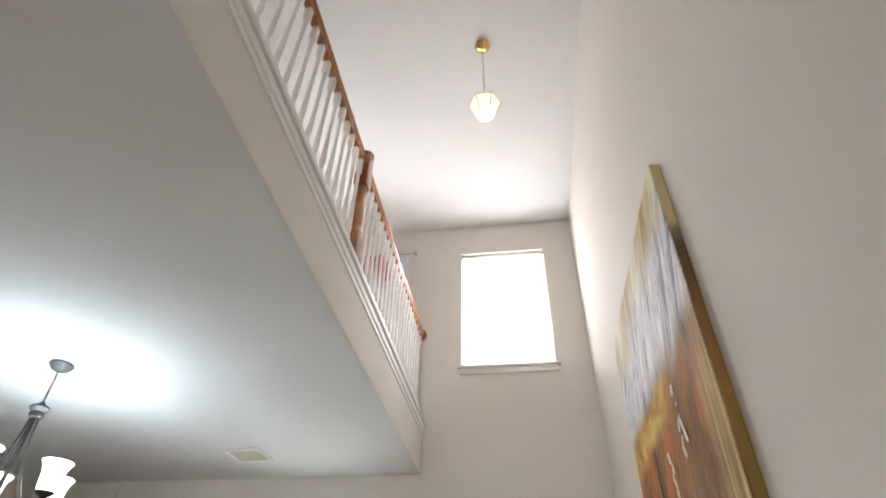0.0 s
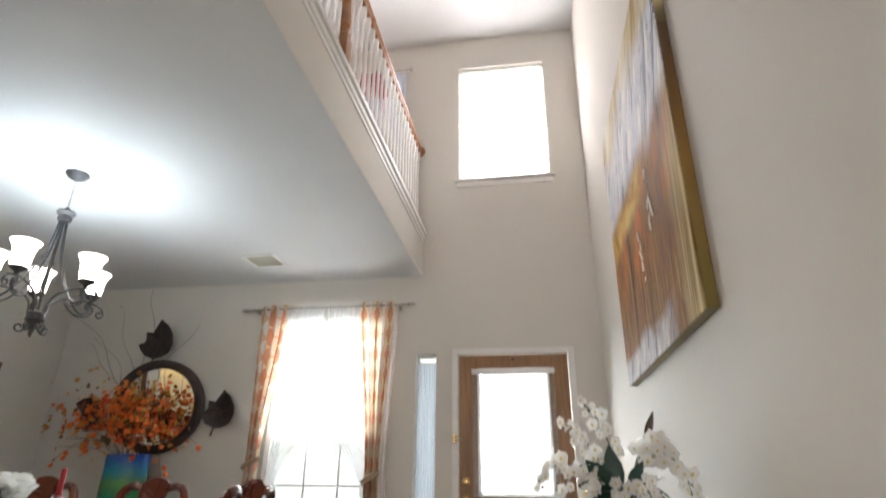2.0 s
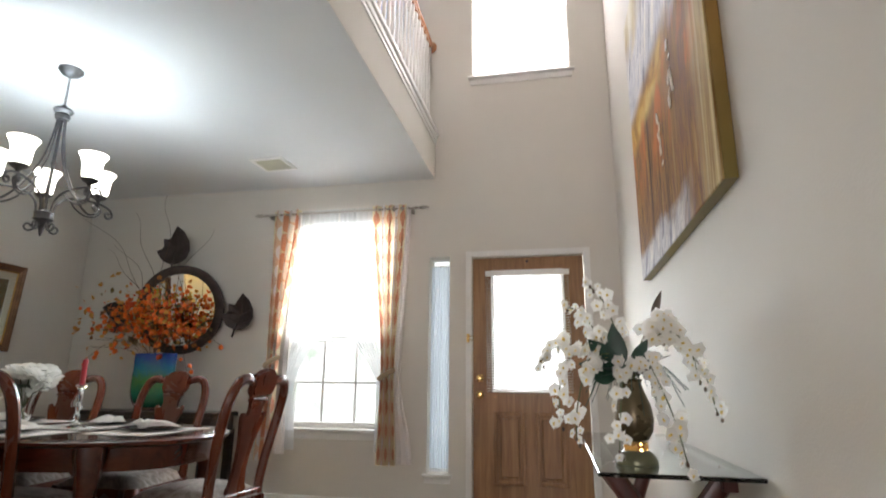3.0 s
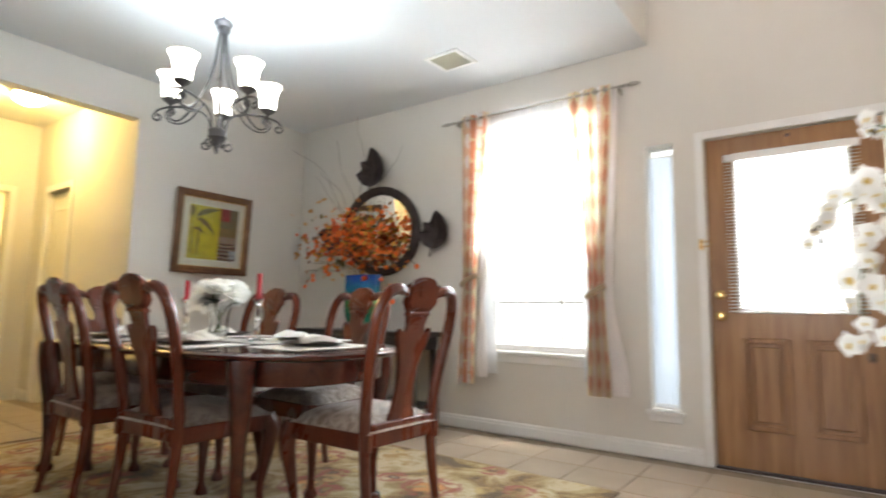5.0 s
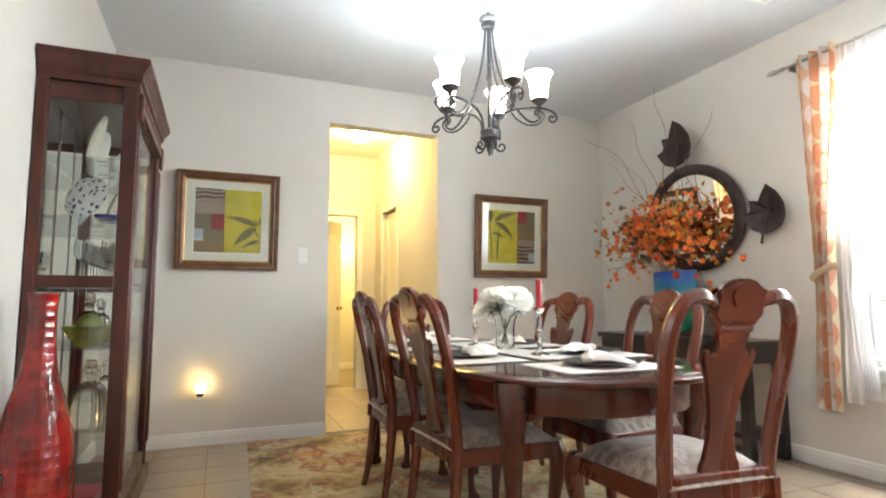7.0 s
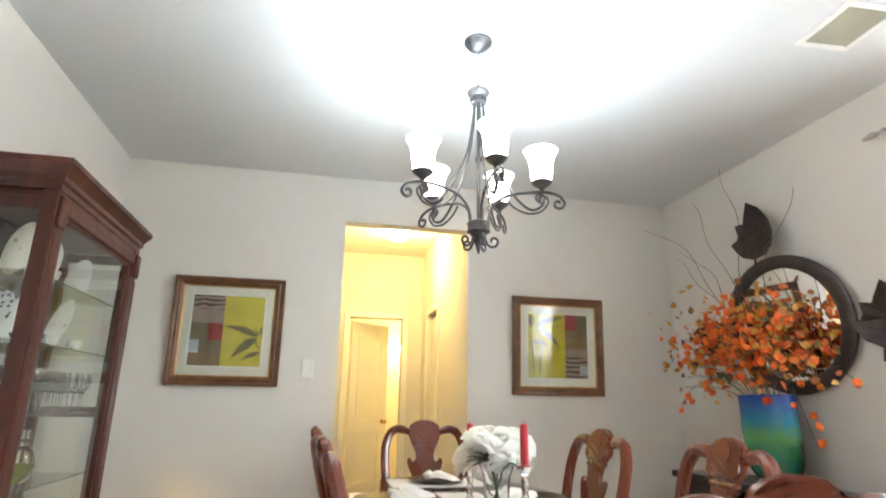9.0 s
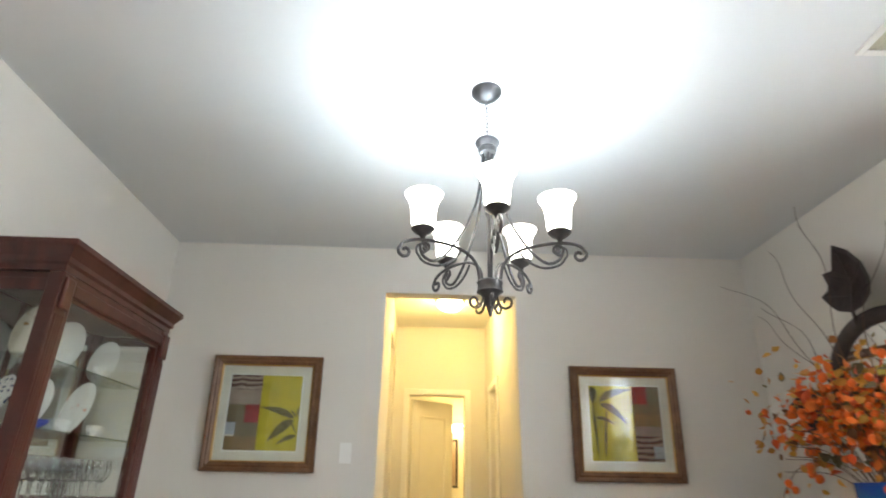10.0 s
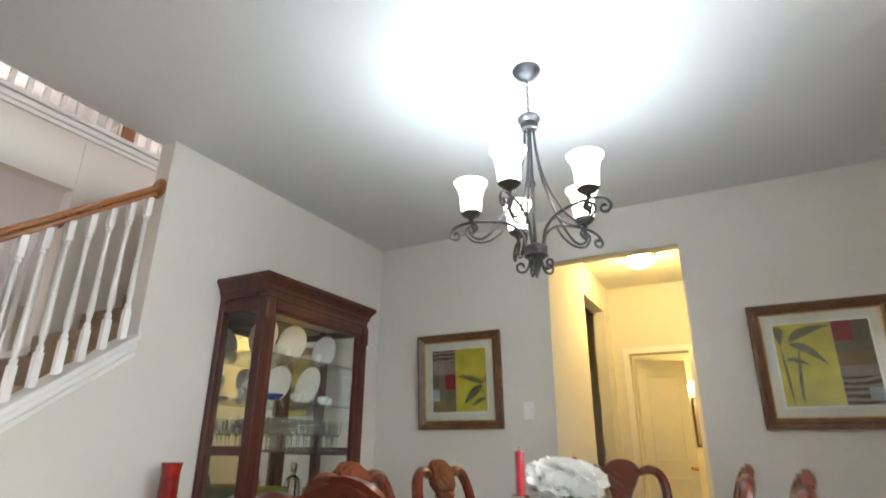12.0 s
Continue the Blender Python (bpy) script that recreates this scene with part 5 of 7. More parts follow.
shade_prof = [(0.030, 0.0), (0.040, 0.002), (0.046, 0.02), (0.048, 0.05), (0.051, 0.085), (0.060, 0.115), (0.072, 0.132), (0.074, 0.137), (0.070, 0.136), (0.057, 0.115), (0.048, 0.085), (0.045, 0.05), (0.042, 0.02), (0.030, 0.006)]
for a in ARMS:
    turn = pose(0, 0, 0, 0, 0, math.degrees(a))
    up = smooth_line([(0.040, 0, -0.865), (0.055, 0, -0.80), (0.105, 0, -0.757), (0.19, 0, -0.738), (0.28, 0, -0.738), (0.338, 0, -0.755), (0.362, 0, -0.785)], 5)
    arm = part("arm", tube(up[:-1] + [Vector(p) for p in spiral(0.336, -0.790, 0.027, 0.006, 10, -340, 14)], 0.0064, 6, flat=1.0, up=(0, 1, 0)), M_IRON, ch, "", True)
    strap_line = [Vector(p) for p in spiral(0.268, -0.775, 0.006, 0.026, 330, 0, 14)] + smooth_line([(0.292, 0, -0.79), (0.262, 0, -0.822), (0.205, 0, -0.828), (0.15, 0, -0.80), (0.118, 0, -0.762)], 5)
    strap = part("scroll_strap", tube(strap_line, 0.0048, 6, up=(0, 1, 0)), M_IRON, ch, "", True)
    rod_line = smooth_line([(0.020, 0, -0.31), (0.030, 0, -0.42), (0.055, 0, -0.55), (0.105, 0, -0.67), (0.165, 0, -0.765), (0.22, 0, -0.812), (0.265, 0, -0.800), (0.280, 0, -0.765)], 6)
    brace = part("brace", tube(rod_line[:-1] + [Vector(p) for p in spiral(0.258, -0.765, 0.022, 0.005, 0, 400, 16)], 0.0058, 6, up=(0, 1, 0)), M_IRON, ch, "long curved brace ending in a scroll", True)
    foot = part("foot_scroll", tube([Vector((0.022, 0, -0.905)), Vector((0.03, 0, -0.94))] + [Vector(p) for p in spiral(0.062, -0.945, 0.028, 0.008, 190, 560, 18)], 0.0055, 6, up=(0, 1, 0)), M_IRON, ch, "", True)
    cup = part("cup", lathe([(0, -0.736), (0.008, -0.734), (0.012, -0.722), (0.034, -0.708), (0.046, -0.694), (0.044, -0.692), (0, -0.692)], 18, m=Matrix.Translation((0.27, 0, 0))), M_IRON, ch, "", True)
    sh = part("shade", lathe(shade_prof, 24, m=Matrix.Translation((0.27, 0, -0.690))), M_SHADE, ch, "lit frosted bell shade", True)
    for o in (arm, strap, brace, foot, cup, sh):
        o.matrix_basis = turn

# ---- ceiling vent ----
vent = thing("ceiling_vent", pose(-2.31, 5.82, CEIL, 0, 0, -3), "white slatted ceiling air vent", "vent")
b = bmesh.new()
for q in ((-0.15, 0.15, -0.135, -0.105), (-0.15, 0.15, 0.105, 0.135), (-0.15, -0.12, -0.105, 0.105), (0.12, 0.15, -0.105, 0.105)):
    box(b, q[0], q[1], q[2], q[3], -0.012, -0.001, 0.003)
part("frame", b, M_WHITE, vent)
# dark sheet: the shade between the slats is put into its colour
part("duct_shade", boxed(-0.119, 0.119, -0.104, 0.104, -0.0015, -0.0008), plain("vent_gap_shade", (0.07, 0.068, 0.055), 0.6), vent)
for k in range(11):
    part("slat", boxed(-0.118, 0.118, -0.0065, 0.0065, -0.0008, 0.0008, 0, pose(0, -0.095 + k * 0.019, -0.008, -48)), plain("vent_slat", (0.62, 0.60, 0.48), 0.5) if k == 0 else bpy.data.materials["vent_slat"], vent)


# ---- pictures ----
def mitred_frame(w, h, width, depth, prof=None):
    """Frame in the local x-z plane round (0..w, 0..h), standing out to local -y."""
    prof = prof or [(0.0, 0.0), (0.0, 0.8), (0.1, 1.0), (0.32, 0.92), (0.45, 0.72), (0.62, 0.80), (0.75, 0.60), (1.0, 0.42), (1.0, 0.0)]
    bm = bmesh.new()
    loops = []
    for t, d in prof:
        i = t * width
        loops.append([bm.verts.new(c) for c in ((i, -d * depth, i), (w - i, -d * depth, i), (w - i, -d * depth, h - i), (i, -d * depth, h - i))])
    for a, c in zip(loops, loops[1:]):
        for k in range(4):
            j = (k + 1) % 4
            bm.faces.new((a[k], a[j], c[j], c[k]))
    return bm


PRINT = {
    "yellow": plain("print_yellow", (0.56, 0.46, 0.035), 0.6, vary=0.18, scale=9),
    "zebra": None,
    "mauve": plain("print_mauve", (0.33, 0.25, 0.21), 0.6, vary=0.15, scale=12),
    "taupe": plain("print_taupe", (0.19, 0.145, 0.085), 0.6, vary=0.15, scale=12),
    "umber": plain("print_umber", (0.26, 0.17, 0.08), 0.6, vary=0.2, scale=12),
    "red": plain("print_red", (0.30, 0.025, 0.03), 0.6, vary=0.25, scale=18),
    "blue": plain("print_pale_blue", (0.45, 0.48, 0.55), 0.6, vary=0.1),
    "leaf": plain("print_leaf", (0.17, 0.14, 0.05), 0.6, vary=0.35, scale=25),
}
mz, nz, bz = nodes_of("print_zebra")
wv = add(nz, "TexWave", Scale=9.0, Distortion=5.0, Detail=2.0)
wv.bands_direction = "Z"
nz.links.new(coords(nz), wv.inputs[0])
nz.links.new(ramp(nz, wv.outputs[0], [(0.4, (0.10, 0.045, 0.035)), (0.6, (0.36, 0.28, 0.24))]).outputs[0], bz.inputs["Base Color"])
PRINT["zebra"] = mz
M_MAT = plain("cream_mat_board", (0.74, 0.70, 0.62), 0.85, vary=0.02)


def picture(y, z, w, h, blocks, leaves, label):
    t = thing("framed_picture", pose(W + 0.002, y, z, 0, 0, 90) @ pose(0, 0, 0, 3.5), label, "picture", "framed prints")
    part("frame", mitred_frame(w, h, 0.062, 0.034), M_FRAME, t, "bronze-brown moulded frame")
    lip = mitred_frame(w - 0.116, h - 0.116, 0.008, 0.016, [(0, 0), (0, 1), (1, 0.8), (1, 0)])
    bmesh.ops.translate(lip, verts=lip.verts[:], vec=(0.058, 0, 0.058))
    part("gilt_lip", lip, M_GILT, t)
    part("mat_board", boxed(0.06, w - 0.06, -0.006, -0.001, 0.06, h - 0.06), M_MAT, t, "cream mat board")
    i0 = 0.125
    iw, ih = w - 2 * i0, h - 2 * i0
    part("mat_bevel", mitred_frame(iw + 0.02, ih + 0.02, 0.010, 0.003, [(0, 0), (0, 1), (1, 0.4), (1, 0)]), M_WHITE, t).matrix_basis = pose(i0 - 0.01, -0.006, i0 - 0.01)
    for c, x0, x1, z0, z1 in blocks:
        part("print_block", boxed(i0 + x0 * iw, i0 + x1 * iw, -0.0075, -0.006, i0 + z0 * ih, i0 + z1 * ih), PRINT[c], t)
    for lx, lz, ang, length, wd in leaves:
        bm = bmesh.new()
        up, dn = [], []
        for k in range(9):
            s = k / 8
            hw = wd * math.sin(math.pi * s ** 0.8) * (1 if k % 2 else 0.9)
            sag = -0.45 * length * s * s * math.copysign(1, math.cos(radians(ang))) * (0.1 if wd < 0.03 else 1)
            up.append((s * length, hw + sag))
            dn.append((s * length, sag - hw * 0.7))
        pts = up + dn[::-1][1:-1]
        ca, sa = math.cos(radians(ang)), math.sin(radians(ang))
        bm.faces.new([bm.verts.new((i0 + min(0.995, max(0.005, lx + (px * ca - pz * sa))) * iw, -0.0082, i0 + min(0.995, max(0.005, lz + (px * sa + pz * ca))) * ih)) for px, pz in pts])
        part("print_leaf", bm, PRINT["leaf"], t)
    part("glass_pane", boxed(0.063, w - 0.063, -0.0125, -0.0115, 0.063, h - 0.063), M_CASE_GLASS, t)
    return t


picture(2.668, 1.24, 0.708, 0.715, [("zebra", 0, 0.44, 0.80, 1), ("mauve", 0, 0.44, 0.60, 0.80), ("taupe", 0, 0.24, 0.36, 0.60), ("red", 0.24, 0.44, 0.36, 0.60), ("taupe", 0.13, 0.44, 0.18, 0.36), ("blue", 0, 0.13, 0.20, 0.36), ("umber", 0, 0.44, 0, 0.18), ("yellow", 0.44, 1, 0, 1)],
        [(0.94, 0.42, 140, 0.48, 0.062), (0.94, 0.40, 195, 0.42, 0.085), (0.99, 0.20, 180, 0.28, 0.042), (0.96, 0.44, 125, 0.14, 0.018), (0.97, 0.45, 78, 0.25, 0.04), (0.985, 0.22, 118, 0.28, 0.012)], "square print of colour blocks and a palm in a bronze frame")
picture(5.022, 1.217, 0.724, 0.722, [("yellow", 0, 0.62, 0, 1), ("red", 0.62, 0.82, 0.76, 1), ("taupe", 0.82, 1, 0.76, 1), ("taupe", 0.62, 1, 0.62, 0.76), ("umber", 0.62, 1, 0.46, 0.62), ("mauve", 0.62, 1, 0.33, 0.46), ("zebra", 0.62, 1, 0, 0.33), ("blue", 0.86, 1, 0.04, 0.20)],
        [(0.14, 0.77, 45, 0.48, 0.072), (0.14, 0.75, -12, 0.44, 0.066), (0.08, 0.56, 6, 0.26, 0.036), (0.02, 0.98, -60, 0.22, 0.075), (0.19, 0.01, 88, 0.74, 0.024), (0.09, 0.01, 91, 0.78, 0.018)], "square print of a palm and colour blocks in a bronze frame")

sw = thing("light_switch", pose(W + 0.001, 3.563, 1.36), "white wall switch plate with a toggle", "light switch")
part("plate", boxed(0, 0.007, -0.037, 0.037, -0.062, 0.062, 0.003), M_WHITE, sw)
part("toggle", boxed(0.007, 0.020, -0.005, 0.005, -0.002, 0.014, 0.002), M_WHITE, sw)
nl = thing("night_light", pose(W + 0.001, 2.876, 0.375), "glowing plug-in night light low on the wall", "night light")
part("outlet_plate", boxed(0, 0.006, -0.036, 0.036, -0.06, 0.055, 0.003), M_WHITE, nl)
part("base", lathe([(0, -0.035), (0.022, -0.03), (0.026, -0.005), (0, -0.004)], 14, m=Matrix.Translation((0.045, 0, 0))), M_CAST, nl, "", True)
part("shade", lathe([(0.020, -0.004), (0.034, 0.012), (0.040, 0.034), (0.037, 0.036), (0.030, 0.012), (0.016, 0.0)], 18, m=Matrix.Translation((0.05, 0, 0))), M_NIGHT, nl, "small glowing shell shade", True)
part("plug_arm", boxed(0.0062, 0.04, -0.012, 0.012, -0.028, -0.008, 0.003), M_CAST, nl)

# ---- china cabinet ----
CXW, CD = 0.99, 0.375
cab = thing("china_cabinet", pose(-3.905, S + 0.006, 0), "dark cherry glass china cabinet full of plates and stemware", "cabinet")
part("plinth", boxed(0.0, CXW, 0, CD + 0.012, 0, 0.10, 0.008), M_CABINET, cab)
part("floor_board", boxed(0.02, CXW - 0.02, 0.01, CD - 0.01, 0.1005, 0.125, 0.003), M_CABINET, cab)
part("top_board", boxed(0.02, CXW - 0.02, 0.005, CD - 0.005, 1.90, 1.93, 0.003), M_CABINET, cab)
crown = bmesh.new()
loops = []
for o, z in ((0.0, 1.9305), (0.0, 1.955), (0.012, 1.965), (0.012, 1.985), (0.035, 2.02), (0.042, 2.028), (0.042, 2.05)):
    loops.append([crown.verts.new(c) for c in ((-o, 0, z), (CXW + o, 0, z), (CXW + o, CD + o, z), (-o, CD + o, z))])
for a, c in zip(loops, loops[1:]):
    for k in range(4):
        crown.faces.new((a[k], a[(k + 1) % 4], c[(k + 1) % 4], c[k]))
crown.faces.new(loops[-1])
crown.faces.new(loops[0][::-1])
part("crown", crown, M_CABINET, cab, "stepped crown moulding")
for x0 in (0.0, CXW - 0.075):
    part("post", boxed(x0, x0 + 0.075, CD - 0.06, CD, 0.1005, 1.93, 0.005), M_CABINET, cab)
    b = bmesh.new()
    for k in range(4):
        xx = x0 + 0.016 + k * 0.0145
        tube([(xx, CD + 0.001, 0.22), (xx, CD + 0.001, 1.76)], 0.0075, 6, b)
    part("fluting", b, M_CABINET, cab, "", True)
    part("carved_block", boxed(x0 + 0.004, x0 + 0.071, CD, CD + 0.018, 1.78, 1.91, 0.010), M_CABINET, cab)
    part("rear_post", boxed(x0 if x0 == 0 else CXW - 0.05, 0.05 if x0 == 0 else CXW, 0, 0.04, 0.1005, 1.93, 0.004), M_CABINET, cab)
for x0 in (0.004, CXW - 0.024):
    part("side_rail", boxed(x0, x0 + 0.02, 0.041, CD - 0.061, 1.055, 1.105, 0.003), M_CABINET, cab)
    part("side_rail", boxed(x0, x0 + 0.02, 0.041, CD - 0.061, 1.85, 1.899, 0.003), M_CABINET, cab)
    part("side_pane", boxed(x0 + 0.008, x0 + 0.011, 0.041, CD - 0.061, 0.126, 1.85), M_CASE_GLASS, cab)
cdoor = part("glass_door", boxed(0.076, CXW - 0.076, CD - 0.030, CD - 0.006, 1.83, 1.899, 0.004), M_CABINET, cab)
part("door_stile", boxed(0.076, 0.106, CD - 0.030, CD - 0.006, 0.13, 1.829, 0.004), M_CABINET, cdoor)
part("door_stile", boxed(CXW - 0.106, CXW - 0.076, CD - 0.030, CD - 0.006, 0.13, 1.829, 0.004), M_CABINET, cdoor)
part("door_rail", boxed(0.107, CXW - 0.107, CD - 0.030, CD - 0.006, 0.13, 0.18, 0.004), M_CABINET, cdoor)
part("door_pane", boxed(0.107, CXW - 0.107, CD - 0.020, CD - 0.017, 0.181, 1.829), M_CASE_GLASS, cdoor)
part("frieze", boxed(0.076, CXW - 0.076, CD - 0.004, CD + 0.010, 1.845, 1.90, 0.008), M_CABINET, cab)
part("back_board", boxed(0.05, CXW - 0.05, 0.001, 0.008, 0.126, 1.90), M_CABINET, cab)
for k in range(3):
    w = (CXW - 0.12) / 3
    part("back_mirror", boxed(0.06 + k * w + 0.02, 0.06 + (k + 1) * w - 0.02, 0.0085, 0.011, 0.14, 1.89), M_MIRROR, cab, "mirror strip")
SHELVES = (1.62, 1.36, 1.08, 0.80, 0.46)
for z in SHELVES:
    part("shelf", boxed(0.055, CXW - 0.055, 0.02, CD - 0.065, z - 0.006, z, 0.001), M_CASE_GLASS if z != 1.08 else M_CABINET, cab, "glass shelf" if z != 1.08 else "")
    if z != 1.08:
        part("shelf_edge", boxed(0.055, CXW - 0.055, CD - 0.0645, CD - 0.0625, z - 0.006, z), M_TABLE_GLASS, cab)


def in_cab(x, y, z):
    return (-3.905 + 0.92 * x, S + 0.006 + y, z + 0.0005)


def display_plate(x, y, z, r, mat, label, rz=0):
    t = thing("display_plate", pose(*in_cab(x, y, z), 0, 0, rz), label, "plate", "plates in the cabinet")
    part("plate", lathe([(0, 0), (r * 0.6, 0.0), (r, 0.018), (r, 0.021), (r * 0.6, 0.006), (0, 0.006)], 28, m=pose(0, -0.03, r * 0.985 + 0.004, 72, 0, 0) @ pose(0, 0, 0, 180)), mat, t, "", True)
    part("stand", tube([(-0.04, 0.0, 0.0035), (-0.04, 0.045, 0.0035), (-0.04, 0.05, 0.02)], 0.003, 5), M_CAST, t)
    part("stand", tube([(0.04, 0.0, 0.0035), (0.04, 0.045, 0.0035), (0.04, 0.05, 0.02)], 0.003, 5), M_CAST, t)


def speckled(name, base, spot, scale, amount):
    m, nt, b = nodes_of(name)
    v = coords(nt)
    n = add(nt, "TexVoronoi", Scale=scale)
    nt.links.new(v, n.inputs[0])
    nt.links.new(ramp(nt, n.outputs["Distance"], [(0.0, spot), (amount, spot), (amount + 0.06, base)]).outputs[0], b.inputs["Base Color"])
    b.inputs["Roughness"].default_value = 0.12
    return m


P_GOLD, P_BLUE, P_FLOWER = speckled("gold_rim_china", (0.78, 0.74, 0.64), (0.42, 0.24, 0.08), 24, 0.16), speckled("blue_white_china", (0.76, 0.78, 0.80), (0.06, 0.08, 0.20), 40, 0.30), speckled("flowered_china", (0.80, 0.78, 0.74), (0.62, 0.22, 0.12), 20, 0.13)
display_plate(0.86, 0.20, 1.62, 0.115, P_GOLD, "gold-flowered china plate on a stand", 4)
display_plate(0.55, 0.16, 1.62, 0.118, M_CHINA, "white china plate standing upright", -5)
display_plate(0.25, 0.20, 1.62, 0.105, M_CHINA, "white china plate standing upright", -4)
display_plate(0.63, 0.14, 1.36, 0.115, M_CHINA, "white oval china platter upright", 0)
display_plate(0.42, 0.22, 1.36, 0.122, P_FLOWER, "china plate with orange flowers on a stand", 6)
o = thing("display_plate", pose(*in_cab(0.93, 0.18, 1.36), 0, 0, 60), "blue and white china plate on a stand", "plate", "plates in the cabinet")
part("plate", lathe([(0, 0), (0.06, 0.0), (0.10, 0.018), (0.10, 0.021), (0.06, 0.006), (0, 0.006)], 28, m=pose(0, -0.03, 0.10, 72) @ pose(0, 0, 0, 180)), P_BLUE, o, "", True)
bowl = part("blue_bowl", lathe([(0, 0), (0.03, 0), (0.055, 0.02), (0.062, 0.035), (0.058, 0.036), (0.03, 0.008), (0, 0.007)], 24), plain("cobalt_glaze", (0.02, 0.04, 0.38), 0.15, vary=0.15, coat=0.5), None, "", True)
bowl.matrix_basis = pose(*in_cab(0.78, 0.24, 1.36))
tagged(bowl, "small cobalt blue bowl on a glass shelf", "bowl")


def cup(x, y, z):
    t = thing("tea_cup", pose(*in_cab(x, y, z)), "white china tea cup in the cabinet", "cup", "cups in the cabinet")
    part("cup", lathe([(0, 0), (0.018, 0), (0.020, 0.006), (0.032, 0.028), (0.036, 0.052), (0.033, 0.052), (0.028, 0.028), (0, 0.008)], 20), M_CHINA, t, "", True)
    part("handle", tube(smooth_line([(0.033, 0, 0.045), (0.052, 0, 0.042), (0.050, 0, 0.022), (0.030, 0, 0.016)], 4), 0.0035, 6, up=(0, 1, 0)), M_CHINA, t, "", True)


for q in ((0.70, 0.25, 1.62), (0.40, 0.26, 1.62), (0.30, 0.25, 1.36), (0.57, 0.25, 1.36), (0.18, 0.2, 1.36)):
    cup(*q)
goblet = part("wine_glass", lathe([(0, 0), (0.030, 0), (0.030, 0.002), (0.006, 0.006), (0.0035, 0.02), (0.0035, 0.085), (0.012, 0.095), (0.028, 0.12), (0.031, 0.15), (0.026, 0.185), (0.0245, 0.185), (0.029, 0.15), (0.026, 0.121), (0.010, 0.098), (0, 0.096)], 16), M_CRYSTAL, None, "", True)
tagged(goblet, "clear stemmed wine glass on the cabinet shelf", "glass", "stemware in the cabinet")
goblet.matrix_basis = pose(*in_cab(0.13, 0.26, 1.08))
rng = random.Random(9)
for k in range(1, 24):
    row, i = divmod(k, 12)
    copy_thing(goblet, pose(*in_cab(0.12 + i * 0.074 + rng.uniform(-0.008, 0.008), 0.27 - row * 0.10, 1.08), 0, 0, rng.uniform(0, 90)))
for x, y, z, s in ((0.86, 0.2, 0.80, 1.0), (0.45, 0.18, 0.80, 0.9), (0.62, 0.2, 0.46, 1.0), (0.3, 0.2, 0.46, 1.0), (0.88, 0.22, 0.46, 1.2)):
    d = part("decanter", lathe([(0, 0), (0.05, 0), (0.055, 0.01), (0.055, 0.10), (0.04, 0.14), (0.018, 0.16), (0.018, 0.19), (0.026, 0.20), (0.02, 0.21), (0.02, 0.235), (0, 0.24)], 16), M_CRYSTAL, None, "", True)
    d.matrix_basis = pose(*in_cab(x, y, z)) @ Matrix.Scale(s, 4)
    tagged(d, "cut crystal decanter on a glass shelf", "decanter", "glassware in the cabinet")
gb = part("green_bowl", lathe([(0, 0), (0.04, 0), (0.10, 0.03), (0.135, 0.085), (0.130, 0.087), (0.09, 0.035), (0, 0.008)], 28), plain("green_gold_glass", (0.22, 0.24, 0.05), 0.15, vary=0.4, scale=18, coat=0.4), None, "", True)
gb.matrix_basis = pose(*in_cab(0.72, 0.2, 0.80))
tagged(gb, "scalloped green glass bowl on a shelf", "bowl")
rb = part("red_box", boxed(-0.10, 0.10, -0.07, 0.07, 0, 0.06, 0.004), M_RED_CLOTH)
rb.matrix_basis = pose(*in_cab(0.85, 0.2, 0.1255))
tagged(rb, "low red box on the cabinet floor", "box")

# ---- floor vases by the stairs ----
m, nt, bb = nodes_of("red_dimpled_glaze")
vv = add(nt, "TexVoronoi", Scale=34.0, Randomness=0.2)
nt.links.new(coords(nt, (1, 1, 0.8)), vv.inputs[0])
nn = add(nt, "TexNoise", Scale=7.0, Detail=4.0)
nt.links.new(coords(nt), nn.inputs[0])
nt.links.new(ramp(nt, nn.outputs[0], [(0.35, (0.14, 0.005, 0.005)), (0.55, (0.36, 0.013, 0.012)), (0.72, (0.48, 0.035, 0.018))]).outputs[0], bb.inputs["Base Color"])
bb.inputs["Roughness"].default_value = 0.14
bb.inputs["Coat Weight"].default_value = 0.6
bump(nt, bb, vv.outputs["Distance"], 0.8, 0.010)
prof = [(0, 0), (0.085, 0.0), (0.10, 0.02), (0.115, 0.15), (0.128, 0.28), (0.130, 0.38), (0.118, 0.52), (0.088, 0.64), (0.058, 0.74), (0.046, 0.84), (0.043, 0.97), (0.048, 1.015), (0.052, 1.025), (0.046, 1.025), (0.038, 0.97), (0.036, 0.84), (0, 0.82)]
o = part("red_floor_vase", lathe(prof, 32), m, None, "", True)
o.matrix_basis = pose(-2.66, 2.385, 0)
tagged(o, "tall red dimpled ceramic floor vase beside the cabinet", "vase")
o = part("black_floor_vase", lathe([(0, 0), (0.05, 0), (0.055, 0.01), (0.06, 0.2), (0.085, 0.48), (0.088, 0.52), (0.083, 0.52), (0.055, 0.2), (0, 0.05)], 24), plain("black_gloss", (0.008, 0.008, 0.010), 0.12, vary=0.2, coat=0.4), None, "", True)
o.matrix_basis = pose(-2.12, 2.36, 0)
tagged(o, "black glossy floor vase beside the red one", "vase")

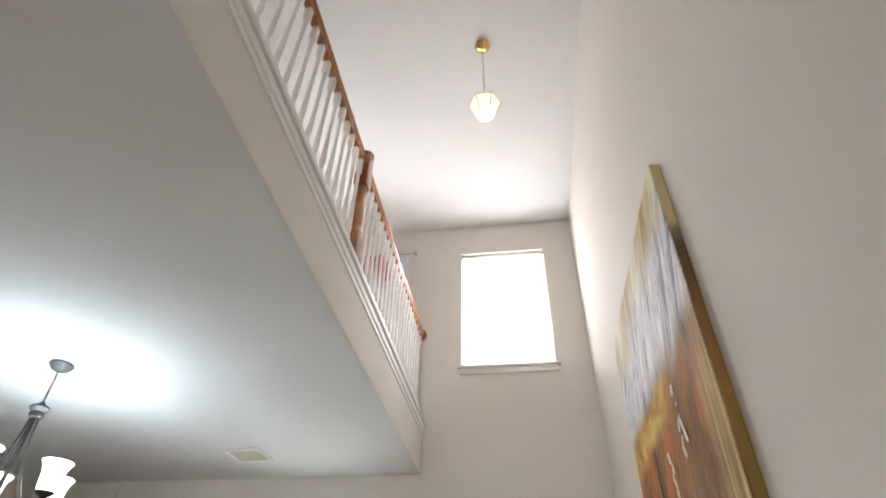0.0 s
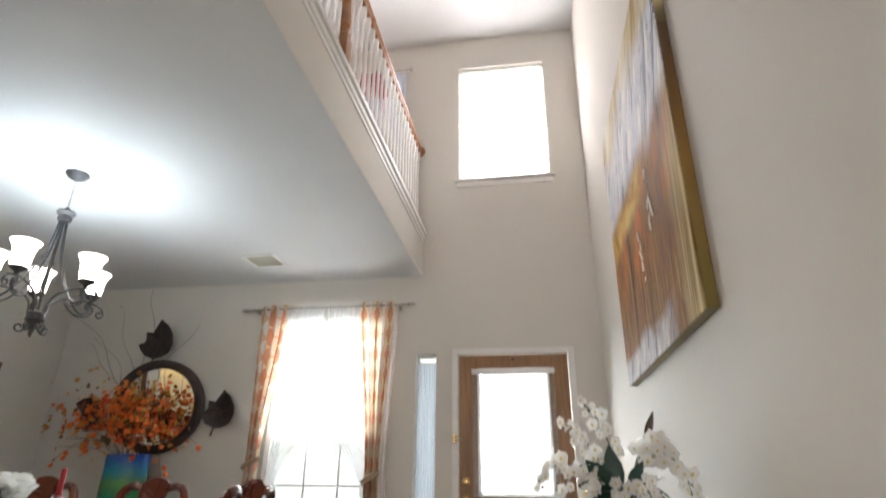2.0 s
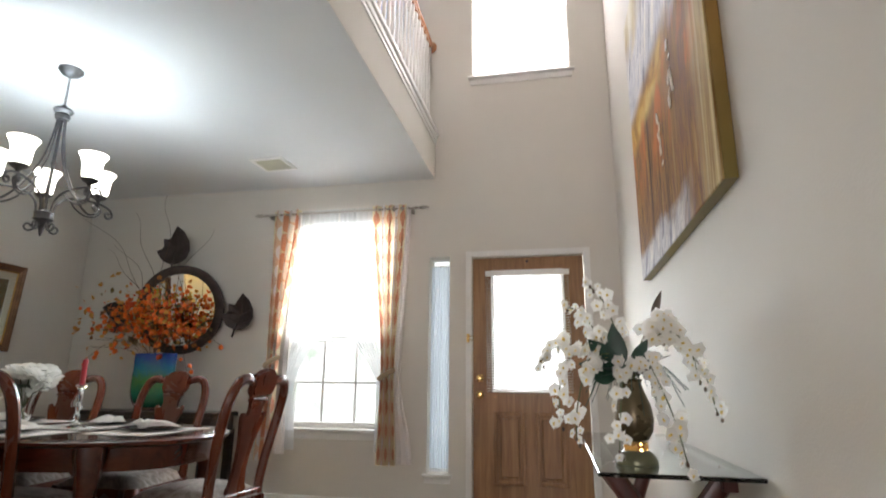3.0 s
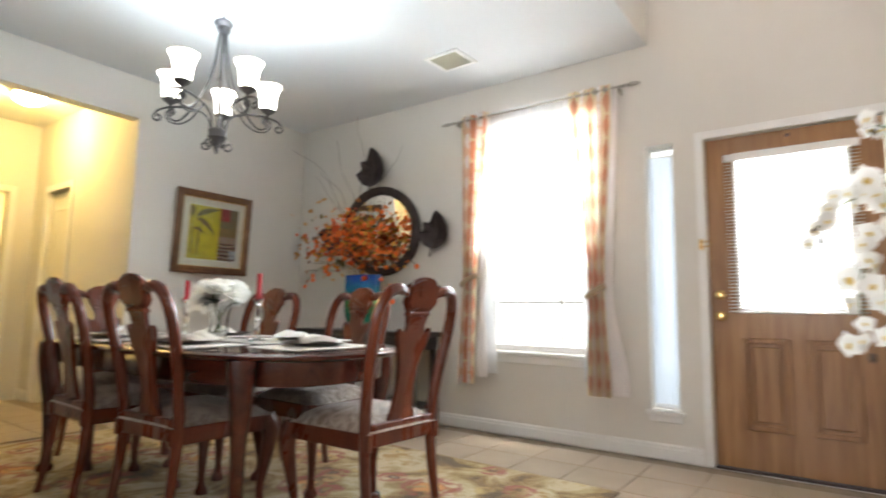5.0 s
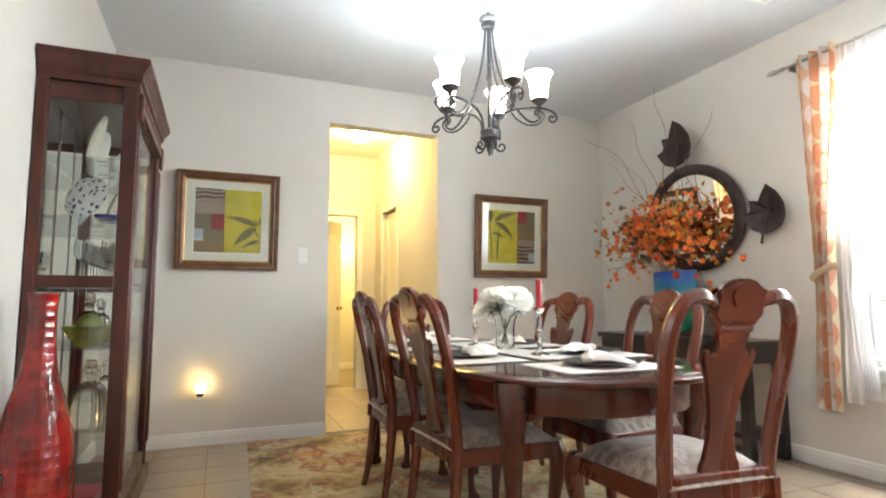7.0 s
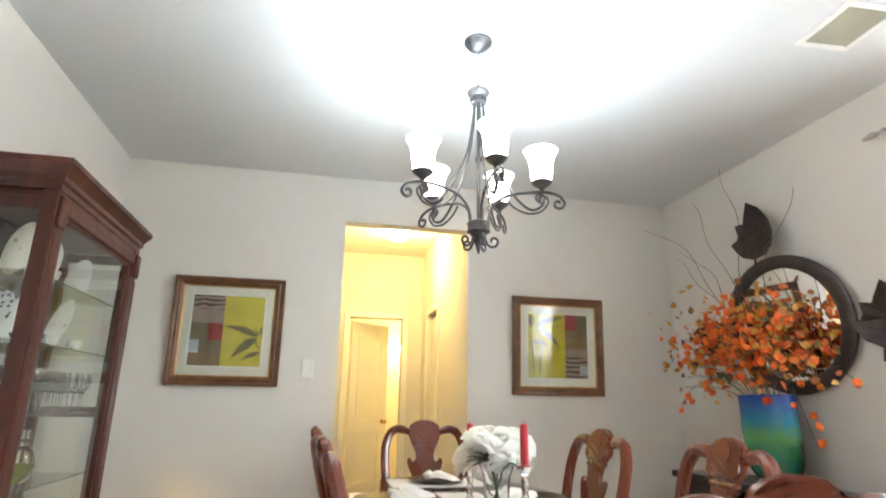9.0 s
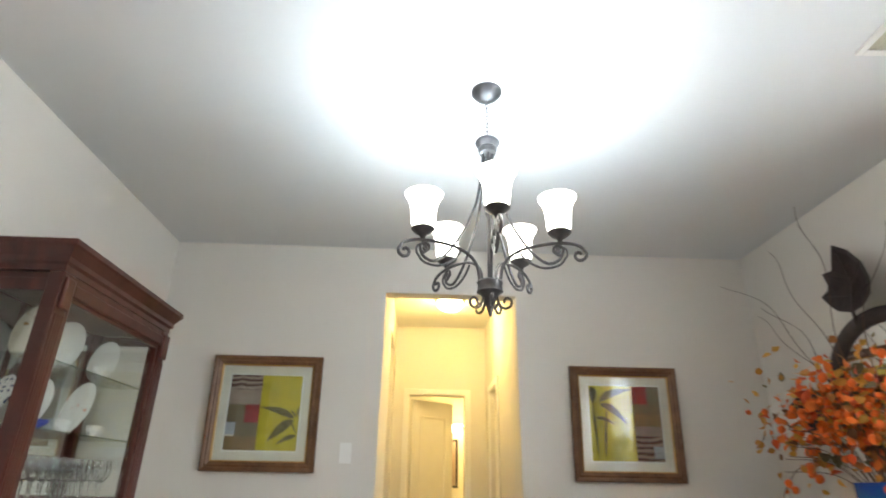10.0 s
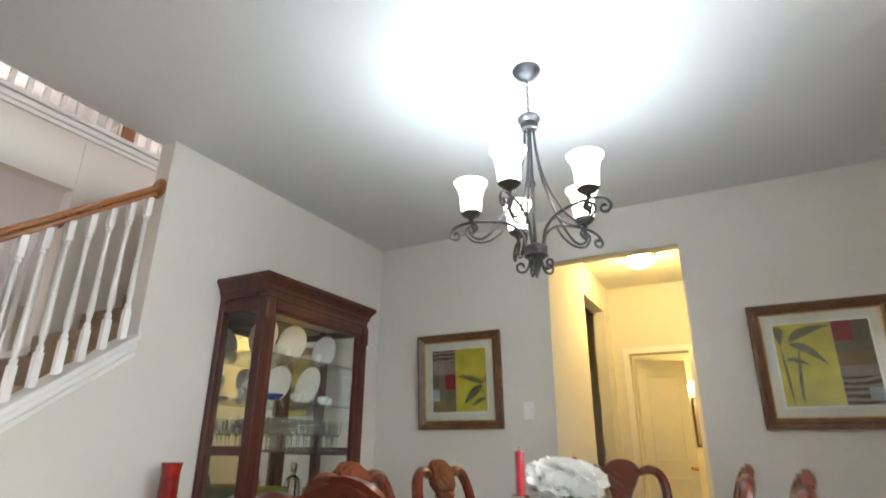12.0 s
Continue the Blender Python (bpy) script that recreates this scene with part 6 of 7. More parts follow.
# ---- mirror, sideboard and autumn flowers ----
mir = thing("wall_mirror", pose(-3.43, N - 0.052, 1.635, 6), "round mirror in a dark bronze frame with three cast leaves", "mirror")
R0, R1 = 0.445, 0.36
bm = bmesh.new()
n = 48
prof = [(R1, 0.006), (R1, 0.020), (R1 + 0.02, 0.030), (R0 - 0.03, 0.034), (R0, 0.022), (R0, 0.0)]
rings = [[bm.verts.new((r * math.cos(2 * math.pi * k / n), -d, r * math.sin(2 * math.pi * k / n))) for k in range(n)] for r, d in prof]
for a, c in zip(rings, rings[1:]):
    for k in range(n):
        bm.faces.new((a[k], a[(k + 1) % n], c[(k + 1) % n], c[k]))
part("frame", bm, M_CAST, mir, "", True).matrix_basis = Matrix.Diagonal((1.03, 1, 0.92, 1))
part("mirror_glass", lathe([(0, 0.004), (R1 + 0.01, 0.004), (R1 + 0.01, 0.010), (0, 0.010)], 48, m=pose(0, 0, 0, 90)), M_MIRROR, mir).matrix_basis = Matrix.Diagonal((1.03, 1, 0.92, 1))
LEAF = [(0.0, 0.0), (0.095, 0.011), (0.185, 0.055), (0.225, 0.13), (0.218, 0.218), (0.158, 0.305), (0.07, 0.36), (0.016, 0.294), (-0.022, 0.24), (-0.11, 0.246), (-0.104, 0.179), (-0.126, 0.153), (-0.20, 0.135), (-0.158, 0.076), (-0.11, 0.033)]


def cast_leaf(m, s=1.0):
    """A cupped metal leaf: smooth on one side, two sharp lobes on the other."""
    bm = bmesh.new()
    c = bm.verts.new((0.045, -0.012, 0.16))
    mids = [bm.verts.new((0.045 + (x - 0.045) * 0.55, -0.022, 0.16 + (z - 0.16) * 0.55)) for x, z in LEAF]
    rim = [bm.verts.new((x, -0.050 - 0.02 * (z / 0.33) ** 2, z)) for x, z in LEAF]
    back = [bm.verts.new((x * 0.98, -0.042 - 0.018 * (z / 0.33) ** 2, z * 0.985 + 0.002)) for x, z in LEAF]
    hind = bm.verts.new((0.045, -0.004, 0.16))
    k = len(rim)
    for i in range(k):
        j = (i + 1) % k
        bm.faces.new((c, mids[i], mids[j]))
        bm.faces.new((mids[i], rim[i], rim[j], mids[j]))
        bm.faces.new((rim[i], back[i], back[j], rim[j]))
        bm.faces.new((back[i], hind, back[j]))
    tube([(-0.04, -0.02, -0.07), (0.0, -0.045, 0.0), (0.045, -0.016, 0.16), (0.066, -0.060, 0.34)], [0.010, 0.009, 0.007, 0.003], 6, bm)
    for x, z in ((0.19, 0.10), (0.20, 0.22), (-0.16, 0.125), (-0.09, 0.23)):
        tube([(0.03, -0.022, z * 0.6), (x, -0.050, z)], 0.0045, 5, bm)
    o = part("cast_leaf", bm, M_CAST, mir, "dark cast metal leaf")
    o.matrix_basis = m @ Matrix.Diagonal((0.82 * s, 1, s, 1))


cast_leaf(pose(-0.078, 0, 0.415, 0, 0, 0), 1.0)
cast_leaf(pose(0.59, 0, -0.19, 0, 6, 0), 0.92)
cast_leaf(pose(-0.50, 0, -0.12, 0, -70, 0), 0.85)

sb = thing("sideboard", pose(-4.20, 6.0, 0), "dark espresso console sideboard under the mirror", "sideboard")
part("top", boxed(0, 1.45, 0, 0.375, 0.705, 0.745, 0.005), M_ESPRESSO, sb)
part("apron", boxed(0.03, 1.42, 0.02, 0.355, 0.60, 0.7045, 0.004), M_ESPRESSO, sb)
for x in (0.015, 1.375):
    for y in (0.01, 0.305):
        part("leg", boxed(x, x + 0.06, y, y + 0.06, 0, 0.5995, 0.004), M_ESPRESSO, sb)
part("lower_shelf", boxed(0.03, 1.42, 0.03, 0.345, 0.14, 0.17, 0.004), M_ESPRESSO, sb)

av = thing("autumn_arrangement", pose(-3.475, 6.17, 0.7455), "blue and green glass pillow vase with orange autumn leaves", "flower arrangement")
part("stand", boxed(-0.10, 0.10, -0.05, 0.05, 0.0, 0.022, 0.006), M_CAST, av, "low dark vase stand")
for sx in (-1, 1):
    part("stand_arm", tube(smooth_line([(sx * 0.06, 0, 0.012), (sx * 0.15, 0, 0.035), (sx * 0.205, 0, 0.12), (sx * 0.214, 0, 0.24)], 4), 0.005, 6), M_CAST, av, "", True)
vb = oval_stack([(0.06, 0.020, 0.0225), (0.12, 0.036, 0.034), (0.165, 0.046, 0.070), (0.193, 0.052, 0.13), (0.203, 0.054, 0.20), (0.203, 0.054, 0.31), (0.199, 0.050, 0.318), (0.203, 0.050, 0.48), (0.196, 0.043, 0.48), (0.196, 0.043, 0.40)], 3.0, 40)
part("vase", vb, M_BLUE_VASE, av, "blue and green painted vase", True)
rng = random.Random(33)
for k in range(26):
    a = rng.uniform(-1.25, 1.25)
    l = rng.uniform(0.45, 0.85)
    end = (math.sin(a) * l * 0.95 - 0.02, rng.uniform(-0.20, 0.06), 0.46 + math.cos(a) * l * 0.74 - abs(a) * 0.08)
    mid = (end[0] * 0.45, end[1] * 0.6, 0.46 + (end[2] - 0.46) * 0.75)
    part("branch", tube(smooth_line([(end[0] * 0.12, 0, 0.40), mid, end], 4), 0.0022, 5), M_TWIG, av)
for x, top, s in ((-0.92, 1.78, 1), (-0.42, 1.80, -1), (-0.52, 1.50, 1), (-0.04, 1.95, 1), (0.46, 1.60, -1), (-0.66, 1.46, -1)):
    pts = [(x * t * (0.35 + 0.65 * t) + 0.05 * s * t ** 0.5 * math.sin(12 * t + x), -0.02 - 0.03 * t, 0.44 + (top - 0.46) * t * (1.3 - 0.3 * t)) for t in [k / 18 for k in range(19)]]
    part("curly_twig", tube(pts, [0.0034 - 0.0022 * k / 18 for k in range(19)], 5), M_TWIG, av)


def scatter_leaves(count, centre, spread, size, seed, droop=0.0):
    rng = random.Random(seed)
    bm = bmesh.new()
    for _ in range(count):
        x = rng.gauss(0, 1) * spread[0]
        p = (centre[0] + max(-1.9 * spread[0], min(1.9 * spread[0], x)), centre[1] + rng.gauss(0, 1) * spread[1], centre[2] + rng.gauss(0, 1) * spread[2] - droop * x * x)
        l = rng.uniform(*size)
        leaf_bm(l, l * rng.uniform(0.7, 0.95), bm, pose(*p, rng.uniform(0, 360), rng.uniform(-70, 70), rng.uniform(0, 360)), rng.uniform(-0.2, 0.5), rng.uniform(0.1, 0.5))
    return bm


for seed, count, centre, spread, size, droop, mat, label in (
        (5, 330, (-0.06, -0.09, 0.80), (0.28, 0.07, 0.105), (0.034, 0.062), 0.10, M_AUTUMN, "orange and rust leaves"),
        (15, 90, (-0.02, -0.06, 0.68), (0.20, 0.06, 0.08), (0.04, 0.066), 0.0, M_AUTUMN, "deep rust leaves low down"),
        (6, 110, (-0.16, -0.08, 0.90), (0.34, 0.07, 0.12), (0.03, 0.054), 0.25, M_AUTUMN_TIP, "yellow and tan leaves"),
        (11, 26, (-0.10, -0.09, 0.56), (0.33, 0.07, 0.07), (0.03, 0.05), 0.0, M_AUTUMN_TIP, "hanging tan leaves")):
    o = part("leaves", scatter_leaves(count, centre, spread, size, seed, droop), mat, av, label)
    o["kind"] = "stuff"
lantern = lathe([(0, -0.020), (0.010, -0.014), (0.018, 0.0), (0.019, 0.008), (0.012, 0.018), (0.004, 0.024), (0, 0.025)], 7)
lantern_me = bpy.data.meshes.new("seed_lantern")
lantern.to_mesh(lantern_me)
lantern.free()
lantern_me.materials.append(plain("orange_seed_lantern", (0.78, 0.15, 0.02), 0.5, vary=0.25, scale=20))
lantern_me.shade_smooth()
spots = [(0.37, 0.42), (0.42, 0.37), (0.43, 0.32), (0.44, 0.24), (0.33, 0.53), (0.70, 0.52), (-0.55, 0.44), (-0.60, 0.38), (-0.44, 0.47), (-0.38, 0.52), (-0.32, 0.55)]
rng = random.Random(52)
spots += [(rng.gauss(-0.06, 0.26), rng.gauss(0.79, 0.10)) for _ in range(70)]
for x, z in spots:
    o = new("seed_lantern", lantern_me)
    o.parent = av
    o.matrix_basis = pose(x, rng.uniform(-0.20, -0.06), z, rng.uniform(-40, 40), rng.uniform(-40, 40), 0) @ Matrix.Scale(rng.uniform(0.8, 1.25), 4)
for line in ([(0.10, -0.08, 0.62), (0.30, -0.13, 0.60), (0.38, -0.14, 0.44), (0.44, -0.14, 0.26)], [(-0.12, -0.08, 0.60), (-0.40, -0.12, 0.56), (-0.55, -0.13, 0.46), (-0.61, -0.13, 0.39)], [(0.15, -0.08, 0.66), (0.45, -0.12, 0.68), (0.70, -0.13, 0.54)]):
    part("branch", tube(smooth_line(line, 4), 0.0020, 5), M_TWIG, av)

# ---- entry: painting, console, orchids ----
art = thing("abstract_painting", pose(E_ - 0.001, 4.206, 2.335), "large abstract canvas in gold, umber and pale blue", "painting")
part("canvas", boxed(-0.044, -0.038, -0.787, 0.787, -0.785, 0.785, 0.003), M_CANVAS, art)
part("stretcher_edge", boxed(-0.0375, 0.0, -0.786, 0.786, -0.784, 0.784, 0.002), M_CANVAS_SIDE, art, "gold painted canvas edge")
rng = random.Random(71)
dab_mat = plain("cream_paint_dab", (0.72, 0.66, 0.54), 0.55, vary=0.15, scale=40)
for y, z, n in ((-0.27, -0.04, 5), (-0.24, -0.18, 3), (0.02, -0.22, 5)):
    for k in range(n):
        dab = slab([(-0.012, 0), (0.0, -0.006), (0.013, 0.004), (0.010, 0.040), (-0.002, 0.047), (-0.013, 0.036)], 0.004, m=pose(-0.0465, y + rng.uniform(-0.012, 0.012) - 0.012 * k, z - 0.052 * k, rng.uniform(-14, 14), 0, 90))
        part("paint_dab", dab, dab_mat, art, "thick cream paint dab")

con = thing("console_table", pose(0.0, 4.15, 0), "console table with a smoked glass top on dark wooden legs", "console table")
GX0, GX1 = 0.075, E_ - 0.012
part("glass_top", boxed(GX0, GX1, -0.70, 0.70, 0.748, 0.760, 0.004), M_TABLE_GLASS, con, "smoked glass top")
for s in (-1, 1):
    y = s * 0.50
    for flip in (0, 1):
        line = [(GX0 + 0.06, y, 0.0), (GX0 + 0.16, y, 0.20), ((GX0 + GX1) / 2, y, 0.40), (GX1 - 0.14, y, 0.60), (GX1 - 0.04, y, 0.745)]
        if flip:
            line = [(GX0 + GX1 - x, yy + 0.035, z) for x, yy, z in line]
        part("curved_leg", tube(smooth_line(line, 5), 0.030, 8, flat=0.7, up=(0, 1, 0)), M_CABINET, con, "", True)
part("stretcher", boxed((GX0 + GX1) / 2 - 0.02, (GX0 + GX1) / 2 + 0.02, -0.50, 0.50, 0.37, 0.42, 0.006), M_CABINET, con)
part("top_rail", boxed(GX1 - 0.07, GX1 - 0.03, -0.55, 0.55, 0.70, 0.7475, 0.005), M_CABINET, con)

orc = thing("orchid_arrangement", pose(0.20, 3.65, 0.7605) @ Matrix.Diagonal((0.77, 0.77, 0.84, 1)), "white silk orchids with magnolia leaves in a bronze vase", "flower arrangement")
part("foot", lathe([(0, 0), (0.078, 0.0), (0.080, 0.008), (0.074, 0.022), (0.060, 0.038), (0.046, 0.046), (0, 0.046)], 28), plain("green_bronze", (0.16, 0.16, 0.10), 0.3, 0.7, 0.2, 12), orc, "", True)
part("band", lathe([(0.044, 0.0462), (0.046, 0.05), (0.046, 0.072), (0.044, 0.076), (0, 0.076)], 28), glass("amber_glass", (0.85, 0.45, 0.12), 0.02), orc, "amber glass band", True)
part("vase", lathe([(0.030, 0.0765), (0.048, 0.080), (0.068, 0.11), (0.074, 0.15), (0.066, 0.20), (0.044, 0.25), (0.036, 0.275), (0.042, 0.29), (0.036, 0.29), (0.030, 0.27), (0, 0.26)], 28), plain("bronze_glaze", (0.13, 0.10, 0.055), 0.28, 0.6, 0.3, 10), orc, "bronze vase", True)


def orchid_mesh():
    bm = bmesh.new()
    for k in range(5):
        wide = 0.040 if k in (1, 4) else 0.026
        leaf_bm(0.032, wide, bm, pose(0, 0, 0.001 * k, 0, 0, 72 * k + 90) @ pose(-0.003, 0, 0, 0, -14, 0), 0.2, 0.12)
    white = len(bm.faces)
    leaf_bm(0.016, 0.014, bm, pose(0, 0, 0.002, 0, 0, -90) @ pose(0, 0, 0, 0, -40, 0), -0.2, 0.5)
    lathe([(0, 0.0), (0.004, 0.002), (0.004, 0.008), (0, 0.010)], 6, bm)
    bm.faces.ensure_lookup_table()
    for f in bm.faces[white:]:
        f.material_index = 1
    me = bpy.data.meshes.new("orchid_bloom")
    bm.to_mesh(me)
    bm.free()
    me.materials.append(M_PETAL)
    me.materials.append(M_YELLOW)
    me.shade_smooth()
    return me


bloom = orchid_mesh()
rng = random.Random(17)
sprays = [
    [(0, 0, 0.27), (-0.10, -0.02, 0.42), (-0.21, -0.05, 0.40), (-0.28, -0.08, 0.28), (-0.29, -0.10, 0.14)],
    [(0, 0, 0.27), (-0.08, -0.06, 0.38), (-0.17, -0.10, 0.34), (-0.22, -0.13, 0.20), (-0.23, -0.14, 0.09)],
    [(0, 0, 0.27), (-0.10, 0.10, 0.45), (-0.18, 0.14, 0.56), (-0.25, 0.16, 0.60)],
    [(0, 0, 0.27), (-0.04, 0.02, 0.45), (-0.08, 0.03, 0.58), (-0.14, 0.03, 0.66)],
    [(0, 0, 0.27), (0.07, -0.05, 0.42), (0.14, -0.10, 0.46), (0.19, -0.16, 0.40), (0.21, -0.20, 0.28)],
    [(0, 0, 0.27), (0.06, 0.08, 0.44), (0.12, 0.16, 0.50), (0.17, 0.22, 0.44)],
    [(0, 0, 0.27), (0.03, -0.10, 0.36), (0.06, -0.20, 0.30), (0.10, -0.28, 0.16), (0.12, -0.32, 0.04)],
    [(0, 0, 0.27), (-0.03, -0.10, 0.34), (-0.06, -0.16, 0.22), (-0.08, -0.19, 0.06)],
    [(0, 0, 0.27), (0.08, -0.02, 0.48), (0.13, -0.04, 0.50), (0.18, -0.07, 0.47)],
    [(0, 0, 0.27), (-0.14, 0.04, 0.40), (-0.28, 0.06, 0.42), (-0.36, 0.06, 0.36)],
    [(0, 0, 0.27), (0.08, -0.03, 0.45), (0.17, -0.06, 0.43), (0.25, -0.08, 0.32), (0.28, -0.10, 0.18)],
]
for line in sprays:
    pts = smooth_line([(x * 0.98 if x < 0 else x, y, 0.27 + (z - 0.27) * (0.95 if z > 0.27 else 1.0)) for x, y, z in line], 9)
    part("stem", tube(pts, 0.0024, 5), M_STEM, orc)
    count = len(pts)
    for k in range(int(count * 0.32), count):
        if rng.random() < 0.22:
            continue
        for _ in range(rng.choice((1, 1, 2)) if k < count - 4 else 1):
            o = new("orchid_bloom", bloom)
            o.parent = orc
            p = pts[k] + Vector((rng.uniform(-0.032, 0.032), rng.uniform(-0.04, 0.03), rng.uniform(-0.03, 0.03)))
            p.x = min(p.x, (E_ - 0.20) / 0.77 - 0.07)
            s = rng.uniform(0.64, 1.02) * (1.0 if k < count - 5 else 0.8)
            o.matrix_basis = pose(*p, rng.uniform(55, 110), rng.uniform(-25, 25), rng.uniform(-70, 40)) @ Matrix.Scale(s, 4)
    for k in range(2):
        e = pts[-1]
        part("bud", lathe([(0, 0), (0.006, 0.006), (0.005, 0.014), (0, 0.018)], 8, m=pose(e.x + 0.012 * k, e.y - 0.01 * k, e.z - 0.012 - 0.02 * k)), M_BROWN_LEAF, orc)
for a, el, l, w, mat in ((225, 18, 0.18, 0.08, M_LEAF), (320, 18, 0.15, 0.07, M_BROWN_LEAF), (345, 40, 0.15, 0.065, M_BROWN_LEAF), (220, 10, 0.15, 0.06, M_LEAF), (30, 40, 0.16, 0.07, M_LEAF), (120, 30, 0.18, 0.07, M_BROWN_LEAF)):
    part("leaf", leaf_bm(l, w, None, pose(0, 0, 0.30, 0, 0, a) @ pose(0.02, 0, 0, 0, -el, 0), 0.2, 0.22), mat, orc, "", True)
for a, el, l in ((186, 48, 0.165), (200, 84, 0.175), (182, 14, 0.155), (205, -8, 0.12), (330, 66, 0.13)):
    part("leaf", leaf_bm(l, 0.084, None, pose(-0.02, -0.05, 0.31, 0, 0, a) @ pose(0.03, 0, 0, 0, -el, 0) @ pose(0, 0, 0, 62), 0.08, 0.18), M_LEAF, orc, "glossy dark green leaf", True)
part("leaf_stem", tube(smooth_line([(0, 0, 0.28), (0.05, -0.01, 0.42), (0.10, -0.02, 0.50)], 5), 0.004, 6), M_TWIG, orc)
part("leaf", leaf_bm(0.13, 0.055, None, pose(0.10, -0.02, 0.49, 0, -72, 30), 0.05, 0.25), M_BROWN_LEAF, orc, "", True)
for k in range(26):
    a = radians(360 * k / 26)
    l = rng.uniform(0.12, 0.22)
    pts = smooth_line([(0, 0, 0.28), (math.cos(a) * l * 0.5, math.sin(a) * l * 0.5, 0.34), (min(0.19, math.cos(a) * l), math.sin(a) * l, 0.28 - 0.12 * rng.random())], 4)
    part("grass_blade", tube(pts, 0.0016, 4), M_LEAF, orc)

# ---- entry pendant ----
pen = thing("pendant_light", pose(-0.27, 4.17, TOP), "brass pendant with a lit faceted glass lantern", "pendant light")
part("canopy", lathe([(0, -0.001), (0.062, -0.001), (0.062, -0.012), (0.050, -0.022), (0.020, -0.038), (0, -0.042)], 24), M_BRASS, pen, "", True)
for k in range(34):
    z = -0.048 - k * 0.0185
    ring = [(0.006 * math.cos(a), 0, z + 0.012 * math.sin(a)) for a in [2 * math.pi * i / 10 for i in range(11)]]
    o = part("chain_link", tube(ring, 0.0018, 5, up=(0, 1, 0)), M_BRASS, pen)
    o.matrix_basis = pose(0, 0, 0, 0, 0, 90 * (k % 2))
LAN = [(0.045, -0.707), (0.115, -0.802), (0.075, -0.907)]
for k in range(6):
    a0, a1 = math.pi * k / 3, math.pi * (k + 1) / 3
    for (r0, z0), (r1, z1) in zip(LAN, LAN[1:]):
        bm = bmesh.new()
        bm.faces.new([bm.verts.new((r * math.cos(a), r * math.sin(a), z)) for r, z, a in ((r0, z0, a0), (r0, z0, a1), (r1, z1, a1), (r1, z1, a0))])
        part("lantern_pane", bm, M_LANTERN, pen)
    part("lantern_bar", tube([(r * math.cos(a0), r * math.sin(a0), z) for r, z in LAN], 0.0045, 5), M_BRASS, pen)
part("lantern_cap", lathe([(0, -0.67), (0.012, -0.675), (0.047, -0.704), (0.047, -0.710), (0, -0.710)], 6), M_BRASS, pen)
for r, z in LAN[1:]:
    part("lantern_ring", tube([(r * math.cos(math.pi * k / 3), r * math.sin(math.pi * k / 3), z) for k in range(7)], 0.003, 5), M_BRASS, pen)

# ---- hall ----
hl = thing("hall_light", pose(-5.75, 4.28, CEIL), "lit frosted dome ceiling light in the hall", "ceiling light")
part("base", lathe([(0, -0.001), (0.13, -0.001), (0.135, -0.02), (0.12, -0.028), (0, -0.028)], 28), M_BRASS, hl, "", True)
part("dome", lathe([(0.118, -0.029), (0.122, -0.05), (0.105, -0.085), (0.06, -0.11), (0, -0.118)], 28), M_HALL_SHADE, hl, "lit frosted dome", True)


def panel_door(name, m, w, h, label):
    d = thing(name, m, label, "door", "", "structure")
    part("door_leaf", boxed(0, w, -0.018, 0.018, 0.01, h, 0.003), M_HALL_DOOR, d)
    for z0, z1 in ((0.18, 0.85), (1.0, h - 0.16)):
        for s in (-1, 1):
            b = bmesh.new()
            for q in ((0.10, 0.12, z0, z1), (w - 0.12, w - 0.10, z0, z1), (0.12, w - 0.12, z0, z0 + 0.02), (0.12, w - 0.12, z1 - 0.02, z1)):
                box(b, q[0], q[1], s * 0.018 if s > 0 else -0.026, 0.026 if s > 0 else -0.018, q[2], q[3], 0.003)
            part("panel_moulding", b, M_HALL_DOOR, d)
    for s in (-1, 1):
        part("door_knob", lathe([(0, 0), (0.026, 0), (0.026, 0.006), (0.010, 0.010), (0.010, 0.034), (0.024, 0.044), (0.026, 0.056), (0.016, 0.066), (0, 0.067)], 18, m=pose(w - 0.06, s * 0.018, 0.94, -90 * s)), M_BRASS, d, "brass knob", True)
    return d


panel_door("bathroom_door", pose(-6.90, 3.95, 0, 0, 0, 128), 0.56, 2.02, "white painted panel door standing half open")
panel_door("closet_door", pose(-6.41, 4.78, 0), 0.52, 2.02, "white painted closet door, closed")
vl = thing("vanity_light", pose(-8.88, 4.55, 1.95), "bathroom wall light with lit glass shades", "wall light")
part("bar", boxed(0, 0.03, -0.32, 0.32, -0.03, 0.03, 0.008), M_STEEL, vl)
for k in range(3):
    part("shade", lathe([(0.025, -0.10), (0.055, -0.09), (0.06, -0.03), (0.035, 0.01), (0, 0.02)], 16, m=pose(0.09, -0.22 + 0.22 * k, 0)), M_BATH_SHADE, vl, "lit glass shade", True)
tb = thing("wall_picture", pose(-8.895, 4.28, 1.15, 0, 0, 90), "narrow dark-framed picture on the bathroom wall", "picture")
part("frame", mitred_frame(0.30, 0.62, 0.03, 0.02), M_ESPRESSO, tb)
part("print", boxed(0.03, 0.27, -0.006, -0.002, 0.03, 0.59), PRINT["mauve"], tb)
sh = thing("pantry_shelf", pose(-6.4, 2.45, 0), "dark pantry shelf unit with a few boxes", "shelf")
for x in (0.0, 0.58):
    part("upright", boxed(x, x + 0.02, 0, 0.3, 0, 1.9, 0.003), M_ESPRESSO, sh)
for z in (0.3, 0.75, 1.2, 1.65):
    part("shelf_board", boxed(0.021, 0.579, 0, 0.3, z, z + 0.02, 0.003), M_ESPRESSO, sh)
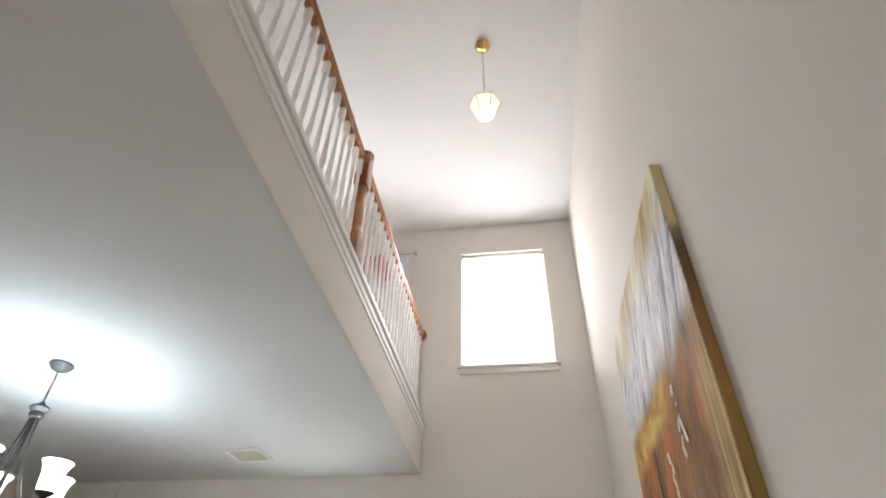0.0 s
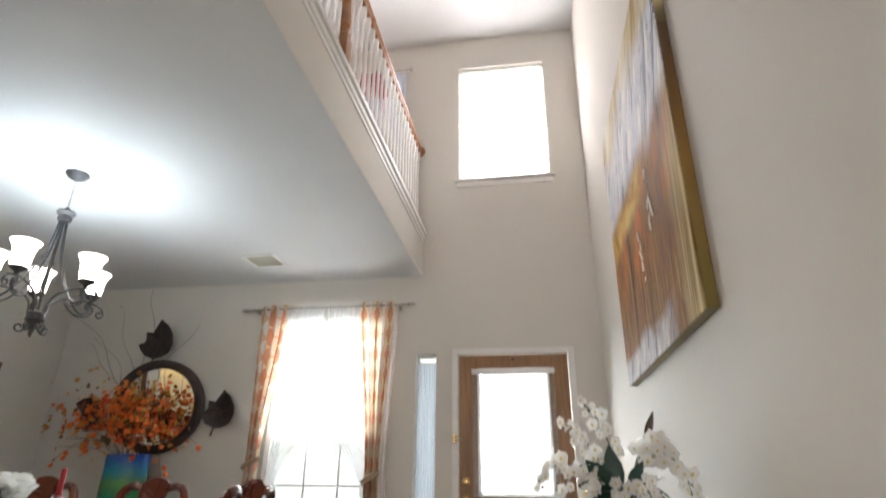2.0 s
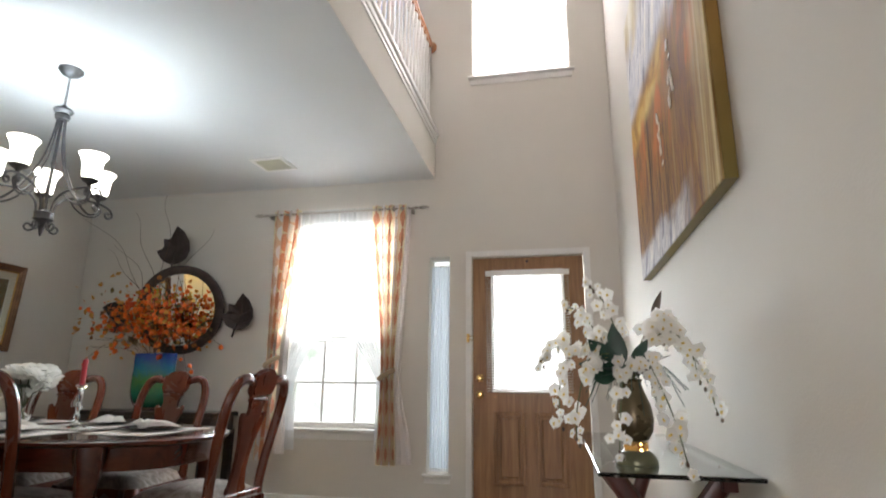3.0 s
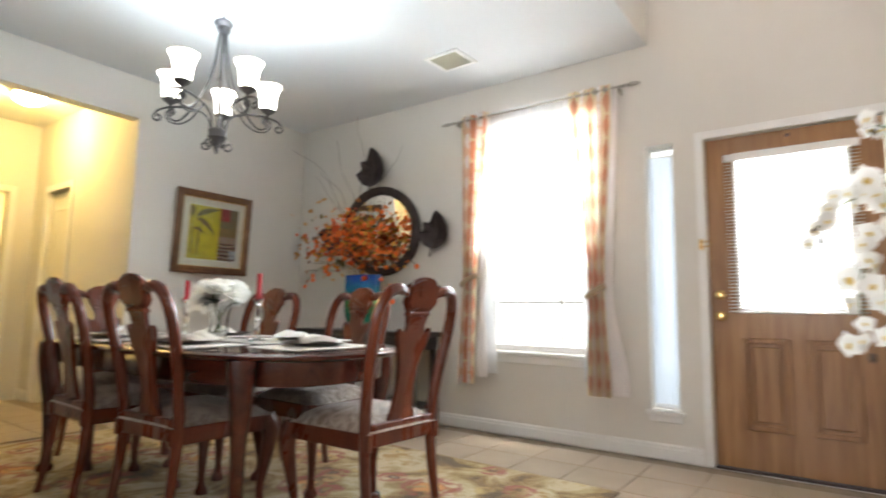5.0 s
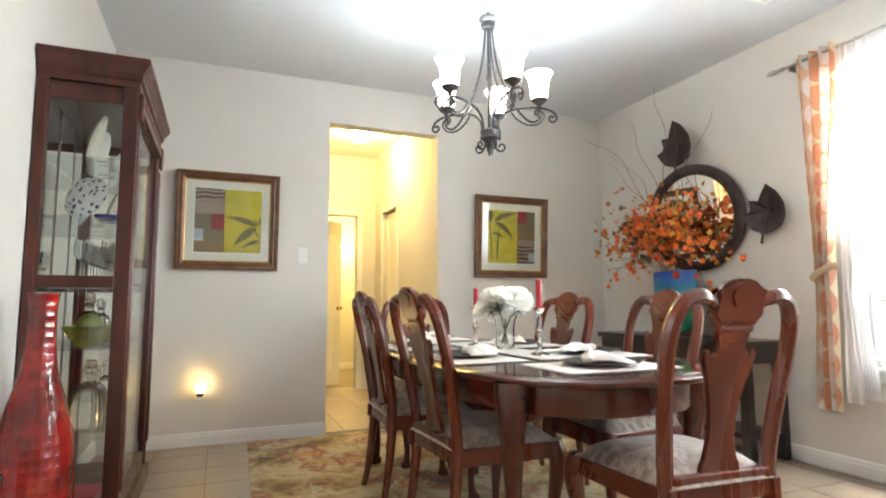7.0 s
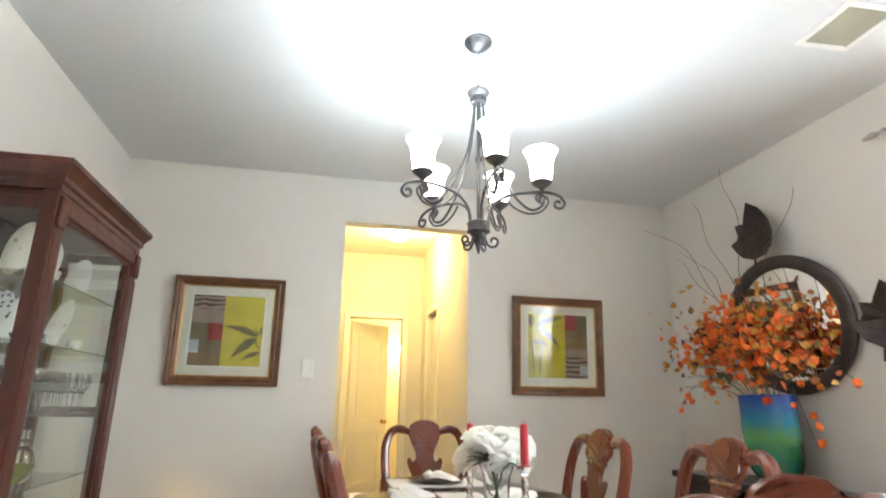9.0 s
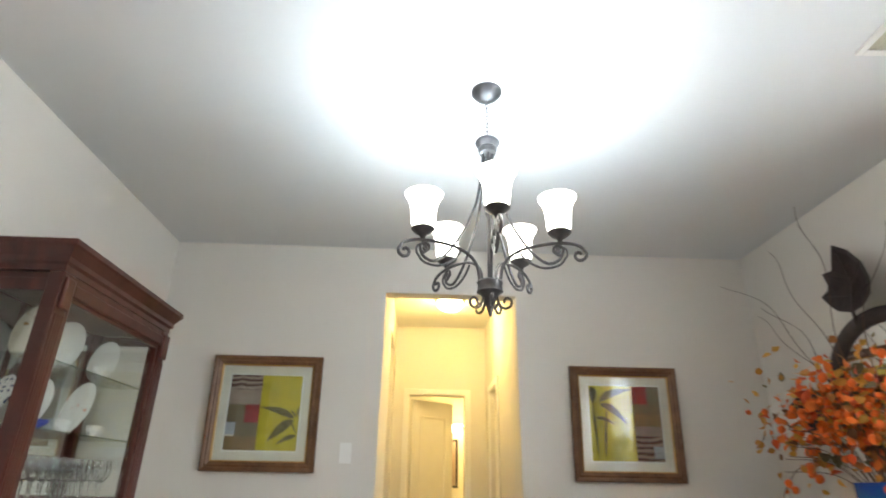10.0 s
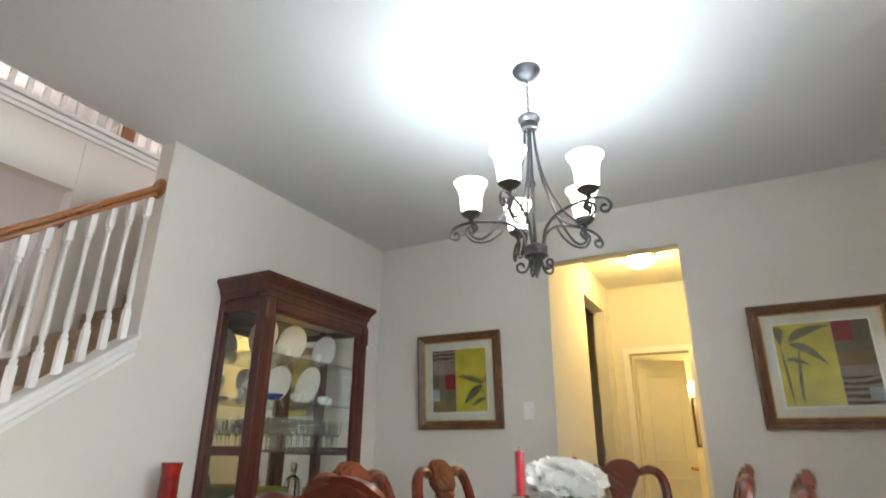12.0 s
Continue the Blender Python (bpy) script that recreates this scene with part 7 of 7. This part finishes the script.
for x, z, w, h, mat in ((0.08, 1.2205, 0.14, 0.22, M_RED_CLOTH), (0.28, 1.2205, 0.2, 0.16, M_LINEN), (0.1, 0.7705, 0.2, 0.25, M_WHITE), (0.36, 0.7705, 0.12, 0.2, M_CAST)):
    bx = part("storage_box", boxed(0, w, 0, 0.2, 0, h, 0.004), mat)
    bx.matrix_basis = pose(-6.4 + x, 2.5, z)
    tagged(bx, "small packaged box on the pantry shelf", "box", "pantry boxes")

# ---- floor tiles ----
TS, JOINT = 0.33, 0.006
bm = boxed(0, TS - JOINT, 0, TS - JOINT, -0.0118, 0.0, 0.0)
top = [e for e in bm.edges if all(v.co.z > -0.001 for v in e.verts)]
bmesh.ops.bevel(bm, geom=top, offset=0.0018, segments=1, affect="EDGES")
tile_me = bpy.data.meshes.new("floor_tile")
bm.to_mesh(tile_me)
rest_verts, rest_faces = [], []
proto = [v.co.copy() for v in bm.verts]
proto_faces = [[v.index for v in f.verts] for f in bm.faces]
bm.free()
tile_me.materials.append(M_TILE)
ORX, ORY = -4.0 - 9 * TS, 2.94 - 18 * TS


def tile_spot(x, y):
    inside = (W < x + TS / 2 < E_ and -3.0 < y + TS / 2 < N) or (-8.9 < x + TS / 2 < W and 3.755 < y + TS / 2 < 4.725)
    return inside


def full(x, y):
    if x + TS / 2 < W:
        return y > 3.755 and y + TS < 4.725
    return x > W and x + TS < E_ and y + TS < N


for i in range(24):
    for j in range(29):
        x, y = ORX + i * TS, ORY + j * TS
        if not tile_spot(x, y):
            continue
        under = -4.3 < x < -1.4 and 3.2 < y < 5.15
        if full(x, y) and y > 2.2 and not under and x > W - 0.1:
            o = new("floor_tile", tile_me)
            o.parent = floor
            o.matrix_basis = pose(x, y, 0)
        else:
            low_x, high_x = (W if x + TS / 2 > W else -8.9), (E_ if x + TS / 2 > W else W)
            low_y, high_y = (-3.0, N) if x + TS / 2 > W else (3.755, 4.725)
            k = len(rest_verts)
            rest_verts += [(min(high_x, max(low_x, v.x + x)), min(high_y, max(low_y, v.y + y)), v.z) for v in proto]
            rest_faces += [[k + q for q in f] for f in proto_faces]
me = bpy.data.meshes.new("floor_tiles")
me.from_pydata(rest_verts, [], rest_faces)
me.materials.append(M_TILE)
o = new("floor_tiles", me)
o.parent = floor
o["kind"] = "stuff"
